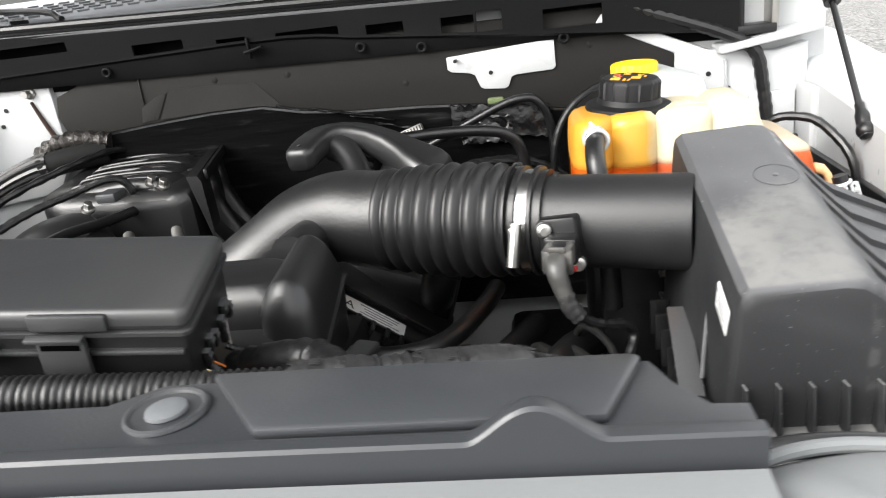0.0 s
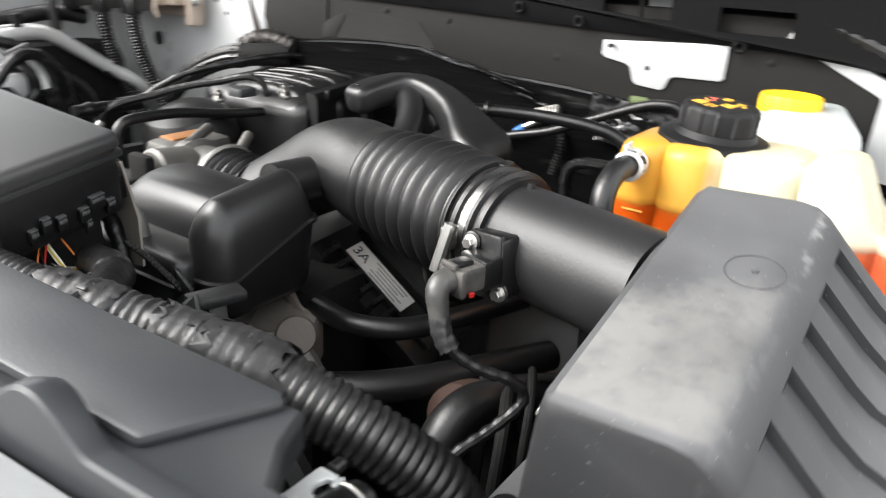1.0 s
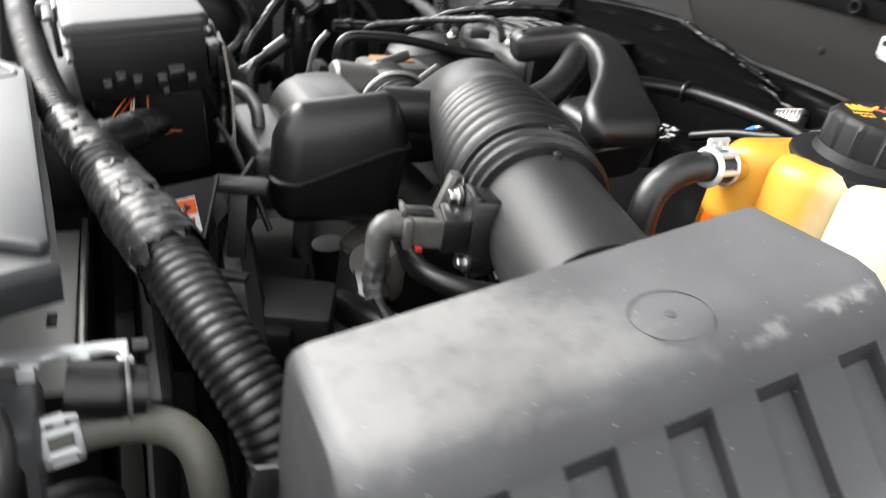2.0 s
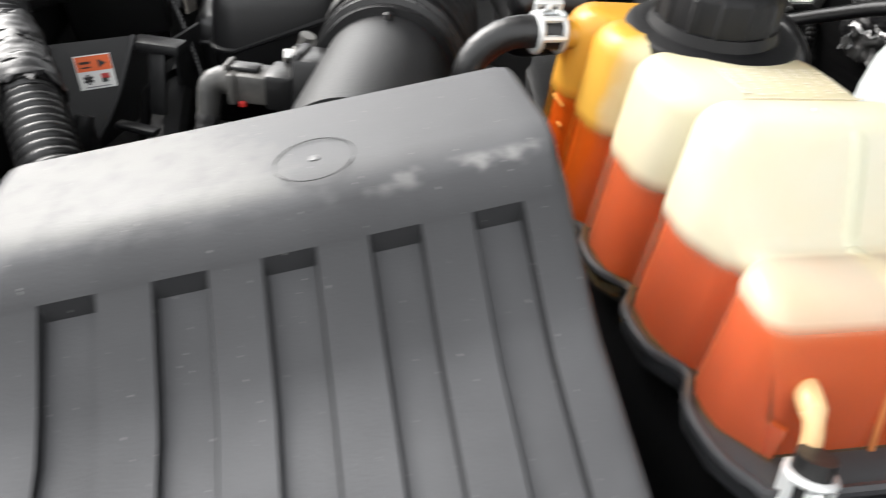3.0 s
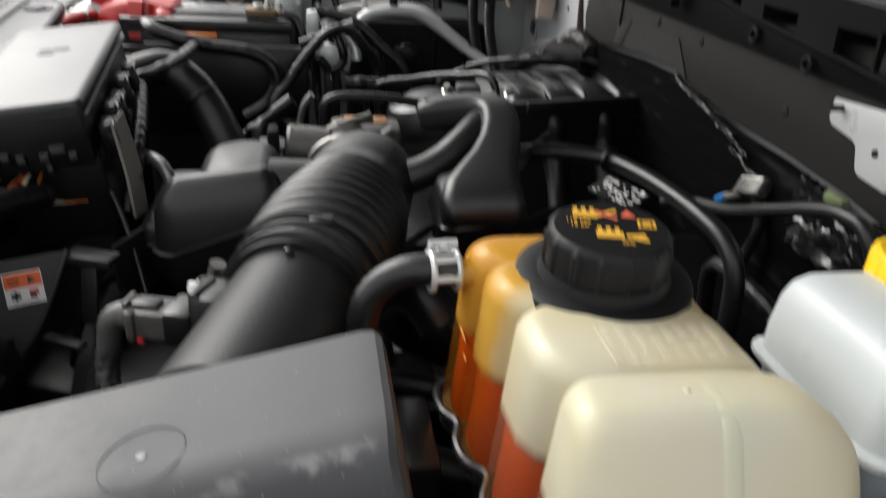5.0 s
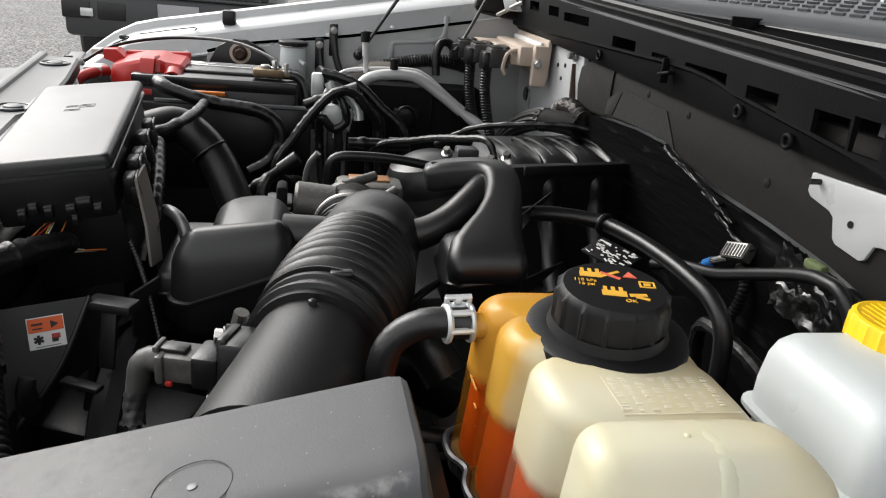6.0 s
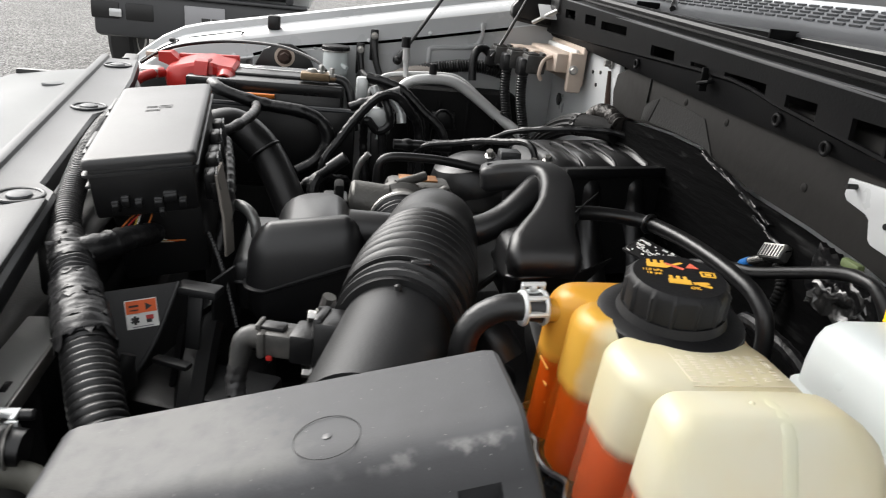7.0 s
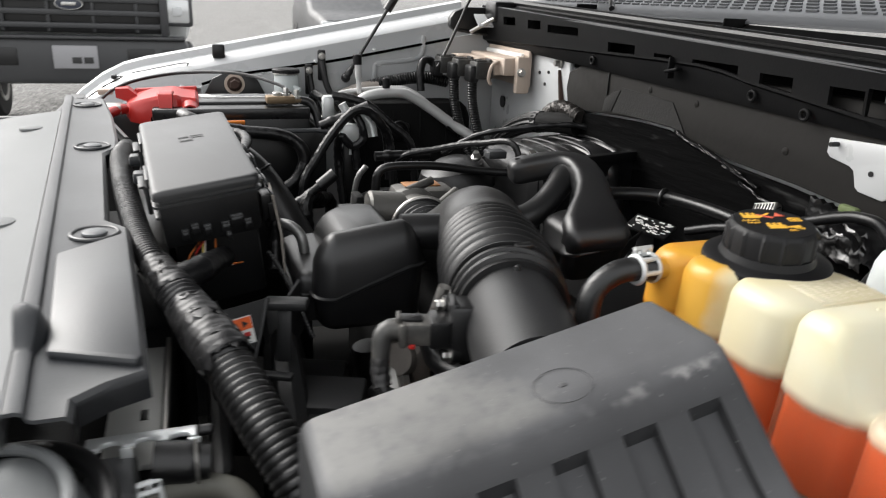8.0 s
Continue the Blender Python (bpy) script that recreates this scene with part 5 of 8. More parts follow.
    lettering("OK", 0.0045, at(0.0075, -0.0160, 0.0002), M_AMBERINK, cap)
    # the filler leans a little towards the fender
    pivot = Vector((0.400, 0.488, 1.2455))
    tilt = Matrix.Translation(pivot) @ Matrix.Rotation(radians(5), 4, Vector((0.50, 0.87, 0.0))) @ Matrix.Scale(1.06, 4) @ Matrix.Translation(-pivot)
    for ob in (neck_ring, cap):
        ob.matrix_local = tilt
    # lower flange that follows the lobes
    rim = [(0.322, 0.428), (0.334, 0.409), (0.358, 0.4075), (0.374, 0.416), (0.392, 0.412), (0.410, 0.415), (0.424, 0.426), (0.445, 0.419), (0.468, 0.421), (0.487, 0.434), (0.506, 0.423), (0.535, 0.424),
           (0.556, 0.437), (0.578, 0.427), (0.604, 0.428), (0.622, 0.437), (0.630, 0.452), (0.630, 0.552), (0.624, 0.575), (0.606, 0.586), (0.56, 0.580), (0.42, 0.560), (0.330, 0.552), (0.320, 0.53)]
    part("flange", slab(rim, 1.108, 1.122, 0.003), M_FLANGE, t, "grey lower flange")
    lip = [Vector((x, y, 1.123)) for x, y in rim[:20]]
    part("flange_lip", pipe(lip, 0.0032, 8, 0.004), M_FLANGE, t)
    part("lower_tank", box((0.475, 0.495, 1.02), (0.27, 0.12, 0.17), 0.02), M_BLACK, t)
    spout = part("spout", pipe([(0.598, 0.463, 1.158), (0.611, 0.460, 1.156), (0.618, 0.459, 1.148), (0.622, 0.458, 1.138), (0.630, 0.454, 1.130)], lambda s, g: 0.0046 if s > 0.3 else 0.0062, 14), M_SPOUT, t, "pale amber outlet spout")
    part("spout_hose", pipe([(0.6285, 0.4545, 1.148), (0.634, 0.452, 1.128), (0.646, 0.448, 1.09), (0.65, 0.44, 1.03)], 0.0085, 16), M_RUBBER, t)
    spring_clip(t, (0.6335, 0.4525, 1.131), (0.28, -0.1, -0.95), 0.0095, "pale spring hose clip")
    part("side_spout", pipe([(0.358, 0.425, 1.228), (0.353, 0.400, 1.2285)], 0.009, 16), M_TANK, t)
    spring_clip(t, (0.3535, 0.403, 1.2285), (0.1, -1, 0.0), 0.0118, "pale spring hose clip")
    t.location = (0.0, 0.0085, 0.0)
    part("side_hose", pipe([(0.356, 0.412, 1.2285), (0.353, 0.400, 1.2285), (0.350, 0.380, 1.226), (0.349, 0.362, 1.214), (0.351, 0.354, 1.195), (0.356, 0.352, 1.15), (0.36, 0.35, 1.05)], 0.0105, 18), M_RUBBER, t, "black rubber hose bent downwards")
    return t


def print_nodes(nt, b, out):
    b.inputs["Base Color"].default_value = (0.84, 0.80, 0.67, 1)
    b.inputs["Roughness"].default_value = 0.34
    tl = nt.nodes.new("ShaderNodeBsdfTranslucent")
    tl.inputs["Color"].default_value = (0.76, 0.70, 0.52, 1)
    m1 = nt.nodes.new("ShaderNodeMixShader")
    m1.inputs[0].default_value = 0.40
    nt.links.new(b.outputs[0], m1.inputs[1])
    nt.links.new(tl.outputs[0], m1.inputs[2])
    nt.links.new(m1.outputs[0], out.inputs["Surface"])


M_TANKPRINT = node_mix("pale_moulding", print_nodes)
M_CREAM = material("cream_mark", (0.75, 0.62, 0.45), 0.5, bump=0.0)
M_PINKINK = material("red_print", (0.62, 0.12, 0.07), 0.5, bump=0.0)
M_FLANGE = material("flange_grey", (0.035, 0.036, 0.039), 0.30, scale=90, bump=0.08)
M_SEAM = material("amber_seam", (0.50, 0.17, 0.05), 0.30, scale=60, bump=0.03, blotch=0.3, blotch_scale=40)
M_SPOUT = material("pale_amber_spout", (0.62, 0.40, 0.20), 0.25, scale=50, bump=0.02)
coolant_tank()


def washer_tank():
    t = thing("washer_fluid_tank", "white plastic washer fluid tank with a yellow cap", "washer tank")

    def plan(e, r=0.026, y1=0.775):
        return [(x - 0.22 * (y - 0.605) * max(0.0, (x - 0.411) / 0.107), y) for x, y in rrect(0.405 + e, 0.5185 - e, 0.5985 + e, y1 - e, min(r, 0.052 - e), 5)]
    out = []
    for z, e, y1 in ((1.150, 0.020, 0.715), (1.1525, 0.011, 0.722), (1.160, 0.006, 0.728), (1.197, 0.003, 0.766), (1.1985, -0.0015, 0.778), (1.2005, -0.003, 0.78), (1.2035, -0.003, 0.78), (1.2055, 0.001, 0.776),
                     (1.222, 0.001, 0.775), (1.240, 0.0025, 0.775), (1.2490, 0.0050, 0.775), (1.2542, 0.0090, 0.775), (1.2570, 0.015, 0.775), (1.2580, 0.026, 0.775)):
        out.append([(x, y, z) for x, y in plan(e, 0.015, y1)])
    body = part("body", rings(out[3:]), M_WASH, t, angle=50)
    part("lower_body", rings(out[:4]), M_WASHLOW, t, "bluish part that holds the fluid", angle=50)
    part("dimple", lathe([(0.0075, -0.003), (0.007, 0.0006), (0.005, 0.0012)], (0.452, 0.6010, 1.228), (0.05, -1, 0.15), 20), M_WASH, body)
    for y, z0 in ((0.632, 1.10), (0.690, 1.10)):
        part("mould_line", pipe([(0.445, y, 1.2553), (0.480, y, 1.2545), (0.491, y, 1.2495), (0.4980, y, 1.240), (0.5000, y, 1.226), (0.502, y, 1.206)], 0.0022, 8, squash=0.4), M_WASH, body)
    c = Vector((0.4310, 0.6820, 0.000))
    part("neck", lathe([(0.029, 1.240), (0.029, 1.260)], c), M_WASH, t)
    cap = part("cap", lathe([(0.0302, 1.2525), (0.0318, 1.2530), (0.0318, 1.2690), (0.0310, 1.2712), (0.0290, 1.2720), (0.0278, 1.2712), (0.001, 1.2708)], c, seg=132,
                            wave=lambda a, r, h: (0.0011 if math.cos(22 * a) > 0.93 else 0) if r > 0.031 else 0), M_YELLOW, t, "ribbed yellow screw cap")
    for k in range(9):
        y = -0.022 + 0.0055 * k
        w = 2 * math.sqrt(0.026 ** 2 - y * y)
        part("cap_rib", box((c.x, c.y + y, 1.2712), (w, 0.0009, 0.0010), 0), M_YELLOW, cap)
    part("foot", box((0.445, 0.665, 1.02), (0.085, 0.11, 0.26), 0.01), M_BLACK, t)
    return t


washer_tank()


def pump_plug():
    t = thing("pump_connector", "black connector with taped wires beside the washer tank", "connector")
    turn = Matrix.Rotation(radians(-30), 4, "Z") @ Matrix.Rotation(radians(20), 4, "X")
    part("housing", box((0.530, 0.624, 1.180), (0.024, 0.030, 0.020), 0.003, turn), M_BLACK, t)
    part("collar", box((0.538, 0.637, 1.171), (0.018, 0.016, 0.016), 0.003, turn), M_BLACK, t)
    part("bracket", pipe([(0.515, 0.640, 1.166), (0.520, 0.662, 1.163), (0.524, 0.678, 1.158)], 0.0125, 16, squash=0.7), M_DULL, t, "grey metal bracket")
    part("stay", box((0.535, 0.640, 1.115), (0.004, 0.020, 0.035), 0.002, Matrix.Rotation(radians(-20), 4, "X")), M_CLIP, t, "pale bracket tab")
    part("arm", pipe([(0.515, 0.640, 1.166), (0.50, 0.66, 1.14), (0.48, 0.67, 1.08)], 0.007, 10), M_BLACK, t)
    for k, mat in enumerate((M_YELLOWWIRE, M_BLACK, M_LABEL, M_BLACK)):
        part("wire", pipe([(0.542, 0.642 + 0.002 * k, 1.168), (0.548, 0.647 + 0.002 * k, 1.162), (0.547, 0.643, 1.150), (0.540, 0.625, 1.138), (0.53, 0.60, 1.125)], 0.0011 + 0.0003 * (k % 2), 6), mat if k % 2 else M_TAPE, t)
    t.location = (0.006, 0.016, -0.008)
    part("wire", pipe([(0.543, 0.643, 1.168), (0.549, 0.648, 1.163), (0.549, 0.6475, 1.158)], 0.0013, 6), M_YELLOWWIRE, t, "short yellow wire")
    return t


M_YELLOWWIRE = material("yellow_wire", (0.60, 0.45, 0.05), 0.5, bump=0.0)
pump_plug()


# ---- fuse box ----
def fuse_box():
    t = thing("fuse_box", "black plastic fuse box with a flat grey-black lid", "fuse box")
    u, v = Vector((0.85, 0.075, -0.083)), Vector((-0.1417, 0.8937, 0.1024))
    n = u.cross(v).normalized()
    c = Vector((-0.0852, 0.0484, 1.2582)) - n * 0.019
    m = Matrix(((u.x, v.x, n.x, c.x), (u.y, v.y, n.y, c.y), (u.z, v.z, n.z, c.z), (0, 0, 0, 1)))

    def put(b):
        return moved(b, m)
    out = []
    for z, e in ((0.0080, 0.0004), (0.0125, 0.0002), (0.0160, 0.0010), (0.0180, 0.0026), (0.0188, 0.0050), (0.0190, 0.0085)):
        out.append([(x, y, z) for x, y in rrect(-0.165 + e, 0.165 - e, -0.0635 + e, 0.0635 - e, 0.0085, 4)])
    lid = part("lid", put(rings(out)), M_FUSE, t, angle=50)
    rim = [[(x, y, z) for x, y in rrect(-0.168 + e, 0.168 - e, -0.066 + e, 0.066 - e, 0.008, 4)] for z, e in ((0.0000, 0.0022), (0.0030, 0.0020), (0.0036, 0.0034))]
    part("lid_rim", put(rings(rim)), M_FUSE, lid)
    for x, y, sx, sy in ((-0.046, -0.008, 0.0015, 0.014), (-0.041, -0.008, 0.0015, 0.014), (-0.0365, 0.010, 0.0012, 0.018), (-0.0475, 0.010, 0.0012, 0.018), (-0.042, 0.0015, 0.011, 0.0012),
                         (-0.042, 0.0185, 0.011, 0.0012), (-0.029, -0.006, 0.0015, 0.016), (-0.024, -0.006, 0.0015, 0.016), (-0.0265, -0.014, 0.006, 0.0015), (-0.0265, 0.003, 0.006, 0.0015)):
        part("lid_mark", put(box((x, y, 0.0191), (sx, sy, 0.0005), 0)), M_DARKINK, lid)
    part("lid_mark", put(box((-0.042, 0.010, 0.0191), (0.0012, 0.018, 0.0005), 0, Matrix.Rotation(radians(-28), 4, "Z"))), M_DARKINK, lid)
    part("body", put(box((0, 0, -0.020), (0.322, 0.118, 0.060), 0.006)), M_BLACK, t)
    part("ledge", put(box((0.115, -0.0605, -0.0130), (0.085, 0.006, 0.0040), 0.0015)), M_FUSE, t)
    part("ledge", put(box((-0.055, -0.0605, -0.0130), (0.20, 0.006, 0.0040), 0.0015)), M_FUSE, t)
    part("lid_tab", put(box((0.075, -0.0640, 0.0115), (0.060, 0.006, 0.012), 0.002)), M_FUSE, lid)
    part("lid_tab", put(box((-0.085, -0.0640, 0.0115), (0.060, 0.006, 0.012), 0.002)), M_FUSE, lid)
    for x in (0.068, -0.092):
        latch = part("latch", put(box((x, -0.068, -0.014), (0.038, 0.006, 0.034), 0.002)), M_FUSE, t, "snap latch")
        part("latch_bar", put(box((x - 0.002, -0.072, 0.0035), (0.044, 0.008, 0.0035), 0.0012)), M_FUSE, latch)
        part("latch_slot", put(box((x, -0.0712, -0.0035), (0.030, 0.001, 0.004), 0.0004)), M_SLOT, latch)
    rnd = random.Random(21)
    for x in (0.118, 0.072, 0.030, -0.022, -0.085):
        z = rnd.uniform(-0.036, -0.026)
        clip = part("side_clip", put(box((x, 0.071, z), (rnd.uniform(0.022, 0.030), 0.014, 0.032), 0.003)), M_BLACK, t)
        part("clip_edge", put(pipe([(x - 0.013, 0.079, z + 0.014), (x + 0.013, 0.080, z + 0.014), (x + 0.015, 0.082, z - 0.004)], 0.0016, 6)), M_COVER, clip)
        part("clip_edge", put(box((x + 0.016, 0.077, z - 0.006), (0.003, 0.010, 0.024), 0.001)), M_BLACK, clip)
        part("clip_tooth", put(box((x - 0.004, 0.0795, z - 0.010), (0.006, 0.003, 0.010), 0.001)), M_COVER, clip)
    part("side_cable", put(pipe([(-0.10, 0.078, -0.050), (-0.02, 0.084, -0.056), (0.05, 0.086, -0.066), (0.10, 0.082, -0.085), (0.13, 0.07, -0.12)], lambda s, g: 0.009 + 0.0012 * math.sin(g * 300), 12)), M_TAPE, t, "taped cable along the side")
    for y, z, w in ((-0.034, -0.036, 0.008), (-0.022, -0.031, 0.009), (-0.008, -0.035, 0.009), (0.014, -0.036, 0.010), (0.028, -0.030, 0.016), (0.041, -0.038, 0.009), (0.016, -0.047, 0.006)):
        lug = part("end_lug", put(box((0.1635, y, z), (0.006, w, 0.011), 0.0015)), M_BLACK, t)
        part("lug_edge", put(box((0.1672, y, z + 0.003), (0.001, w * 0.8, 0.0030), 0.0004)), M_LUG, lug)
        part("lug_edge", put(box((0.1640, y, z + 0.0062), (0.006, w * 0.9, 0.0010), 0.0003)), M_LUG, lug)
    part("lower_body", put(box((0.00, 0.004, -0.095), (0.25, 0.106, 0.100), 0.006)), M_BLACK, t)
    rnd = random.Random(4)
    for k, mat in enumerate((M_ORANGEWIRE, M_LABEL, M_RED, M_ORANGEWIRE, M_LABEL, M_BLACK, M_BLACK, M_YELLOWWIRE)):
        y = rnd.uniform(-0.012, 0.012)
        e = rnd.uniform(0.010, 0.024)
        part("wire", put(pipe([(0.140, y - 0.010, -0.050 - rnd.uniform(0, 0.006)), (0.150 + e, y - 0.022 + rnd.uniform(-0.012, 0.012), -0.066), (0.150 + e * 0.5, y + rnd.uniform(-0.02, 0.015), -0.080), (0.125, y + 0.02, -0.100)], 0.0009, 6)), mat, t)
    part("tag", put(rings([[(0.135, 0.078, -0.02), (0.135, 0.081, -0.02), (0.085, 0.085, -0.02), (0.085, 0.082, -0.02)], [(0.146, 0.081, -0.070), (0.146, 0.084, -0.070), (0.098, 0.091, -0.075), (0.098, 0.088, -0.075)],
                           [(0.148, 0.078, -0.118), (0.148, 0.081, -0.118), (0.110, 0.088, -0.128), (0.110, 0.085, -0.128)]])), M_TAGBROWN, t, "dusty brown flap")
    return t


M_FUSE = material("fuse_lid", (0.022, 0.0228, 0.024), 0.38, scale=420, bump=0.06, dust=0.03)
M_ORANGEWIRE = material("orange_wire", (0.60, 0.18, 0.04), 0.5, bump=0.0)
M_TAGBROWN = material("dusty_flap", (0.20, 0.18, 0.16), 0.85, scale=100, bump=0.4, blotch=0.5)
fuse_box()


# ---- front covers ----
def front_y(x):
    return -0.1045 + 0.092 * x


def cover_z(x):
    return 1.199 - 0.05 * (x - 0.10) if x < 0.10 else 1.199 - 0.06 * (x - 0.10)


def arch(x):
    """How far the front lip rises over its boss."""
    u = min(max((x - 0.246) / 0.070, 0.0), 1.0)
    return 0.0195 * (0.5 - 0.5 * math.cos(2 * math.pi * u)) ** 0.75


def radiator_cover():
    t = thing("radiator_cover", "dark grey plastic radiator cover with round push pins", "cover")
    back = [(0.394, -0.0345), (0.374, -0.0350), (0.358, -0.014), (0.348, 0.010), (0.26, 0.002), (0.10, -0.0155), (0.055, -0.0205), (0.030, -0.0425), (-0.10, -0.055), (-0.255, -0.070), (-0.285, -0.056), (-0.345, -0.060), (-0.50, -0.078), (-0.66, -0.105)]
    xs = [-0.66, -0.58, -0.5, -0.42, -0.345, -0.285, -0.27, -0.255, -0.2, -0.1, 0.0, 0.03, 0.042, 0.055, 0.10, 0.18, 0.22] + [0.236 + 0.0028 * k for k in range(31)] + [0.328, 0.336, 0.348, 0.353, 0.358, 0.366, 0.374, 0.394]

    def back_y(x):
        pts = sorted(back)
        for (a, ya), (b, yb) in zip(pts, pts[1:]):
            if a <= x <= b:
                return ya + (yb - ya) * (x - a) / (b - a)
        return pts[0][1] if x < 0 else pts[-1][1]

    def profile(x):
        f, z, bk, a = front_y(x), cover_z(x), back_y(x), arch(x)
        return [(f - 0.007, z - 0.014), (f - 0.0065, z + 0.005 + a), (f - 0.005, z + 0.0072 + a), (f + 0.0025, z + 0.0075 + a), (f + 0.0060 + a * 0.25, z + 0.0060 + a * 0.85), (f + 0.0080 + a * 0.45, z + 0.0015), (f + 0.012 + a * 0.45, z), (bk - 0.004, z), (bk, z - 0.004), (bk, z - 0.020)]
    part("main_sheet", sheet(xs, profile, 0.003), M_COVER, t, angle=30)
    # raised field beside the filter box
    o = [(0.132, -0.0785), (0.318, -0.0600), (0.344, 0.002), (0.338, 0.0060), (0.085, -0.0195)]
    b = slab(o, 0, 0.008, 0.0036)
    for v in b.verts:
        v.co.z += cover_z(v.co.x) - 0.001
    part("raised_field", b, M_COVER, t)
    for x, y in ((0.070, -0.052), (-0.295, -0.090), (-0.60, -0.128)):
        z = cover_z(x)
        pin = part("push_pin", lathe([(0.0125, 0), (0.012, 0.0020), (0.009, 0.0032), (0.004, 0.0036)], (x, y, z + 0.0005), seg=24), M_PIN, t)
        part("pin_seat", torus((x, y, z + 0.0002), 0.0225, 0.0024, seg=36, tube=8), M_COVER, pin)
    return t


M_PIN = material("push_pin_grey", (0.09, 0.095, 0.10), 0.5, scale=200, bump=0.2)
radiator_cover()


def grille_top_panel():
    t = thing("grille_top_panel", "pale grey plastic panel above the grille", "panel")
    xs = [-0.60 + 0.045 * k for k in range(23)] + [0.392]
    xs = sorted(x for x in xs if x <= 0.392)

    def profile(x):
        f = front_y(x)
        z = cover_z(x)
        return [(f - 0.36, z - 0.20), (f - 0.25, z - 0.070), (f - 0.15, z - 0.030), (f - 0.05, z - 0.014), (f - 0.012, z - 0.010), (f - 0.010, z - 0.020)]
    part("panel", sheet(xs, profile, 0.003), M_GRILLE, t)
    for x in (0.315, -0.02, -0.48):
        part("pad", lathe([(0.018, 0), (0.017, 0.003), (0.012, 0.004)], (x, front_y(x) - 0.052, cover_z(x) - 0.0150), seg=24), M_GRILLE, t)
    part("side_edge", box((-0.605, -0.24, 1.205), (0.012, 0.13, 0.02), 0.005), M_BLACK, t)
    return t


grille_top_panel()


def headlamp_housing():
    """The back of the headlamp between the front cover and the fender."""
    t = thing("headlamp_housing", "grey plastic headlamp housing with a dark arched rim", "headlamp")
    out = []
    for k in range(9):
        g = math.pi / 2 * k / 8
        s, h = math.cos(g) ** 0.7, math.sin(g)
        out.append([(0.448 + 0.105 * max(s, 0.02) * math.cos(a) * (1 if math.cos(a) > 0 else 0.95), -0.092 + 0.074 * max(s, 0.02) * math.sin(a), 1.108 + 0.050 * h + 0.003 * math.cos(5 * a) * s * h) for a in [2 * math.pi * q / 48 for q in range(48)]])
    part("shell", rings(out), M_GRILLE, t, angle=60)
    ring = [(0.448 + 0.110 * math.cos(a), -0.092 + 0.079 * math.sin(a), 1.124 + 0.010 * math.sin(a)) for a in [math.pi * (-0.15 + 1.30 * q / 16) for q in range(17)]]
    part("rim", pipe(ring, 0.0075, 12), M_BLACK, t, "dark arched rim")
    inner = [(0.448 + 0.082 * math.cos(a), -0.092 + 0.058 * math.sin(a), 1.146 + 0.003 * math.sin(a)) for a in [math.pi * (0.02 + 0.96 * q / 14) for q in range(15)]]
    part("step", pipe(inner, 0.0045, 10), M_GRILLE, t)
    # added black sheet, so that no pale gravel shows in the dark gap
    part("shield", box((0.345, -0.085, 1.045), (0.20, 0.11, 0.012), 0.004), M_BLACK, t, "black sheet added to block the view of the ground")
    part("body", box((0.448, -0.10, 1.00), (0.19, 0.12, 0.22), 0.02), M_BLACK, t)
    return t


headlamp_housing()


M_PLATE2 = material("bare_plate", (0.52, 0.52, 0.50), 0.48, metal=0.2, scale=90, bump=0.15, blotch=0.4)


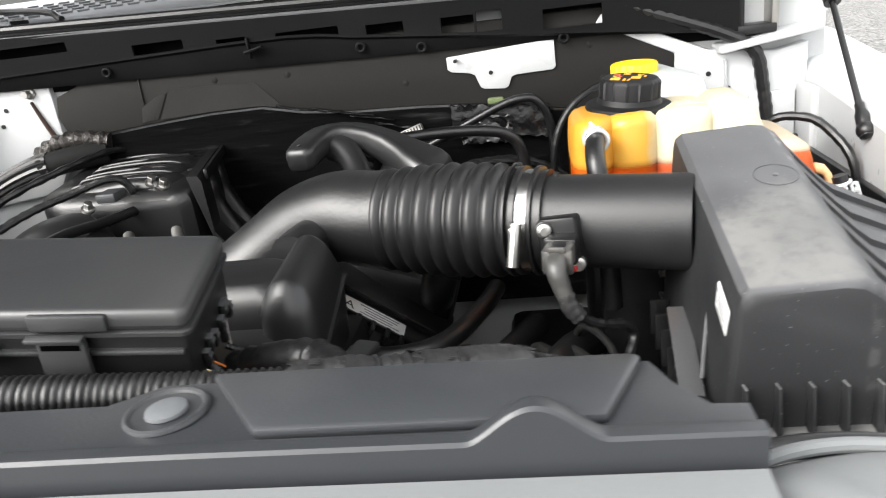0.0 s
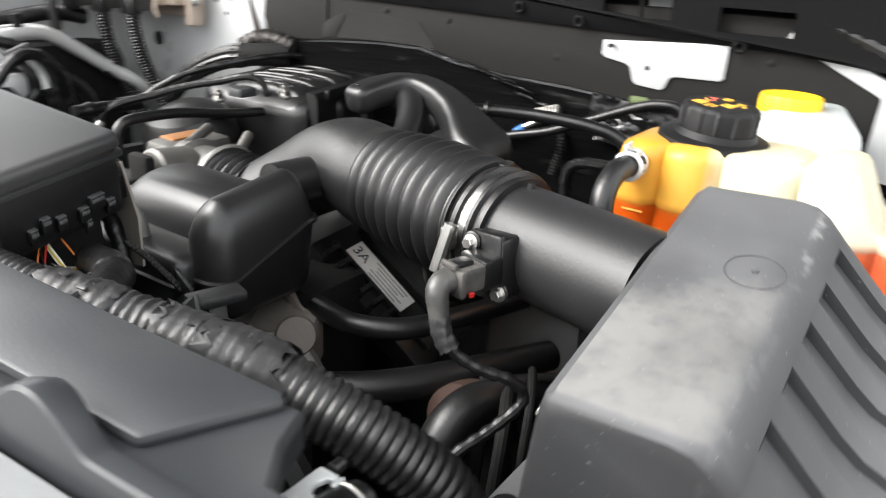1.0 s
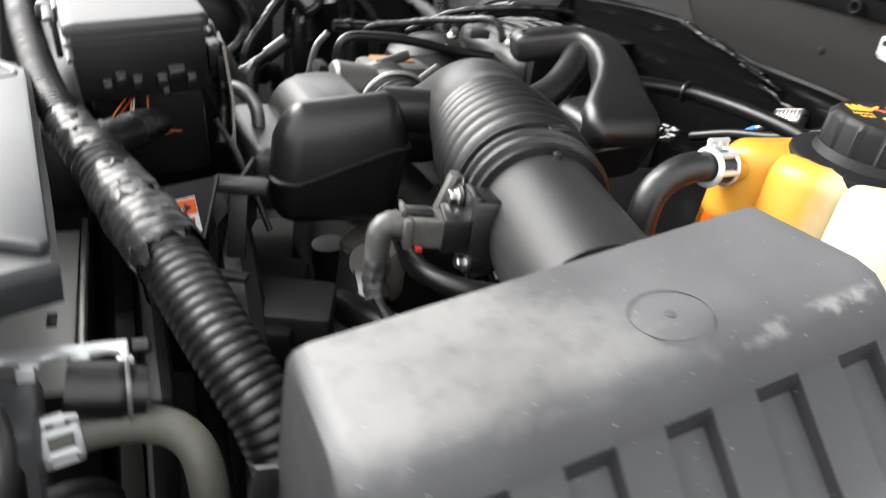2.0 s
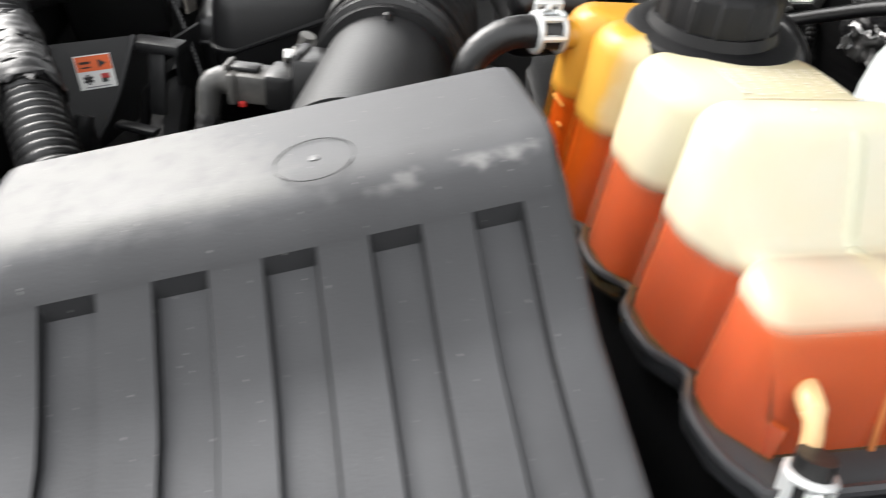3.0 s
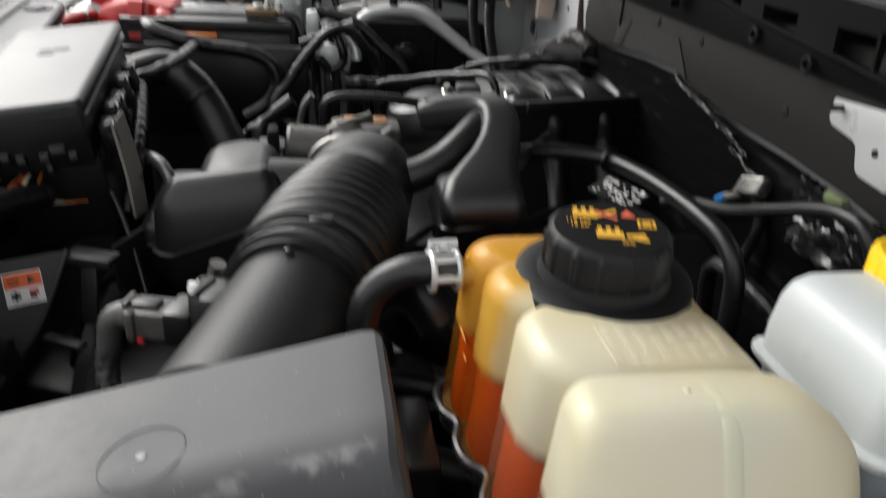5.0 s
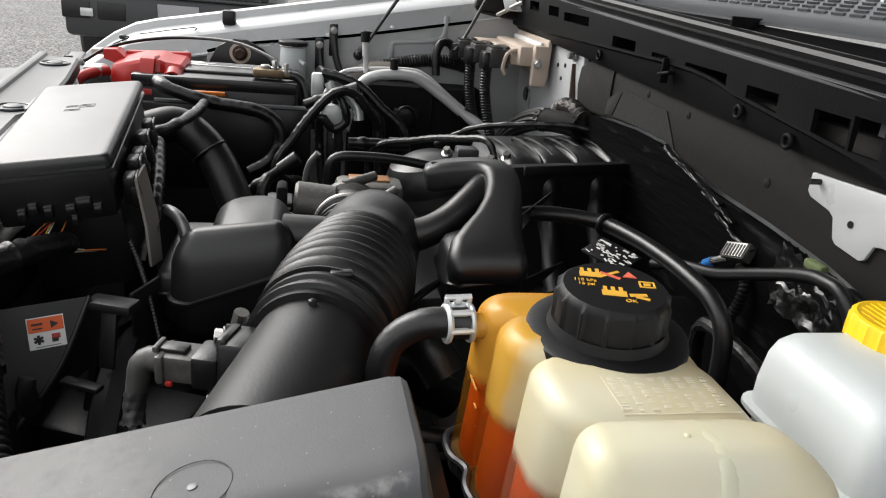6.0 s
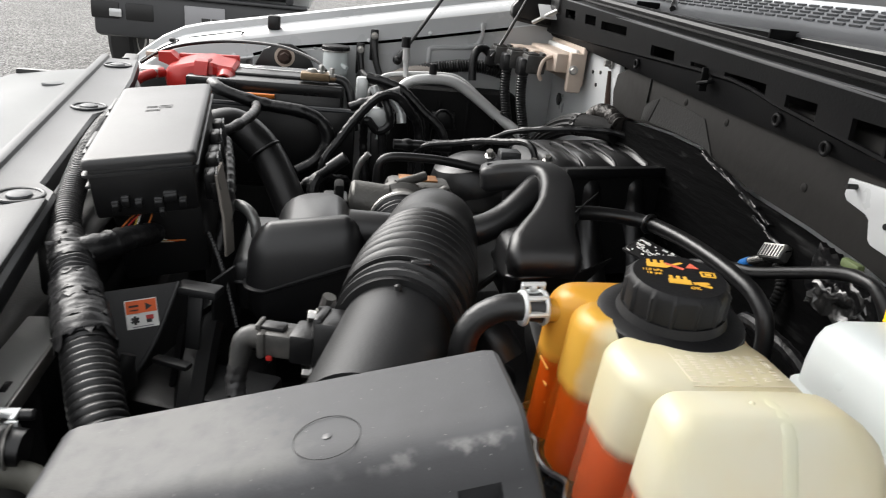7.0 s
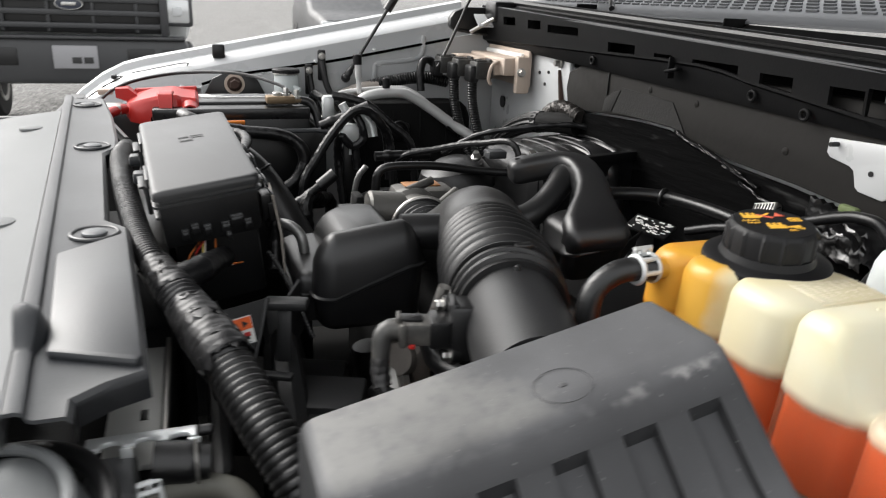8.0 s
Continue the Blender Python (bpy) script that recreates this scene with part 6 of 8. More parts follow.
def radiator():
    t = thing("radiator", "radiator with a bare metal top plate and black end tank", "radiator")
    part("core", box((-0.20, -0.010, 0.83), (0.88, 0.05, 0.52), 0.005), M_BLACK, t)
    part("upper_tank", box((-0.28, -0.012, 1.122), (0.72, 0.060, 0.070), 0.012), M_BLACK, t)
    part("top_plate", box((0.225, -0.014, 1.088), (0.205, 0.044, 0.006), 0.002), M_PLATE2, t, "bare metal top plate")
    part("plate_fold", box((0.225, 0.012, 1.093), (0.205, 0.004, 0.016), 0.001), M_DULL, t)
    part("plate_slot", box((0.255, -0.006, 1.0918), (0.016, 0.006, 0.001), 0.0003), M_BLACK, t)
    part("plate_slot", box((0.235, -0.034, 1.0918), (0.010, 0.008, 0.001), 0.0003), M_BLACK, t)
    part("end_tank", box((0.366, -0.022, 1.03), (0.050, 0.034, 0.166), 0.005), M_LUG, t)
    edge = [(0.3315, -0.040), (0.3315, 0.038), (0.3460, 0.038)]
    for k in range(3):
        y = 0.0260 - 0.0240 * k
        edge += [(0.3460, y + 0.0075), (0.3415, y + 0.0065), (0.3395, y), (0.3415, y - 0.0065), (0.3460, y - 0.0075)]
    edge += [(0.3470, -0.040)]
    part("crimp_strip", slab(edge, 1.119, 1.1235, 0.001), M_CLIP, t, "scalloped aluminium strip")
    for k in range(4):
        part("crimp_tooth", box((0.3465, -0.036 + 0.0240 * k, 1.1165), (0.003, 0.009, 0.010), 0.001), M_CLIP, t)
    part("strip_end", lathe([(0.0045, 0), (0.0045, 0.008), (0.003, 0.010)], (0.338, 0.040, 1.1215), (0, 1, 0), 14), M_BLACK, t)
    part("neck", pipe([(0.352, 0.006, 1.108), (0.354, 0.046, 1.103)], lambda s, g: 0.0165 - (0.002 if s > 0.75 else 0), 22, 0.003), M_BLACK, t)
    # another added sheet, closing the dark gap below the cover against the gravel
    part("side_gap_sheet", box((0.005, -0.105, 1.074), (0.91, 0.150, 0.004), 0.001), M_BLACK, t, "black sheet added to block the view of the ground")
    part("neck_clamp", torus((0.3535, 0.037, 1.1042), 0.0168, 0.0014, (0, 1, 0), 28, 6), M_DULL, t)
    part("lower_bellows", pipe([(0.375, 0.000, 1.035), (0.42, 0.014, 1.030), (0.48, 0.026, 1.024), (0.56, 0.036, 1.015), (0.62, 0.05, 0.99)], lambda s, g: 0.029 + 0.004 * math.cos(g * 2 * math.pi / 0.012), 22, 0.002), M_RUBBER, t, "ribbed black rubber bellows")
    return t


radiator()


def overflow_hose():
    t = thing("overflow_hose", "olive-grey rubber hose with a pale spring clip", "hose")
    part("hose", pipe([(0.376, -0.028, 1.084), (0.364, 0.004, 1.086), (0.362, 0.040, 1.087), (0.374, 0.064, 1.083), (0.390, 0.074, 1.060), (0.396, 0.076, 0.98)], 0.0105, 18), M_OLIVE, t)
    spring_clip(t, (0.3645, 0.002, 1.086), (-0.2, 1, 0.05), 0.0118, "pale spring hose clip")
    part("fitting", box((0.380, -0.026, 1.082), (0.030, 0.030, 0.030), 0.006), M_BLACK, t)
    return t


M_OLIVE = material("aged_rubber", (0.085, 0.083, 0.070), 0.6, scale=160, bump=0.2, dust=0.1)
overflow_hose()


def conduit():
    """The thick split loom that runs behind the radiator cover."""
    t = thing("wiring_conduit", "thick black corrugated wiring conduit patched with shiny tape", "conduit")
    a = [(-0.36, -0.050, 1.202), (-0.25, -0.050, 1.209), (-0.12, -0.037, 1.206), (-0.03, -0.025, 1.198), (0.05, -0.012, 1.188), (0.11, 0.003, 1.179), (0.150, 0.020, 1.170)]
    b = [(0.120, 0.006, 1.177), (0.150, 0.019, 1.170), (0.165, 0.025, 1.166), (0.198, 0.038, 1.158), (0.228, 0.049, 1.152), (0.255, 0.060, 1.145), (0.268, 0.066, 1.139)]
    c = [(0.235, 0.053, 1.151), (0.252, 0.060, 1.145), (0.291, 0.075, 1.128), (0.320, 0.087, 1.113), (0.345, 0.100, 1.095), (0.366, 0.113, 1.074), (0.380, 0.125, 1.04)]
    part("loom", corrugated(a, 0.0145, 0.0052, 0.0020), M_RUBBER, t)
    part("loom", corrugated(c, 0.0218, 0.0068, 0.0017, 24), M_RUBBER, t)
    part("taped_length", wrap(b[1:6], lambda s, g: 0.0178 + 0.0054 * s + 0.0008 * math.sin(g * 873), 3), M_TAPEGREY, t, "length wrapped in shiny tape")
    part("tape_band", wrap(b[0:3], lambda s, g: 0.0172 + 0.0030 * s, 5, 0.005), M_TAPEGREY, t, "ragged band of shiny tape")
    part("tape_band", wrap([(0.196, 0.0372, 1.1585), (0.212, 0.0432, 1.1553), (0.226, 0.0483, 1.1524)], lambda s, g: 0.0216 + 0.0010 * s, 7, 0.006), M_TAPEGREY, t, "ragged band of shiny tape")
    part("tape_band", wrap(b[4:], lambda s, g: 0.0234 + 0.0006 * s, 9, 0.008), M_TAPEGREY, t, "ragged band of shiny tape")
    rnd = random.Random(8)
    for k in range(9):
        p = Vector(b[1]).lerp(Vector(b[-1]), rnd.choice((-0.1, 0.02, 0.45, 0.6, 0.85, 1.0)))
        g = rnd.uniform(0.3, 2.6)
        o = Vector((0.3 * math.cos(g), -math.cos(g), math.sin(g))).normalized() * (0.0200 + 0.005 * (p.x - 0.135) / 0.12)
        part("tape_end", box(p + o, (rnd.uniform(0.005, 0.012), rnd.uniform(0.003, 0.006), 0.0008), 0.0003, Matrix.Rotation(rnd.uniform(0, 3), 4, "Z") @ Matrix.Rotation(math.pi / 2 - g, 4, "X")), M_TAPEGREY, t)
    part("branch", pipe([(0.150, 0.022, 1.172), (0.132, 0.045, 1.174), (0.108, 0.058, 1.172), (0.075, 0.068, 1.165), (0.050, 0.075, 1.158)], lambda s, g: 0.015 - 0.004 * s + 0.0012 * math.sin(g * 400), 16), M_TAPE, t, "taped branch")
    part("branch_clip", box((-0.08, -0.012, 1.222), (0.02, 0.02, 0.014), 0.003), M_COVER, t)
    part("branch_clip", box((-0.17, -0.022, 1.224), (0.02, 0.02, 0.014), 0.003), M_COVER, t)
    return t


conduit()


def fan_shroud():
    t = thing("fan_shroud", "black plastic fan shroud with a warning label", "fan shroud")
    # slanted top plate
    p = [Vector(v) for v in ((0.165, 0.040, 1.138), (0.128, 0.1125, 1.1365), (0.1663, 0.0918, 1.0806), (0.205, 0.060, 1.035))]
    n = (p[1] - p[0]).cross(p[3] - p[0]).normalized()
    n = n if n.z > 0 else -n
    part("top_plate", rings([[v for v in p], [v - n * 0.006 for v in p]]), M_SHROUD, t, smooth=False)
    u = (p[1] - p[0]).normalized()
    w = (p[3] - p[0]).normalized()
    w = (w - u * w.dot(u)).normalized()
    o = p[0] + u * 0.026 + w * 0.008
    m = Matrix((( u.x, -w.x, n.x, 0), (u.y, -w.y, n.y, 0), (u.z, -w.z, n.z, 0), (0, 0, 0, 1)))

    def lay(x, y, sx, sy, h):
        b = box((0, 0, 0), (sx, sy, 0.0005), 0)
        return moved(b, Matrix.Translation(o + u * x + w * y + n * h) @ m)
    label = part("warning_label", lay(0.016, 0.018, 0.030, 0.0285, 0.0006), M_LABEL, t, "white and orange warning label")
    part("orange_field", lay(0.016, 0.0110, 0.0285, 0.0125, 0.0011), M_ORANGE, label)
    b = lathe([(0.0042, 0.0), (0.0042, 0.0004)], (0, 0, 0), seg=3)
    part("pictogram", moved(b, Matrix.Translation(o + u * 0.022 + w * 0.0115 + n * 0.0012) @ m), M_DARKINK, label)
    part("print_bar", lay(0.009, 0.0100, 0.009, 0.0020, 0.0014), M_RUST, label)
    part("print_bar", lay(0.009, 0.0140, 0.008, 0.0012, 0.0014), M_RUST, label)
    for a in (0, 60, 120):
        part("fan_pictogram", moved(box((0, 0, 0), (0.0085, 0.0024, 0.0005), 0.0008, Matrix.Rotation(radians(a + 30), 4, "Z")), Matrix.Translation(o + u * 0.009 + w * 0.0240 + n * 0.0012) @ m), M_DARKINK, label)
    part("hand_pictogram", lay(0.023, 0.0225, 0.0070, 0.0045, 0.0012), M_RED, label)
    part("hand_pictogram", lay(0.022, 0.0258, 0.0050, 0.0035, 0.0014), M_DARKINK, label)
    part("print_bar", lay(0.016, 0.0305, 0.020, 0.0009, 0.0011), M_GREYINK, label)
    # body under it
    part("side_wall", rings([[Vector((0.115, 0.115, 1.085)), Vector((0.03, 0.150, 1.080)), Vector((0.05, 0.165, 1.00)), Vector((0.150, 0.110, 1.030))],
                             [Vector((0.115, 0.107, 1.075)), Vector((0.03, 0.142, 1.070)), Vector((0.05, 0.157, 0.99)), Vector((0.150, 0.102, 1.020))]]), M_BLACK, t, smooth=False)
    part("lower_step", box((0.12, 0.13, 1.000), (0.14, 0.12, 0.05), 0.008, Matrix.Rotation(radians(-20), 4, "Z")), M_BLACK, t)
    part("upper_step", box((0.155, 0.165, 1.018), (0.070, 0.090, 0.030), 0.005, Matrix.Rotation(radians(-20), 4, "Z")), M_SHROUD, t)
    part("edge_rib", pipe([(0.128, 0.1125, 1.1365), (0.1663, 0.0918, 1.0806), (0.205, 0.060, 1.036)], 0.0024, 8), M_SHROUD, t)
    part("arm", box((0.128, 0.132, 1.128), (0.022, 0.046, 0.010), 0.003, Matrix.Rotation(radians(-18), 4, "Z")), M_SHROUD, t)
    part("arm", box((0.136, 0.128, 1.096), (0.005, 0.016, 0.060), 0.002, Matrix.Rotation(radians(-18), 4, "Z") @ Matrix.Rotation(radians(-12), 4, "Y")), M_SHROUD, t)
    part("arm", box((0.172, 0.112, 1.068), (0.012, 0.040, 0.006), 0.002, Matrix.Rotation(radians(-25), 4, "Z")), M_SHROUD, t)
    part("gusset", box((0.060, 0.150, 1.085), (0.060, 0.004, 0.070), 0.001, Matrix.Rotation(radians(-22), 4, "Z")), M_SHROUD, t)
    part("ring", torus((0.06, 0.13, 0.86), 0.20, 0.018, (0, 1, 0), 48, 8), M_SHROUD, t)
    part("front_wall", box((0.06, 0.055, 0.84), (0.50, 0.02, 0.44), 0.01), M_SHROUD, t)
    part("post", pipe([(0.195, 0.075, 1.06), (0.205, 0.078, 1.085), (0.203, 0.080, 1.095)], lambda s, g: 0.010 - 0.003 * s, 12), M_SHROUD, t)
    part("small_loom", corrugated([(0.02, 0.125, 1.150), (0.035, 0.135, 1.135), (0.06, 0.150, 1.105), (0.09, 0.165, 1.065)], 0.0032, 0.004, 0.0006, 8), M_RUBBER, t)
    return t


M_SHROUD = material("shroud_plastic", (0.0095, 0.0098, 0.0105), 0.5, scale=260, bump=0.15)
fan_shroud()


# ---- battery ----
def battery():
    t = thing("battery", "black car battery with a white label on its top", "battery")
    part("case", box((-0.785, 0.130, 1.105), (0.185, 0.308, 0.175), 0.005), M_BLACK, t)
    top = part("top", box((-0.785, 0.130, 1.199), (0.190, 0.312, 0.024), 0.004), M_BATTOP, t)
    part("top_step", box((-0.800, 0.135, 1.2135), (0.110, 0.270, 0.008), 0.003), M_BATTOP, top)
    lab = part("label", box((-0.830, 0.150, 1.2182), (0.048, 0.215, 0.0012), 0.0004), M_LABEL, t, "white printed label")
    for k in range(5):
        part("print_bar", box((-0.846 + 0.008 * k, 0.16 - 0.01 * (k % 2), 1.2192), (0.003, 0.15 - 0.03 * (k % 3), 0.0008), 0), M_GREYINK, lab)
    part("print_block", box((-0.83, 0.240, 1.2194), (0.040, 0.02, 0.0008), 0), M_DARKINK, lab)
    part("near_mark", box((-0.6908, 0.23, 1.196), (0.001, 0.022, 0.006), 0), M_LABEL, t)
    return t


M_BATTOP = material("battery_top", (0.008, 0.008, 0.0085), 0.30, scale=150, bump=0.1, dust=0.08)
battery()


def battery_tray():
    t = thing("battery_tray", "black plastic battery tray with a raised edge", "battery tray")
    part("floor", box((-0.785, 0.13, 1.005), (0.24, 0.36, 0.02), 0.006), M_BLACK, t)
    part("near_edge", box((-0.668, 0.13, 1.085), (0.012, 0.36, 0.16), 0.004), M_BLACK, t)
    part("end_edge", box((-0.785, 0.308, 1.085), (0.245, 0.012, 0.16), 0.004), M_BLACK, t)
    part("lip", pipe([(-0.668, 0.02, 1.166), (-0.668, 0.295, 1.166), (-0.678, 0.308, 1.166), (-0.88, 0.310, 1.166)], 0.006, 8), M_COVER, t)
    part("orange_tag", box((-0.667, 0.115, 1.186), (0.006, 0.070, 0.009), 0.002, Matrix.Rotation(radians(25), 4, "Y")), M_ORANGETAG, t, "orange plastic strip")
    part("leg", box((-0.78, 0.13, 0.75), (0.20, 0.30, 0.49), 0.01), M_BLACK, t)
    return t


M_ORANGETAG = material("orange_plastic", (0.70, 0.20, 0.03), 0.4, scale=80, bump=0.05)
battery_tray()


def terminal_cover():
    t = thing("terminal_cover", "bright red plastic cover over the battery's positive terminal", "terminal cover")
    out = []
    for y, xf, zt, zb in ((-0.078, -0.752, 1.207, 1.190), (-0.070, -0.735, 1.216, 1.180), (-0.045, -0.722, 1.224, 1.176), (-0.018, -0.716, 1.231, 1.176), (0.012, -0.714, 1.234, 1.176), (0.022, -0.716, 1.233, 1.178), (0.030, -0.722, 1.229, 1.182), (0.058, -0.722, 1.226, 1.186), (0.064, -0.728, 1.220, 1.190)):
        out.append([(-0.832, y, zb), (xf, y, zb), (xf, y, zb + 0.010), (xf - 0.010, y, zt - 0.006), (xf - 0.016, y, zt), (-0.826, y, zt + 0.006), (-0.832, y, zt + 0.002)])
    part("shell", rings(out), M_RED, t, angle=22)
    ridge = [[(xf, y0, z), (xf, y1, z), (-0.760, y1 + 0.004, z), (-0.760, y0 - 0.004, z)] for z, xf, y0, y1 in ((1.172, -0.692, -0.010, 0.010), (1.182, -0.692, -0.011, 0.011), (1.226, -0.712, -0.013, 0.013), (1.236, -0.722, -0.013, 0.013), (1.239, -0.732, -0.011, 0.011))]
    part("ridge", rings(ridge), M_RED, t, angle=25)
    part("back_slab", box((-0.838, 0.000, 1.2290), (0.016, 0.126, 0.014), 0.003, Matrix.Rotation(radians(2), 4, "X")), M_RED, t)
    part("wing", rings([[(x, -0.098, 1.220), (x, -0.066, 1.208), (x, -0.056, 1.224), (x, -0.074, 1.239), (x, -0.098, 1.238)] for x in (-0.84, -0.795)]), M_RED, t, smooth=False)
    cuff = part("cuff", pipe([(-0.735, 0.045, 1.205), (-0.708, 0.046, 1.200)], lambda s, g: 0.019 - 0.002 * s, 20), M_RED, t)
    part("opening", lathe([(0.0135, 0.0), (0.0135, 0.002), (0.001, 0.002)], (-0.7085, 0.046, 1.200), (1, 0.02, -0.1), 20), M_SLOT, cuff)
    part("opening", box((-0.7165, -0.022, 1.186), (0.012, 0.016, 0.012), 0.003), M_SLOT, t)
    part("red_lead", pipe([(-0.740, -0.078, 1.205), (-0.715, -0.097, 1.204), (-0.68, -0.115, 1.196), (-0.65, -0.125, 1.17)], 0.010, 14), M_RED, t, "red cable sleeve")
    part("black_lead", pipe([(-0.685, -0.113, 1.198), (-0.65, -0.127, 1.172), (-0.62, -0.13, 1.12)], 0.0085, 12), M_RUBBER, t)
    return t


terminal_cover()


def negative_terminal():
    t = thing("negative_terminal", "brassy battery terminal clamp with two bolts", "terminal")
    part("clamp", box((-0.728, 0.228, 1.224), (0.036, 0.060, 0.016), 0.004), M_BRASS, t)
    part("jaw", box((-0.725, 0.260, 1.222), (0.018, 0.030, 0.010), 0.003), M_BRASS, t)
    part("post", lathe([(0.011, 0), (0.010, 0.022), (0.008, 0.024)], (-0.728, 0.222, 1.215), seg=18), M_DULL, t)
    part("bolt", hexbolt((-0.725, 0.240, 1.232), 0.006, 0.016), M_STEEL, t)
    part("bolt", hexbolt((-0.722, 0.262, 1.226), 0.006, 0.018), M_DULL, t)
    part("lead", pipe([(-0.725, 0.27, 1.222), (-0.72, 0.292, 1.215), (-0.71, 0.305, 1.18), (-0.70, 0.315, 1.12)], 0.009, 12), M_RUBBER, t)
    part("thin_cable", pipe([(-0.728, 0.250, 1.236), (-0.76, 0.225, 1.252), (-0.83, 0.15, 1.266), (-0.88, 0.04, 1.262), (-0.86, -0.05, 1.250), (-0.82, -0.10, 1.235), (-0.78, -0.13, 1.215)], 0.0035, 8), M_RUBBER, t, "thin black cable over the battery")
    return t


M_BRASS = material("brassy_metal", (0.20, 0.145, 0.09), 0.5, metal=0.7, scale=120, bump=0.3)
negative_terminal()


def front_bracket():
    """Bits of structure between battery, cover and fender."""
    t = thing("latch_support", "black and silver brackets at the front end of the battery", "bracket")
    part("bar", box((-0.84, -0.17, 1.20), (0.24, 0.03, 0.014), 0.004, Matrix.Rotation(radians(10), 4, "Z")), M_BLACK, t)
    part("bar", box((-0.72, -0.145, 1.192), (0.16, 0.05, 0.02), 0.004, Matrix.Rotation(radians(-6), 4, "Z")), M_BLACK, t)
    part("silver_block", box((-0.74, -0.10, 1.205), (0.05, 0.035, 0.02), 0.005), M_DULL, t, "bright cast bracket")
    part("silver_tab", box((-0.88, -0.125, 1.222), (0.03, 0.03, 0.012), 0.003), M_TAN, t)
    part("bolt", hexbolt((-0.80, -0.165, 1.208), 0.008, 0.012), M_BLACK, t)
    part("edge_bar", box((-0.82, -0.215, 1.176), (0.30, 0.018, 0.02), 0.005), M_COVER, t)
    part("prop", pipe([(-0.68, -0.135, 1.21), (-0.60, -0.10, 1.205), (-0.48, -0.06, 1.19)], 0.007, 10), M_BLACK, t)
    part("leg", box((-0.78, -0.17, 0.95), (0.10, 0.05, 0.50), 0.01), M_BLACK, t)
    return t


front_bracket()


def brake_reservoir():
    t = thing("fluid_reservoir", "small clear fluid reservoir with a black cap", "reservoir")
    c = (-0.962, 0.270, 0)
    part("body", lathe([(0.022, 1.15), (0.028, 1.16), (0.030, 1.20), (0.028, 1.235), (0.024, 1.243)], c, seg=28), M_WASH, t)
    part("cap", lathe([(0.030, 1.240), (0.0325, 1.242), (0.0325, 1.249), (0.030, 1.2515), (0.012, 1.2525), (0.001, 1.2525)], c, seg=48, wave=lambda a, r, h: 0.0006 * math.cos(24 * a) if r > 0.03 else 0), M_CAP, t, "black screw cap")
    part("ring", torus((c[0], c[1], 1.240), 0.030, 0.0022, seg=32, tube=6), M_DULL, t)
    part("spout", pipe([(-0.94, 0.285, 1.21), (-0.925, 0.298, 1.205)], 0.005, 8), M_WASH, t)
    part("base", box((-0.965, 0.27, 1.06), (0.05, 0.05, 0.18), 0.01), M_BLACK, t)
    t.location = (0.0, 0.0, 0.013)
    return t


brake_reservoir()


def small_hose_clip(x, y, z):
    t = thing("line_clip", "black clip holding thin lines on the fender", "clip", group="line clips on the fender")
    part("plate", box((x, y, z), (0.008, 0.020, 0.075), 0.006), M_BLACK, t)
    part("bolt", hexbolt((x + 0.004, y, z + 0.022), 0.006, 0.008, (1, 0, 0)), M_DULL, t)
    part("line", pipe([(x + 0.006, y, z + 0.01), (x + 0.02, y + 0.01, z - 0.05), (x + 0.05, y + 0.04, z - 0.10), (x + 0.1, y + 0.09, z - 0.13)], 0.008, 10), M_RUBBER, t)
    return t


small_hose_clip(-0.992, 0.330, 1.235)
small_hose_clip(-0.992, 0.362, 1.270)


# ---- air conditioning lines ----
def ac_lines():
    t = thing("refrigerant_line", "grey aluminium refrigerant line with a service port", "pipe")
    part("thick_line", pipe([(-0.80, 0.385, 1.10), (-0.84, 0.405, 1.165), (-0.86, 0.430, 1.200), (-0.86, 0.465, 1.215), (-0.86, 0.525, 1.219), (-0.86, 0.562, 1.208), (-0.855, 0.61, 1.178), (-0.845, 0.66, 1.143), (-0.83, 0.70, 1.118), (-0.82, 0.735, 1.09)], 0.0125, 16), M_ALU, t)
    part("thin_line", pipe([(-0.86, 0.34, 1.16), (-0.89, 0.37, 1.20), (-0.90, 0.41, 1.217), (-0.90, 0.53, 1.225), (-0.895, 0.575, 1.213), (-0.88, 0.62, 1.18), (-0.86, 0.69, 1.13)], 0.006, 12), M_ALU, t)
    part("service_port", pipe([(-0.885, 0.434, 1.215), (-0.885, 0.430, 1.285)], lambda s, g: 0.006 if s < 0.5 else 0.008, 14, 0.004), M_ALU, t)
    part("port_cap", lathe([(0.0105, 0), (0.0105, 0.022), (0.009, 0.024)], (-0.885, 0.429, 1.282), seg=18), M_CAP, t, "black port cap")
    part("port_cap", lathe([(0.009, 0), (0.009, 0.022), (0.0075, 0.024)], (-0.86, 0.494, 1.230), seg=18), M_CAP, t, "black port cap")
    part("clamp", box((-0.845, 0.665, 1.14), (0.016, 0.03, 0.03), 0.004, Matrix.Rotation(radians(-35), 4, "X")), M_BLACK, t)
    return t


M_ALU = material("grey_aluminium", (0.58, 0.58, 0.575), 0.45, metal=0.3, scale=200, bump=0.15)
ac_lines()


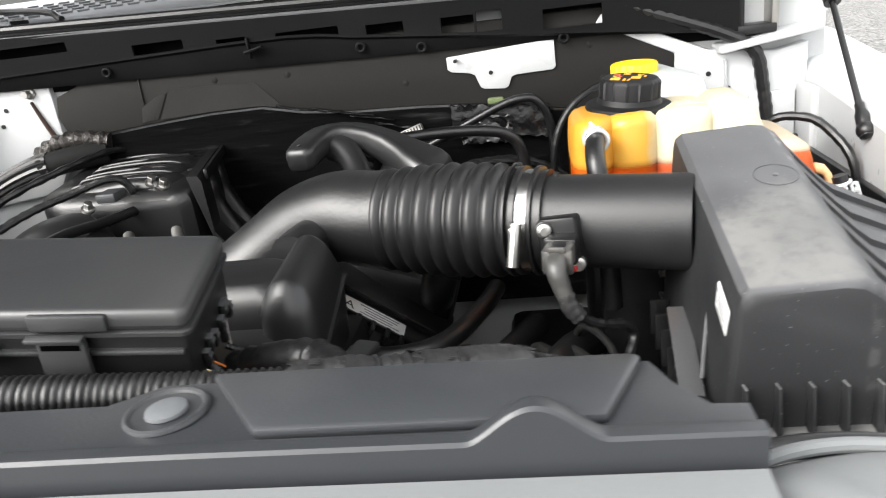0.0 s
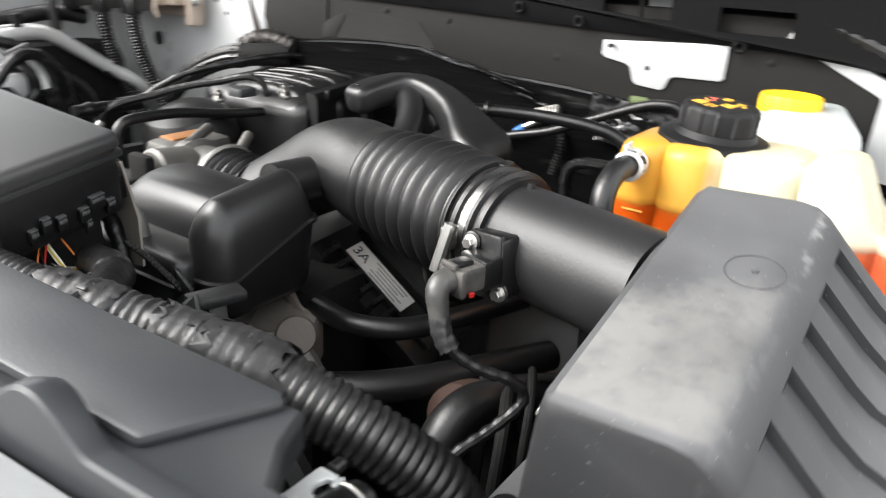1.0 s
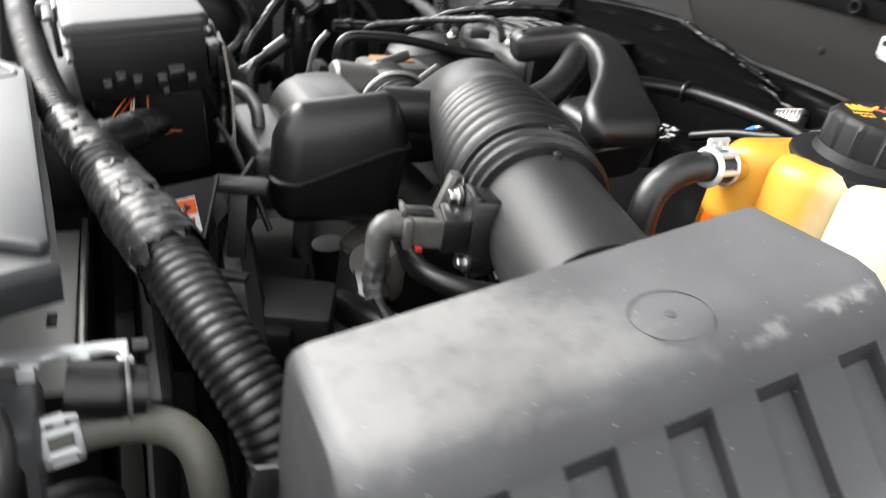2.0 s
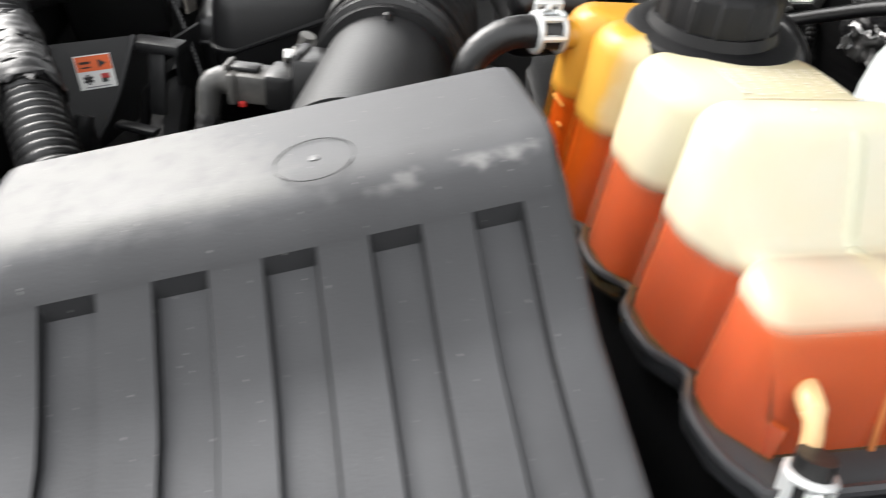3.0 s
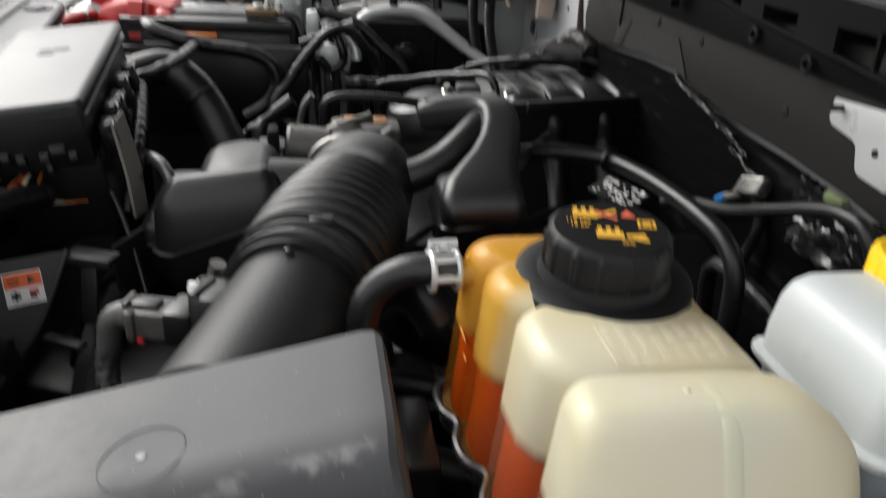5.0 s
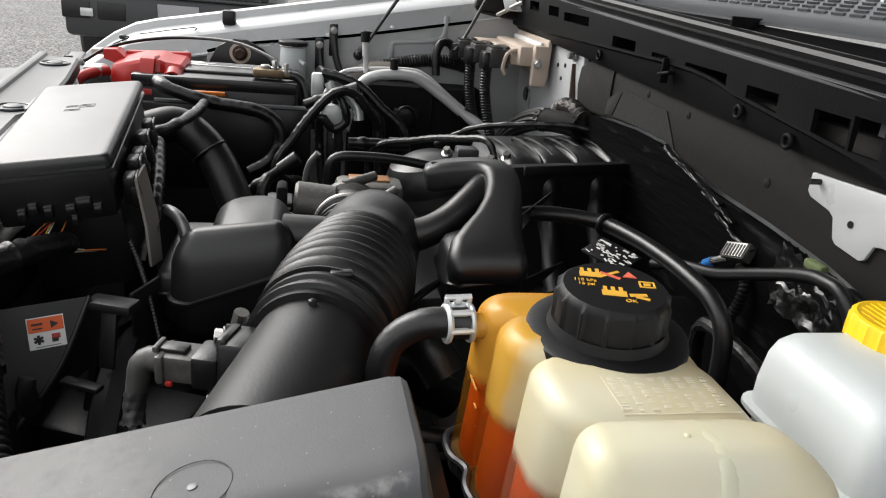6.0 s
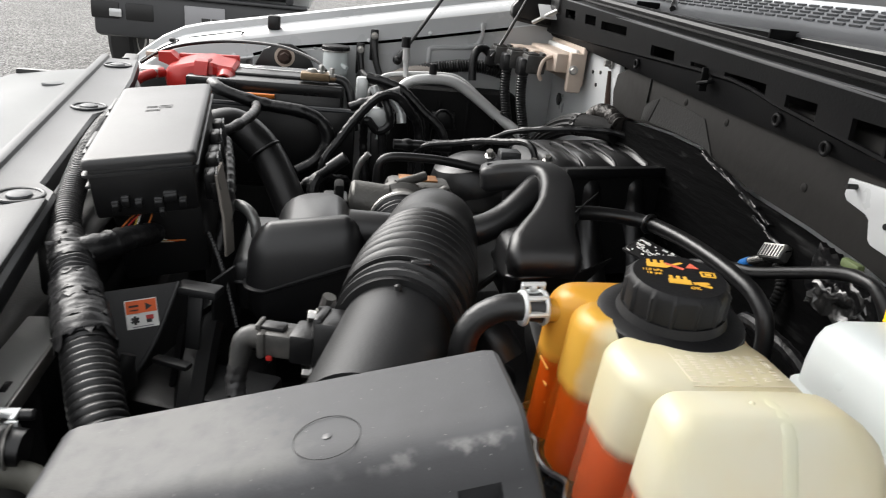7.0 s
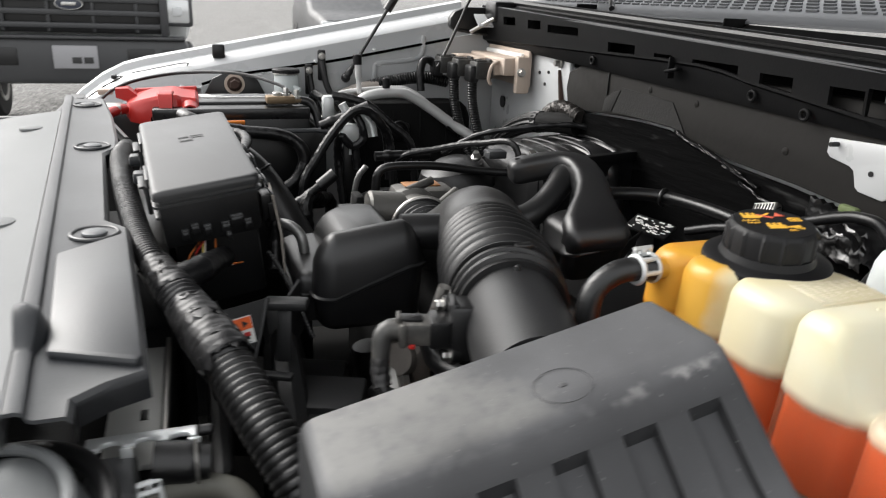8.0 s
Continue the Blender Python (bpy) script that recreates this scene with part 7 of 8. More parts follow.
def blower_housing():
    t = thing("blower_housing", "dull black plastic housing low beside the firewall", "housing")
    out = []
    for z, e in ((0.80, 0.0), (1.15, 0.0), (1.175, 0.008), (1.188, 0.022), (1.192, 0.04)):
        out.append([(x, y, z) for x, y in rrect(-1.00 + e, -0.885 - e * 0.4, 0.40 + e, 0.730 - e, 0.03, 5)])
    part("body", rings(out), M_DULLBLACK, t)
    for k in range(4):
        part("rib", pipe([(-0.884, 0.45 + 0.07 * k, 1.02), (-0.884, 0.45 + 0.07 * k, 1.15), (-0.90, 0.45 + 0.07 * k, 1.178)], 0.004, 8), M_DULLBLACK, t)
    part("resistor_cap", box((-0.882, 0.53, 1.12), (0.014, 0.06, 0.045), 0.006), M_BLACK, t)
    part("bent_line", pipe([(-0.875, 0.50, 1.06), (-0.865, 0.505, 1.12), (-0.865, 0.52, 1.145), (-0.868, 0.545, 1.14), (-0.872, 0.56, 1.10)], 0.0035, 8), M_BLACK, t)
    return t


M_DULLBLACK = material("dull_black", (0.0058, 0.0058, 0.0058), 0.8, scale=160, bump=0.3, specular=0.2)
blower_housing()


def heater_loom():
    t = thing("wiring_loom", "black corrugated loom along the far fender", "wiring loom")
    part("loom", corrugated([(-0.97, 0.44, 1.205), (-0.965, 0.49, 1.225), (-0.96, 0.56, 1.240), (-0.955, 0.62, 1.245), (-0.95, 0.68, 1.235)], 0.016, 0.0065, 0.003, 16), M_RUBBER, t)
    part("pale_hose", pipe([(-0.975, 0.385, 1.175), (-0.97, 0.42, 1.195), (-0.965, 0.46, 1.21), (-0.96, 0.50, 1.215)], 0.022, 16), M_TAGBROWN, t, "dusty pale sleeve")
    part("bonnet_cable", pipe([(-0.93, 0.78, 1.50), (-0.93, 0.727, 1.441), (-0.93, 0.701, 1.387), (-0.93, 0.672, 1.325), (-0.925, 0.655, 1.295), (-0.90, 0.635, 1.275)], 0.004, 8), M_RUBBER, t)
    return t


heater_loom()


def fuse_module():
    t = thing("control_module", "tan plastic control module with three black plugs on the firewall", "control module")
    part("back_plate", box((-0.850, 0.805, 1.288), (0.25, 0.010, 0.085), 0.004), M_TAN, t)
    part("case", box((-0.855, 0.774, 1.292), (0.225, 0.056, 0.042), 0.006), M_TAN, t)
    part("top_edge", box((-0.85, 0.792, 1.317), (0.22, 0.010, 0.012), 0.004), M_LABEL, t, "pale top edge")
    part("end_foot", box((-0.735, 0.790, 1.275), (0.022, 0.034, 0.085), 0.005), M_TAN, t)
    part("stud", hexbolt((-0.722, 0.782, 1.282), 0.007, 0.022, (1, -0.3, 0)), M_DULL, t)
    for k in range(3):
        x, o = -0.935 + 0.068 * k, -0.046 + 0.022 * k
        soc = part("socket", box((x, 0.752 + o / 2, 1.288), (0.062, 0.030 - o, 0.036), 0.004), M_TAN, t)
        part("lever", pipe([(x + 0.032, 0.745 + o, 1.302), (x + 0.036, 0.726 + o, 1.292), (x + 0.035, 0.720 + o, 1.262), (x + 0.035, 0.727 + o, 1.250)], 0.0045, 8), M_TAN, soc, "tan locking lever")
        plug = part("plug", box((x, 0.714 + o, 1.280), (0.050, 0.044, 0.040), 0.004), M_PLUGGREY, t, "black multi-way plug")
        part("plug_cap", box((x, 0.690 + o, 1.272), (0.044, 0.024, 0.040), 0.006), M_BLACK, plug)
        for q in range(3):
            part("grip", box((x - 0.016 + 0.016 * q, 0.708 + o, 1.3015), (0.006, 0.026, 0.005), 0.0015), M_PLUGGREY, plug)
        part("latch", box((x, 0.732 + o, 1.3030), (0.030, 0.008, 0.006), 0.002), M_PLUGGREY, plug)
        if k:
            part("loom", corrugated([(x, 0.692 + o, 1.258), (x + 0.006, 0.694 + o, 1.20), (x + 0.02, 0.708 + o, 1.13), (x + 0.05, 0.73 + o, 1.05)], 0.0125, 0.006, 0.002, 14), M_RUBBER, plug)
    part("loop", pipe([(-0.935, 0.640, 1.278), (-0.935, 0.625, 1.290), (-0.93, 0.608, 1.288), (-0.925, 0.598, 1.262), (-0.92, 0.600, 1.215)], 0.010, 12), M_TAPE, t)
    return t


fuse_module()


def hood_prop_bracket():
    t = thing("body_bracket", "small silver bracket at the corner of the cowl", "bracket")
    part("plate", box((-0.945, 0.775, 1.388), (0.05, 0.05, 0.004), 0.001, Matrix.Rotation(radians(35), 4, "Y")), M_WHITE, t)
    part("rod", pipe([(-0.955, 0.74, 1.360), (-0.91, 0.785, 1.395)], 0.005, 10), M_STEEL, t)
    part("hinge_block", box((-0.935, 0.81, 1.412), (0.07, 0.06, 0.05), 0.01), M_BLACK, t)
    return t


hood_prop_bracket()


# ---- engine ----
def engine():
    t = thing("engine", "black engine with a ribbed plastic intake manifold", "engine")
    part("block", box((-0.25, 0.56, 0.84), (0.55, 0.46, 0.36), 0.02), M_BLACK, t)
    part("valve_cover", box((0.06, 0.68, 1.01), (0.20, 0.34, 0.09), 0.02, Matrix.Rotation(radians(18), 4, "Y")), M_BLACK, t)
    part("valve_cover", box((-0.58, 0.58, 1.01), (0.18, 0.40, 0.09), 0.02, Matrix.Rotation(radians(-18), 4, "Y")), M_BLACK, t)
    # manifold body
    out = []
    for y, e in ((0.590, 0.03), (0.600, 0.012), (0.62, 0.0), (0.875, 0.0), (0.885, 0.02)):
        out.append([(x - 0.27 * (y - 0.62), y, z) for x, z in rrect(-0.49 + e, -0.225 - e, 1.02, 1.176 - e * 0.6, 0.02, 4)])
    man = part("manifold", rings(out), M_BLACK, t)
    part("manifold_edge", box((-0.245, 0.752, 1.184), (0.006, 0.27, 0.016), 0.002, Matrix.Rotation(radians(15), 4, "Z")), M_BLACK, man)
    for k in range(8):
        y = 0.625 + 0.034 * k + (0.008 if k % 2 else 0)
        x = -0.27 * (y - 0.62)
        part("rib", pipe([(-0.44 + x, y, 1.168), (-0.43 + x, y, 1.181), (-0.37 + x, y + 0.004, 1.186), (-0.29 + x, y + 0.006, 1.184), (-0.265 + x, y + 0.006, 1.17)], 0.0026, 8), M_BLACK, man)
    side = rings([[(x - 0.27 * (y - 0.62), y, z) for x, z in ((-0.236, 1.188), (-0.219, 1.188), (-0.214, 1.180), (-0.212, 1.10), (-0.160, 1.03), (-0.20, 1.02))] for y in (0.598, 0.885)])
    part("side_plate", side, M_BLACK, man, angle=30)
    for k in range(3):
        y = 0.668 + 0.085 * k
        x = -0.240 - 0.27 * (y - 0.62)
        part("runner", pipe([(x, y, 1.166), (x + 0.012, y + 0.004, 1.155), (x + 0.016, y + 0.008, 1.12), (x + 0.045, y + 0.012, 1.06), (x + 0.10, y + 0.012, 1.01)], 0.021, 18), M_BLACK, man)
    for k in range(4):
        y = 0.640 + 0.062 * k
        x = -0.27 * (y - 0.62)
        hump = []
        for u, h in ((-0.034, 0.0), (-0.031, 0.010), (-0.024, 0.015), (0.0, 0.017), (0.024, 0.015), (0.031, 0.010), (0.034, 0.0)):
            hump.append([(x - 0.42, y + u * 0.8, 1.165), (x - 0.40, y + u * 0.8, 1.168 + h * 0.8), (x - 0.33, y + u * 0.8, 1.172 + h), (x - 0.27, y + u * 0.8, 1.172 + h * 0.8), (x - 0.245, y + u * 0.8, 1.165)])
        part("runner_top", rings(hump), M_RESON, man, angle=40)
    for p in ((-0.277, 0.702, 1.164), (-0.262, 0.585, 1.180), (-0.355, 0.534, 1.168), (-0.300, 0.62, 1.178)):
        part("bolt", hexbolt(p, 0.0065, 0.014, (0.5, -0.3, 1)), M_STEEL, t, "bright bolt")
    part("manifold_dome", lathe([(0.075, 0), (0.074, 0.02), (0.06, 0.045), (0.03, 0.058), (0.001, 0.06)], (-0.40, 0.515, 1.10), (0, -0.25, 1), 32), M_BLACK, man)
    part("map_sensor", box((-0.33, 0.560, 1.180), (0.03, 0.035, 0.014), 0.003), M_COVER, t)
    part("loom", pipe([(-0.62, 0.56, 1.12), (-0.56, 0.62, 1.17), (-0.50, 0.70, 1.195), (-0.46, 0.78, 1.205), (-0.44, 0.82, 1.20)], lambda s, g: 0.006 + 0.0008 * math.sin(g * 160), 10), M_TAPE, t)
    # throttle body
    part("throttle_body", lathe([(0.036, 0), (0.044, 0.004), (0.044, 0.014), (0.038, 0.018), (0.038, 0.055), (0.045, 0.060), (0.045, 0.075)], (-0.135, 0.366, 1.115), (-1, 0.05, 0), 32), M_ALUCAST, t, "grey cast throttle body")
    part("throttle_motor", lathe([(0.001, -0.004), (0.026, -0.003), (0.029, 0.0), (0.029, 0.050), (0.025, 0.054)], (-0.185, 0.345, 1.128), (0, -1, 0.1), 28), M_ALUCAST, t, "grey motor housing")
    part("motor_cap", box((-0.178, 0.276, 1.128), (0.036, 0.014, 0.066), 0.005), M_DULLBLACK, t)
    part("motor_plug", box((-0.205, 0.272, 1.112), (0.050, 0.036, 0.040), 0.004), M_BLACK, t)
    for k in range(4):
        part("plug_fin", box((-0.178, 0.272, 1.098 + 0.009 * k), (0.006, 0.032, 0.003), 0.0008), M_DULL, t)
    part("red_lock", box((-0.214, 0.318, 1.124), (0.010, 0.008, 0.024), 0.002), M_RED, t, "small red lock tab")
    part("seat_ring", torus((-0.137, 0.366, 1.115), 0.046, 0.0035, (1, -0.05, 0), 36, 8), M_DULL, t)
    part("gasket", box((-0.262, 0.400, 1.1485), (0.03, 0.06, 0.003), 0.001), M_COPPER, t, "coppery gasket edge")
    part("adapter", box((-0.255, 0.40, 1.12), (0.06, 0.10, 0.055), 0.01), M_ALUCAST, t)
    for p, q in (((-0.20, 0.36, 1.155), (-0.22, 0.405, 1.165)), ((-0.155, 0.40, 1.145), (-0.17, 0.43, 1.16))):
        part("fitting", pipe([p, q], 0.007, 12), M_ALUCAST, t)
    part("front_case", box((-0.16, 0.35, 0.92), (0.46, 0.10, 0.26), 0.02), M_DULLBLACK, t)
    part("bracket", box((0.035, 0.300, 0.995), (0.075, 0.055, 0.065), 0.010, Matrix.Rotation(radians(24), 4, "Z") @ Matrix.Rotation(radians(24), 4, "X")), M_CAST, t, "dusty cast bracket")
    part("bracket", lathe([(0.001, 0.0), (0.020, 0.0), (0.022, 0.004), (0.022, 0.05)], (0.075, 0.270, 1.015), (-0.6, 0.5, -0.4), 22), M_CAST, t, "dusty cast boss")
    part("bracket", box((-0.030, 0.285, 1.035), (0.030, 0.020, 0.050), 0.006, Matrix.Rotation(radians(-20), 4, "Y")), M_CAST, t)
    part("pulley", lathe([(0.02, 0), (0.06, 0.002), (0.062, 0.01), (0.056, 0.014), (0.062, 0.018), (0.06, 0.028), (0.02, 0.03)], (0.05, 0.285, 0.95), (0, -1, 0), 32), M_DULL, t)
    part("brown_casting", lathe([(0.034, 0), (0.034, 0.04), (0.022, 0.055), (0.001, 0.057)], (0.24, 0.36, 0.95), (0.2, -1, 0.3), 24), M_RUST, t, "rusty casting")
    part("mount_arm", box((0.30, 0.31, 0.93), (0.030, 0.030, 0.18), 0.006, Matrix.Rotation(radians(14), 4, "X")), M_DULLBLACK, t)
    for x, y, z, r in ((0.335, 0.235, 1.00, 0.006), (0.350, 0.250, 1.02, 0.004), (0.300, 0.26, 0.99, 0.008)):
        part("pit_line", pipe([(x, y, z - 0.10), (x + 0.004, y + 0.005, z), (x - 0.006, y + 0.03, z + 0.03), (x - 0.03, y + 0.08, z + 0.02), (x - 0.04, y + 0.12, z - 0.06)], r, 10), M_DULLBLACK, t)
    return t


M_ALUCAST = material("cast_aluminium", (0.13, 0.127, 0.12), 0.5, metal=0.7, scale=220, bump=0.4, blotch=0.3)
M_CAST = material("dusty_casting", (0.15, 0.135, 0.12), 0.7, scale=180, bump=0.4, blotch=0.5)
M_COPPER = material("copper_gasket", (0.36, 0.17, 0.07), 0.45, metal=0.6, bump=0.2)
engine()


def coil_cover():
    t = thing("coil_cover", "black ribbed cover with a white printed label on the engine's front", "cover")
    a, b = Vector((0.024, 0.420, 1.056)), Vector((0.100, 0.427, 0.999))
    u = (b - a).normalized()
    w = Vector((-0.01, 1.0, 0.06))
    w = (w - u * w.dot(u)).normalized()
    n = u.cross(w).normalized()
    m = Matrix(((u.x, w.x, n.x, 0), (u.y, w.y, n.y, 0), (u.z, w.z, n.z, 0), (0, 0, 0, 1)))
    mid = (a + b) / 2

    def lay(x, y, sx, sy, sz, h, bev=0.0):
        return moved(box((0, 0, 0), (sx, sy, sz), bev), Matrix.Translation(mid + u * x + w * y + n * h) @ m)
    part("cover", lay(0.02, 0.03, 0.20, 0.16, 0.03, -0.016, 0.006), M_BLACK, t)
    for k in range(7):
        part("rib", lay(-0.055 + 0.020 * k, -0.040, 0.006, 0.022, 0.02, 0.004, 0.001), M_BLACK, t)
    part("rail", lay(0.02, 0.026, 0.17, 0.005, 0.012, 0.002, 0.001), M_BLACK, t)
    part("rail", lay(0.02, -0.024, 0.17, 0.005, 0.012, 0.002, 0.001), M_BLACK, t)
    lab = part("label", lay(0, 0, 0.100, 0.032, 0.001, 0.0004), M_LABEL, t, "white printed label strip")
    for k in range(5):
        part("print_bar", lay(0.012 + 0.002 * (k % 2), 0.011 - 0.0055 * k, 0.056 - 0.008 * (k % 3), 0.0018, 0.0005, 0.0010), M_GREYINK, lab)
    lettering("3A", 0.021, Matrix.Translation(mid - u * 0.035 + n * 0.0010) @ m, M_DARKINK, lab)
    # cast bracket in the pit before it
    part("pale_strip", lay(-0.035, -0.115, 0.075, 0.018, 0.012, -0.004, 0.002), M_TAGBROWN, t, "dusty pale metal strip")
    return t


coil_cover()


M_FOILDARK = material("dark_foil", (0.045, 0.041, 0.038), 0.35, metal=0.5, scale=80, bump=1.0, dist=0.006)


M_DULLSTEEL = material("dull_steel", (0.26, 0.26, 0.255), 0.45, metal=0.8, scale=150, bump=0.2)


def hose(name, pts, r, mat, label, category="hose", seg=16, extra=None):
    t = thing(name, label, category)
    part("tube", pipe(pts, r, seg), mat, t)
    if extra:
        extra(t)
    return t


def hose_band(c, R, axis, mat=None):
    return lambda t: part("band", torus(c, R, 0.0025, axis, 28, 8), mat or M_DULL, t)


hose("radiator_hose", [(-0.42, 0.05, 1.165), (-0.45, 0.095, 1.172), (-0.44, 0.135, 1.150), (-0.42, 0.165, 1.115), (-0.38, 0.195, 1.065), (-0.33, 0.225, 1.00), (-0.30, 0.245, 0.92)], 0.029, M_RUBBER,
     "thick black rubber radiator hose", extra=hose_band((-0.43, 0.150, 1.133), 0.030, (0.25, 0.5, -0.6), M_BLACK))
hose("breather_hose", [(-0.33, 0.341, 1.09), (-0.33, 0.341, 1.132), (-0.33, 0.345, 1.153), (-0.33, 0.362, 1.163), (-0.33, 0.41, 1.164), (-0.33, 0.455, 1.161), (-0.33, 0.53, 1.150), (-0.32, 0.60, 1.145)], 0.0075, M_RUBBER, "thin black breather hose over the throttle body")
hose("vacuum_hose", [(0.085, 0.505, 1.200), (0.050, 0.545, 1.205), (0.046, 0.590, 1.205), (0.064, 0.630, 1.204), (0.108, 0.650, 1.204), (0.160, 0.661, 1.203), (0.208, 0.669, 1.199), (0.241, 0.675, 1.190), (0.262, 0.678, 1.166), (0.272, 0.678, 1.10)], 0.0086, M_BLACK,
     "black rubber hose curving behind the coolant tank", extra=hose_band((0.070, 0.6335, 1.2040), 0.0102, (1, 0.45, -0.02), M_BLACK))
hose("heater_hose", [(-0.02, 0.752, 1.120), (0.037, 0.760, 1.143), (0.105, 0.760, 1.162), (0.170, 0.760, 1.190), (0.233, 0.760, 1.217), (0.265, 0.760, 1.225), (0.290, 0.762, 1.220), (0.310, 0.768, 1.18), (0.315, 0.775, 1.08)], 0.0068, M_BLACK, "black rubber hose along the firewall")
hose("cooler_hose", [(-0.02, 0.33, 1.03), (0.058, 0.315, 1.03), (0.124, 0.308, 1.03), (0.172, 0.339, 1.03), (0.207, 0.42, 1.03), (0.22, 0.50, 1.02)], 0.012, M_RUBBER, "black rubber hose low before the engine")
hose("lower_hose", [(0.08, 0.245, 0.97), (0.144, 0.267, 0.98), (0.19, 0.317, 0.98), (0.235, 0.389, 0.98), (0.27, 0.48, 0.97)], 0.018, M_RUBBER, "thick black lower hose before the engine")
hose("crankcase_hose", [(0.215, 0.44, 1.10), (0.200, 0.425, 1.118), (0.180, 0.412, 1.112), (0.165, 0.405, 1.09), (0.155, 0.42, 1.06), (0.145, 0.46, 1.03)], 0.022, M_BLACK, "black rubber hose under the intake bellows", extra=hose_band((0.165, 0.405, 1.09), 0.0228, (0.5, 0.3, 0.8), M_DULLBLACK))
hose("pit_hose", [(0.30, 0.18, 0.93), (0.285, 0.22, 0.985), (0.29, 0.26, 1.02), (0.31, 0.33, 1.01), (0.34, 0.40, 0.99)], 0.020, M_RUBBER, "thick black hose beside the filter box")
hose("steel_line", [(-0.35, 0.30, 1.02), (-0.345, 0.302, 1.08), (-0.34, 0.31, 1.14), (-0.335, 0.325, 1.165)], 0.005, M_DULLSTEEL, "bent grey steel line", "pipe")
hose("overflow_pipe", [(-0.07, 0.135, 1.155), (-0.05, 0.155, 1.160), (-0.035, 0.170, 1.150), (-0.03, 0.175, 1.12), (-0.03, 0.175, 1.06)], 0.007, M_DULLSTEEL, "bent grey metal pipe beside the fuse box", "pipe")
hose("wrapped_cable", [(-0.66, 0.03, 1.205), (-0.63, 0.048, 1.200), (-0.62, 0.09, 1.188), (-0.62, 0.135, 1.178), (-0.615, 0.215, 1.168), (-0.61, 0.252, 1.145), (-0.605, 0.258, 1.11), (-0.60, 0.235, 1.075), (-0.59, 0.20, 1.055)],
     lambda s, g: 0.0125 + 0.0009 * math.sin(g * 900), M_TAPE, "thick battery cable wrapped in black sleeve", "cable")
hose("wrapped_cable", [(-0.24, 0.090, 1.200), (-0.30, 0.118, 1.204), (-0.38, 0.132, 1.204), (-0.47, 0.132, 1.198), (-0.55, 0.125, 1.188), (-0.60, 0.120, 1.180)],
     lambda s, g: 0.0078 + 0.0009 * math.sin(g * 900), M_TAPE, "battery cable wrapped in black sleeve", "cable")


def insulated_duct():
    """A pleated sleeve running into a plain collar."""
    t = thing("insulated_duct", "black pleated sleeve leading through the firewall", "duct")
    seg = 28
    b = pipe([(-0.740, 0.715, 1.090), (-0.690, 0.730, 1.142), (-0.640, 0.745, 1.172), (-0.590, 0.757, 1.190), (-0.560, 0.764, 1.195)], lambda s, g: 0.014 + 0.008 * s, seg, 0.006, False)
    b.verts.ensure_lookup_table()
    n = len(b.verts) // seg
    for i in range(n):
        mid = sum((b.verts[i * seg + k].co for k in range(seg)), Vector()) / seg
        for k in range(0, seg, 2):
            v = b.verts[i * seg + k]
            v.co += (v.co - mid).normalized() * 0.0022
    part("sleeve", b, M_RUBBER, t, angle=25)
    part("collar", pipe([(-0.575, 0.760, 1.192), (-0.540, 0.770, 1.198), (-0.500, 0.785, 1.202), (-0.470, 0.800, 1.203)], lambda s, g: 0.0215 + (0.0015 if s < 0.08 else 0.0), 28, 0.004), M_DULLBLACK, t, "plain dull collar")
    return t


insulated_duct()
hose("firewall_wrap", [(-0.60, 0.797, 1.205), (-0.56, 0.797, 1.224), (-0.51, 0.797, 1.228), (-0.46, 0.80, 1.220)], lambda s, g: 0.015 + 0.003 * math.sin(g * 300), M_FOILDARK, "crumpled grey wrap at the firewall", "wrap")


M_FILM = material("glossy_black_film", (0.004, 0.004, 0.0044), 0.22, scale=60, bump=0.4, dist=0.003, specular=0.35)


def crumpled(x0, x1, top, drop, lean, seed, rough=0.0032, jag=0.003):
    """A sheet hung from the line top(x), leaning forward, with random creases."""
    rnd = random.Random(seed)
    n = max(6, int((x1 - x0) / 0.007))
    out = []
    for i in range(n):
        x = x0 + (x1 - x0) * i / (n - 1)
        zt = top(x) + rnd.uniform(-jag, jag)
        line = [(0.798 - lean * k / 8 + rnd.uniform(-rough, rough), zt - drop * k / 8) for k in range(9)]
        out.append([(x + rnd.uniform(-0.002, 0.002), y, z) for y, z in line] + [(x, y + 0.007, z) for y, z in reversed(line)])
    return rings(out)


def crinkled_wrap():
    t = thing("crinkled_wrap", "glossy black crinkled foil wrap at the firewall's foot", "wrap")
    for k, (x0, x1, z, w) in enumerate(((-0.145, -0.06, 1.250, 0.0030), (-0.09, 0.02, 1.240, 0.0024), (-0.02, 0.055, 1.222, 0.0024), (0.02, 0.10, 1.205, 0.0030))):
        part("fold", crumpled(x0, x1, lambda x, z=z, x0=x0: z - 0.20 * (x - x0) + 0.0008 * math.sin(70 * x), w, 0.003, 20 + k, 0.0007, 0.0007), M_FILM, t, angle=25)
    part("fold", crumpled(0.150, 0.310, lambda x: 1.218 - 0.08 * (x - 0.15), 0.050, 0.006, 6, 0.0011), M_FILM, t, angle=25)
    # a piece of the black film; grey metal colour stands for its sky reflection
    part("foil", crumpled(0.165, 0.250, lambda x: 1.203 - 0.05 * (x - 0.14), 0.046, 0.010, 8, 0.0026), M_FILMGLINT, t, "glossy black film made metallic for the sky's glint", angle=25)
    return t


M_FILMGLINT = material("film_sky_glint", (0.07, 0.07, 0.07), 0.26, metal=1.0, scale=60, bump=0.3, dist=0.004)
crinkled_wrap()


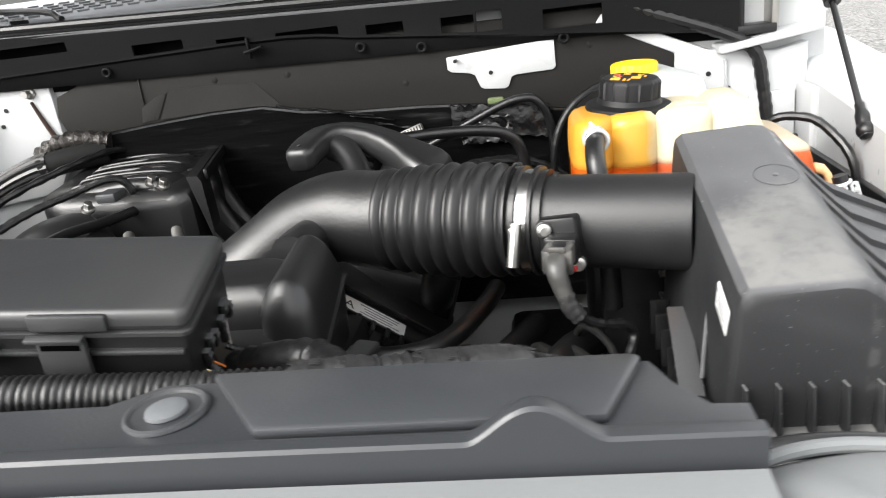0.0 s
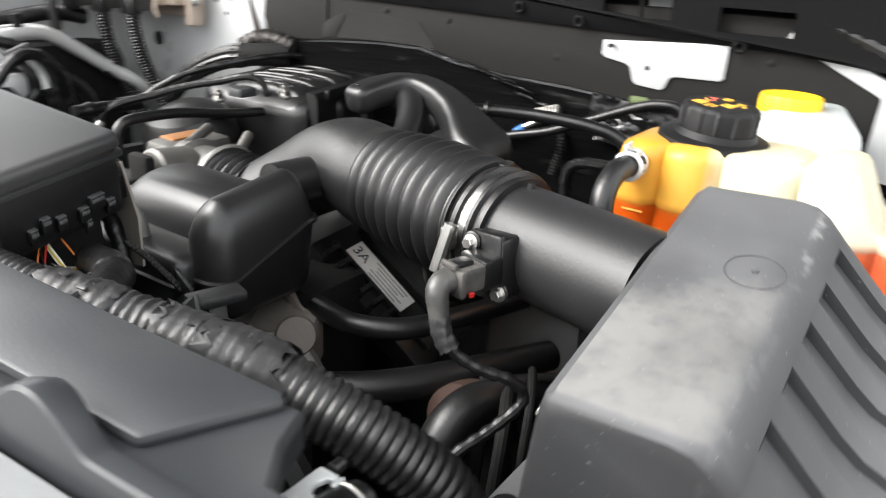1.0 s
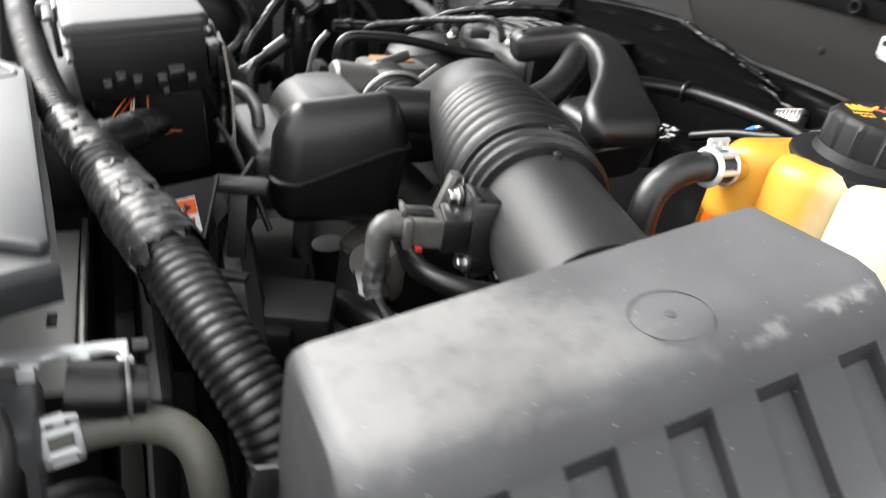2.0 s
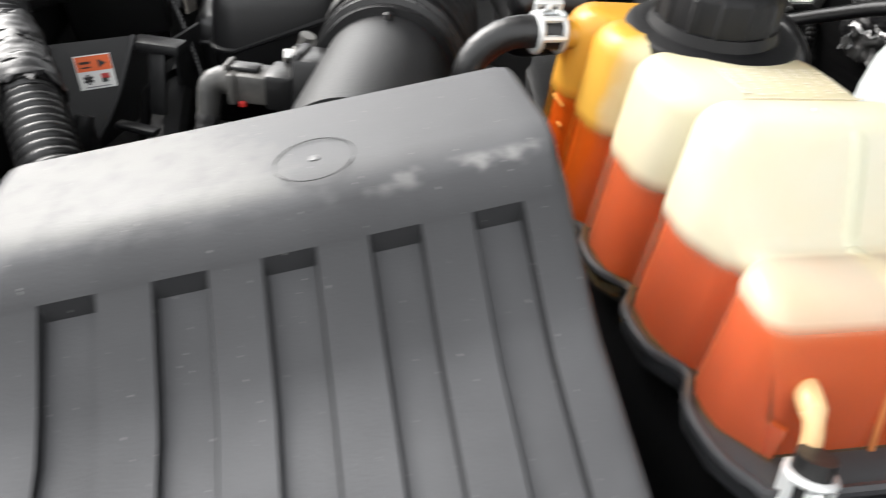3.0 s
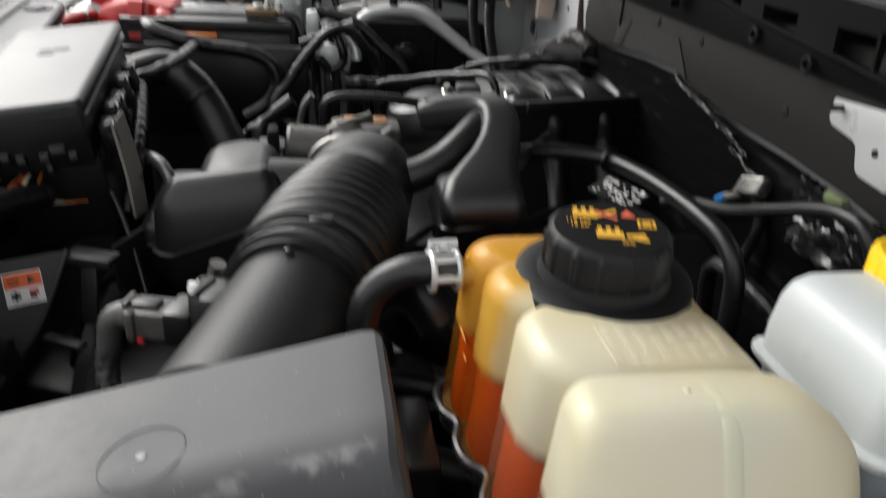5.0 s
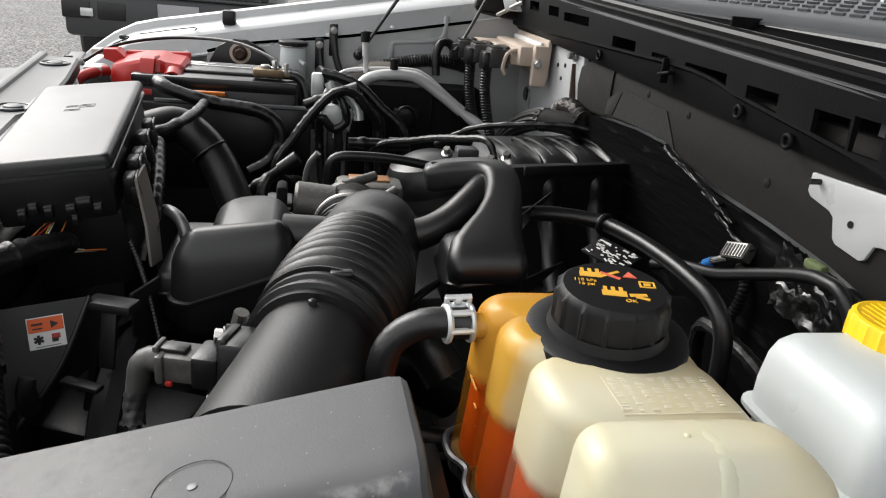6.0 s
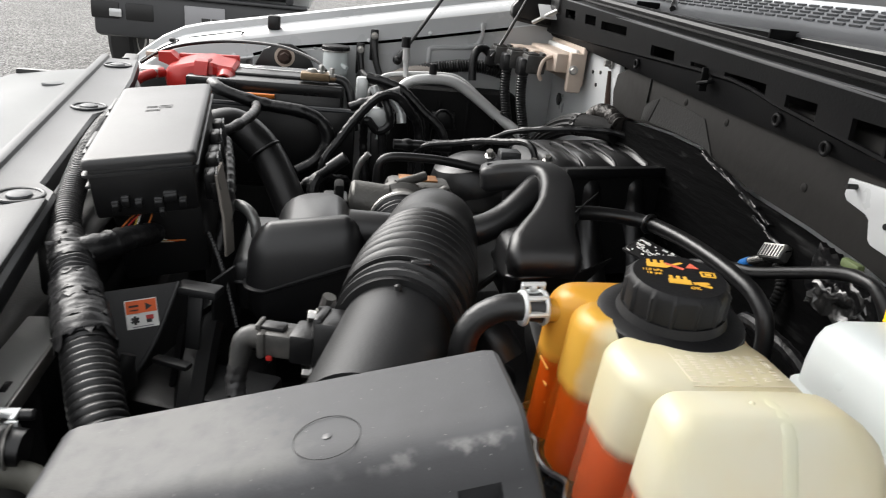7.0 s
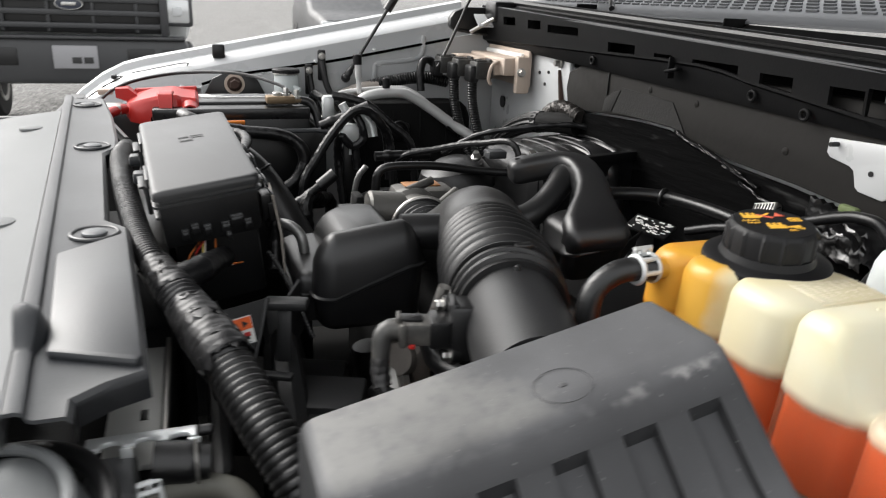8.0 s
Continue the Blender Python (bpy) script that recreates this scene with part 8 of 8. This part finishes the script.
def sensor_plug():
    t = thing("oxygen_sensor_plug", "grey connector with a blue collar and bright stem", "connector")
    part("stem", pipe([(0.064, 0.766, 1.155), (0.093, 0.765, 1.174)], 0.0042, 12), M_STEEL, t)
    part("collar", pipe([(0.093, 0.765, 1.174), (0.108, 0.765, 1.184)], 0.0060, 14), M_BLUE, t, "blue collar")
    part("stem", pipe([(0.108, 0.765, 1.184), (0.134, 0.767, 1.199)], 0.0055, 14), M_STEEL, t)
    # pale ribbed block, tilted towards the bay
    u, v = Vector((0.042, 0.004, 0.013)).normalized(), Vector((0.020, -0.012, -0.016))
    v = (v - u * v.dot(u)).normalized()
    w = u.cross(v)
    m = Matrix(((u.x, v.x, w.x, 0.142), (u.y, v.y, w.y, 0.768), (u.z, v.z, w.z, 1.211), (0, 0, 0, 1)))
    part("body", moved(box((0, 0, 0.004), (0.040, 0.022, 0.014), 0.003), m), M_PLUGGREY, t)
    lab = part("face", moved(box((0, 0, -0.0035), (0.036, 0.018, 0.002), 0.0005), m), M_DULL, t, "pale ribbed face")
    for k in range(7):
        part("rib", moved(box((-0.0156 + 0.0052 * k, 0.001, -0.0048), (0.0022, 0.0150, 0.0016), 0.0003), m), M_SHROUD, lab)
    part("loom", corrugated([(0.150, 0.772, 1.198), (0.165, 0.772, 1.185), (0.172, 0.768, 1.165), (0.165, 0.76, 1.12)], 0.0065, 0.005, 0.0012, 12), M_DULLBLACK, t)
    t.location = (-0.060, 0.026, -0.030)
    part("green_tape", box((0.286, 0.754, 1.253), (0.026, 0.010, 0.010), 0.003), M_GREEN, t, "faded green tag")
    return t


M_BLUE = material("blue_plastic", (0.02, 0.14, 0.42), 0.4, bump=0.0)
M_GREEN = material("faded_green", (0.10, 0.13, 0.05), 0.7, scale=100, bump=0.2)
sensor_plug()


def specs_plate():
    """A worn, bright-flaked tag on the valve cover."""
    t = thing("worn_tag", "worn foil tag with flaking white print", "tag")
    base = pose(-0.047, 0.705, 1.1215, 14, 6, 32)
    part("tag", moved(box((0, 0, 0), (0.066, 0.044, 0.004), 0.001), base), M_BLACK, t)
    rnd = random.Random(3)
    for k in range(60):
        b = box((rnd.uniform(-0.029, 0.029), rnd.uniform(-0.019, 0.019), 0.0022 + 0.00001 * k), (rnd.uniform(0.002, 0.009), rnd.uniform(0.001, 0.003), 0.0006), 0, Matrix.Rotation(rnd.uniform(-0.5, 0.5), 4, "Z"))
        part("print_fleck", moved(b, base), M_LABEL, t)
    part("holder", moved(box((0, 0, -0.05), (0.03, 0.03, 0.10), 0.004), base), M_BLACK, t)
    return t


specs_plate()


def harness(name_label, pts, r, mat=None):
    t = thing("wiring_harness", name_label, "wiring", group="wiring harnesses")
    ends = [Vector(p) for p in pts]
    for i in (0, -1):
        if ends[i].z < 1.22:
            low = ends[i] + Vector((0.01, 0.01, -0.11))
            ends = [low] + ends if i == 0 else ends + [low]
    pts = ends
    part("cable", pipe(pts, lambda s, g: r * (1 + 0.08 * math.sin(g * 350)), 10), mat or M_TAPE, t)
    return t


harness("taped black harness looping beside the battery", [(-0.62, 0.44, 1.15), (-0.60, 0.42, 1.185), (-0.60, 0.39, 1.216), (-0.60, 0.355, 1.213), (-0.60, 0.316, 1.172), (-0.59, 0.282, 1.125), (-0.57, 0.25, 1.07)], 0.0095)
harness("taped black harness looping beside the battery", [(-0.62, 0.33, 1.12), (-0.60, 0.333, 1.165), (-0.60, 0.356, 1.145), (-0.60, 0.379, 1.16), (-0.60, 0.375, 1.19), (-0.62, 0.36, 1.205)], 0.0085)
harness("taped black harness crossing the pipes", [(-0.70, 0.335, 1.235), (-0.69, 0.37, 1.230), (-0.68, 0.41, 1.215), (-0.67, 0.45, 1.18), (-0.66, 0.50, 1.13)], 0.0095)
harness("taped black harness along the far fender", [(-0.93, 0.33, 1.20), (-0.88, 0.345, 1.205), (-0.80, 0.375, 1.21), (-0.74, 0.41, 1.20), (-0.70, 0.45, 1.16)], 0.010)
harness("taped black harness over the throttle body", [(-0.55, 0.30, 1.04), (-0.50, 0.27, 1.065), (-0.46, 0.25, 1.085), (-0.44, 0.235, 1.06)], 0.013)
harness("thin taped cable over the engine", [(-0.50, 0.42, 1.13), (-0.46, 0.50, 1.165), (-0.40, 0.56, 1.185), (-0.33, 0.60, 1.19)], 0.006)
harness("taped cable in the dark behind the tank", [(0.16, 0.72, 1.12), (0.22, 0.715, 1.14), (0.28, 0.72, 1.13), (0.33, 0.73, 1.09)], 0.008)
harness("black cable running down the body corner", [(0.43, 0.80, 1.345), (0.50, 0.798, 1.318), (0.58, 0.795, 1.285), (0.625, 0.795, 1.255), (0.64, 0.80, 1.20), (0.65, 0.80, 1.12)], 0.010, M_RUBBER)
harness("black cable arching behind the coolant tank", [(0.31, 0.72, 1.10), (0.318, 0.72, 1.17), (0.348, 0.73, 1.215), (0.40, 0.755, 1.238), (0.46, 0.79, 1.24)], 0.0055, M_RUBBER)
harness("black wires beside the coolant tank", [(0.60, 0.64, 1.17), (0.64, 0.62, 1.185), (0.67, 0.60, 1.165), (0.69, 0.57, 1.12)], 0.006, M_RUBBER)


def grey_plug(c, d, label):
    t = thing("sensor_connector", label, "connector", group="sensor connectors")
    c, d = Vector(c), Vector(d).normalized()
    part("body", pipe([c - d * 0.02, c + d * 0.035], lambda s, g: 0.0095 + (0.002 if 0.35 < s < 0.6 else 0.0), 14, 0.004), M_BLACK, t)
    part("neck", pipe([c + d * 0.033, c + d * 0.055], 0.0085, 14), M_CAP, t)
    part("tail", pipe([c + d * 0.053, c + d * 0.09], 0.012, 12), M_BLACK, t)
    return t


grey_plug((-0.50, 0.400, 1.145), (0, 1, 0.02), "grey sensor connector above the manifold")
grey_plug((-0.45, 0.222, 1.070), (0, 0.75, 0.6), "black connector beside the radiator hose")
grey_plug((-0.66, 0.32, 1.185), (0.1, 0.6, 0.25), "grey connector beside the battery")
grey_plug((-0.68, 0.335, 1.16), (0.1, 0.8, 0.35), "grey connector beside the battery")


def silver_bracket():
    t = thing("hose_bracket", "bright aluminium bracket among the harnesses", "bracket")
    part("plate", box((-0.615, 0.352, 1.168), (0.02, 0.045, 0.045), 0.008), M_CLIP, t)
    part("leg", pipe([(-0.63, 0.375, 1.215), (-0.625, 0.40, 1.185), (-0.62, 0.405, 1.16)], 0.010, 12), M_CLIP, t)
    part("leg", pipe([(-0.65, 0.345, 1.225), (-0.645, 0.36, 1.19), (-0.64, 0.36, 1.12)], 0.009, 12), M_CLIP, t)
    part("stay", box((-0.64, 0.36, 1.07), (0.015, 0.03, 0.16), 0.004), M_BLACK, t)
    part("clip", box((-0.70, 0.325, 1.21), (0.02, 0.025, 0.05), 0.006), M_CLIP, t)
    return t


silver_bracket()


def splash_liner():
    t = thing("splash_liner", "black plastic splash liner around the bay", "liner", kind="structure")
    part("near_wall", box((0.694, 0.25, 0.80), (0.012, 1.10, 0.62), 0.004), M_BLACK, t)
    part("rear_wall", box((0.60, 0.795, 0.95), (0.20, 0.012, 0.34), 0.004), M_BLACK, t)
    part("floor_block", box((0.45, 0.40, 0.72), (0.46, 0.70, 0.30), 0.02), M_BLACK, t)
    part("finned_wall", box((0.385, 0.393, 1.03), (0.07, 0.028, 0.20), 0.004), M_BLACK, t)
    for k in range(5):
        part("fin", box((0.418, 0.372 + 0.001 * k, 1.00 + 0.026 * k), (0.012, 0.022, 0.004), 0.001, Matrix.Rotation(radians(20), 4, "Y")), M_COVER, t)
    return t


splash_liner()
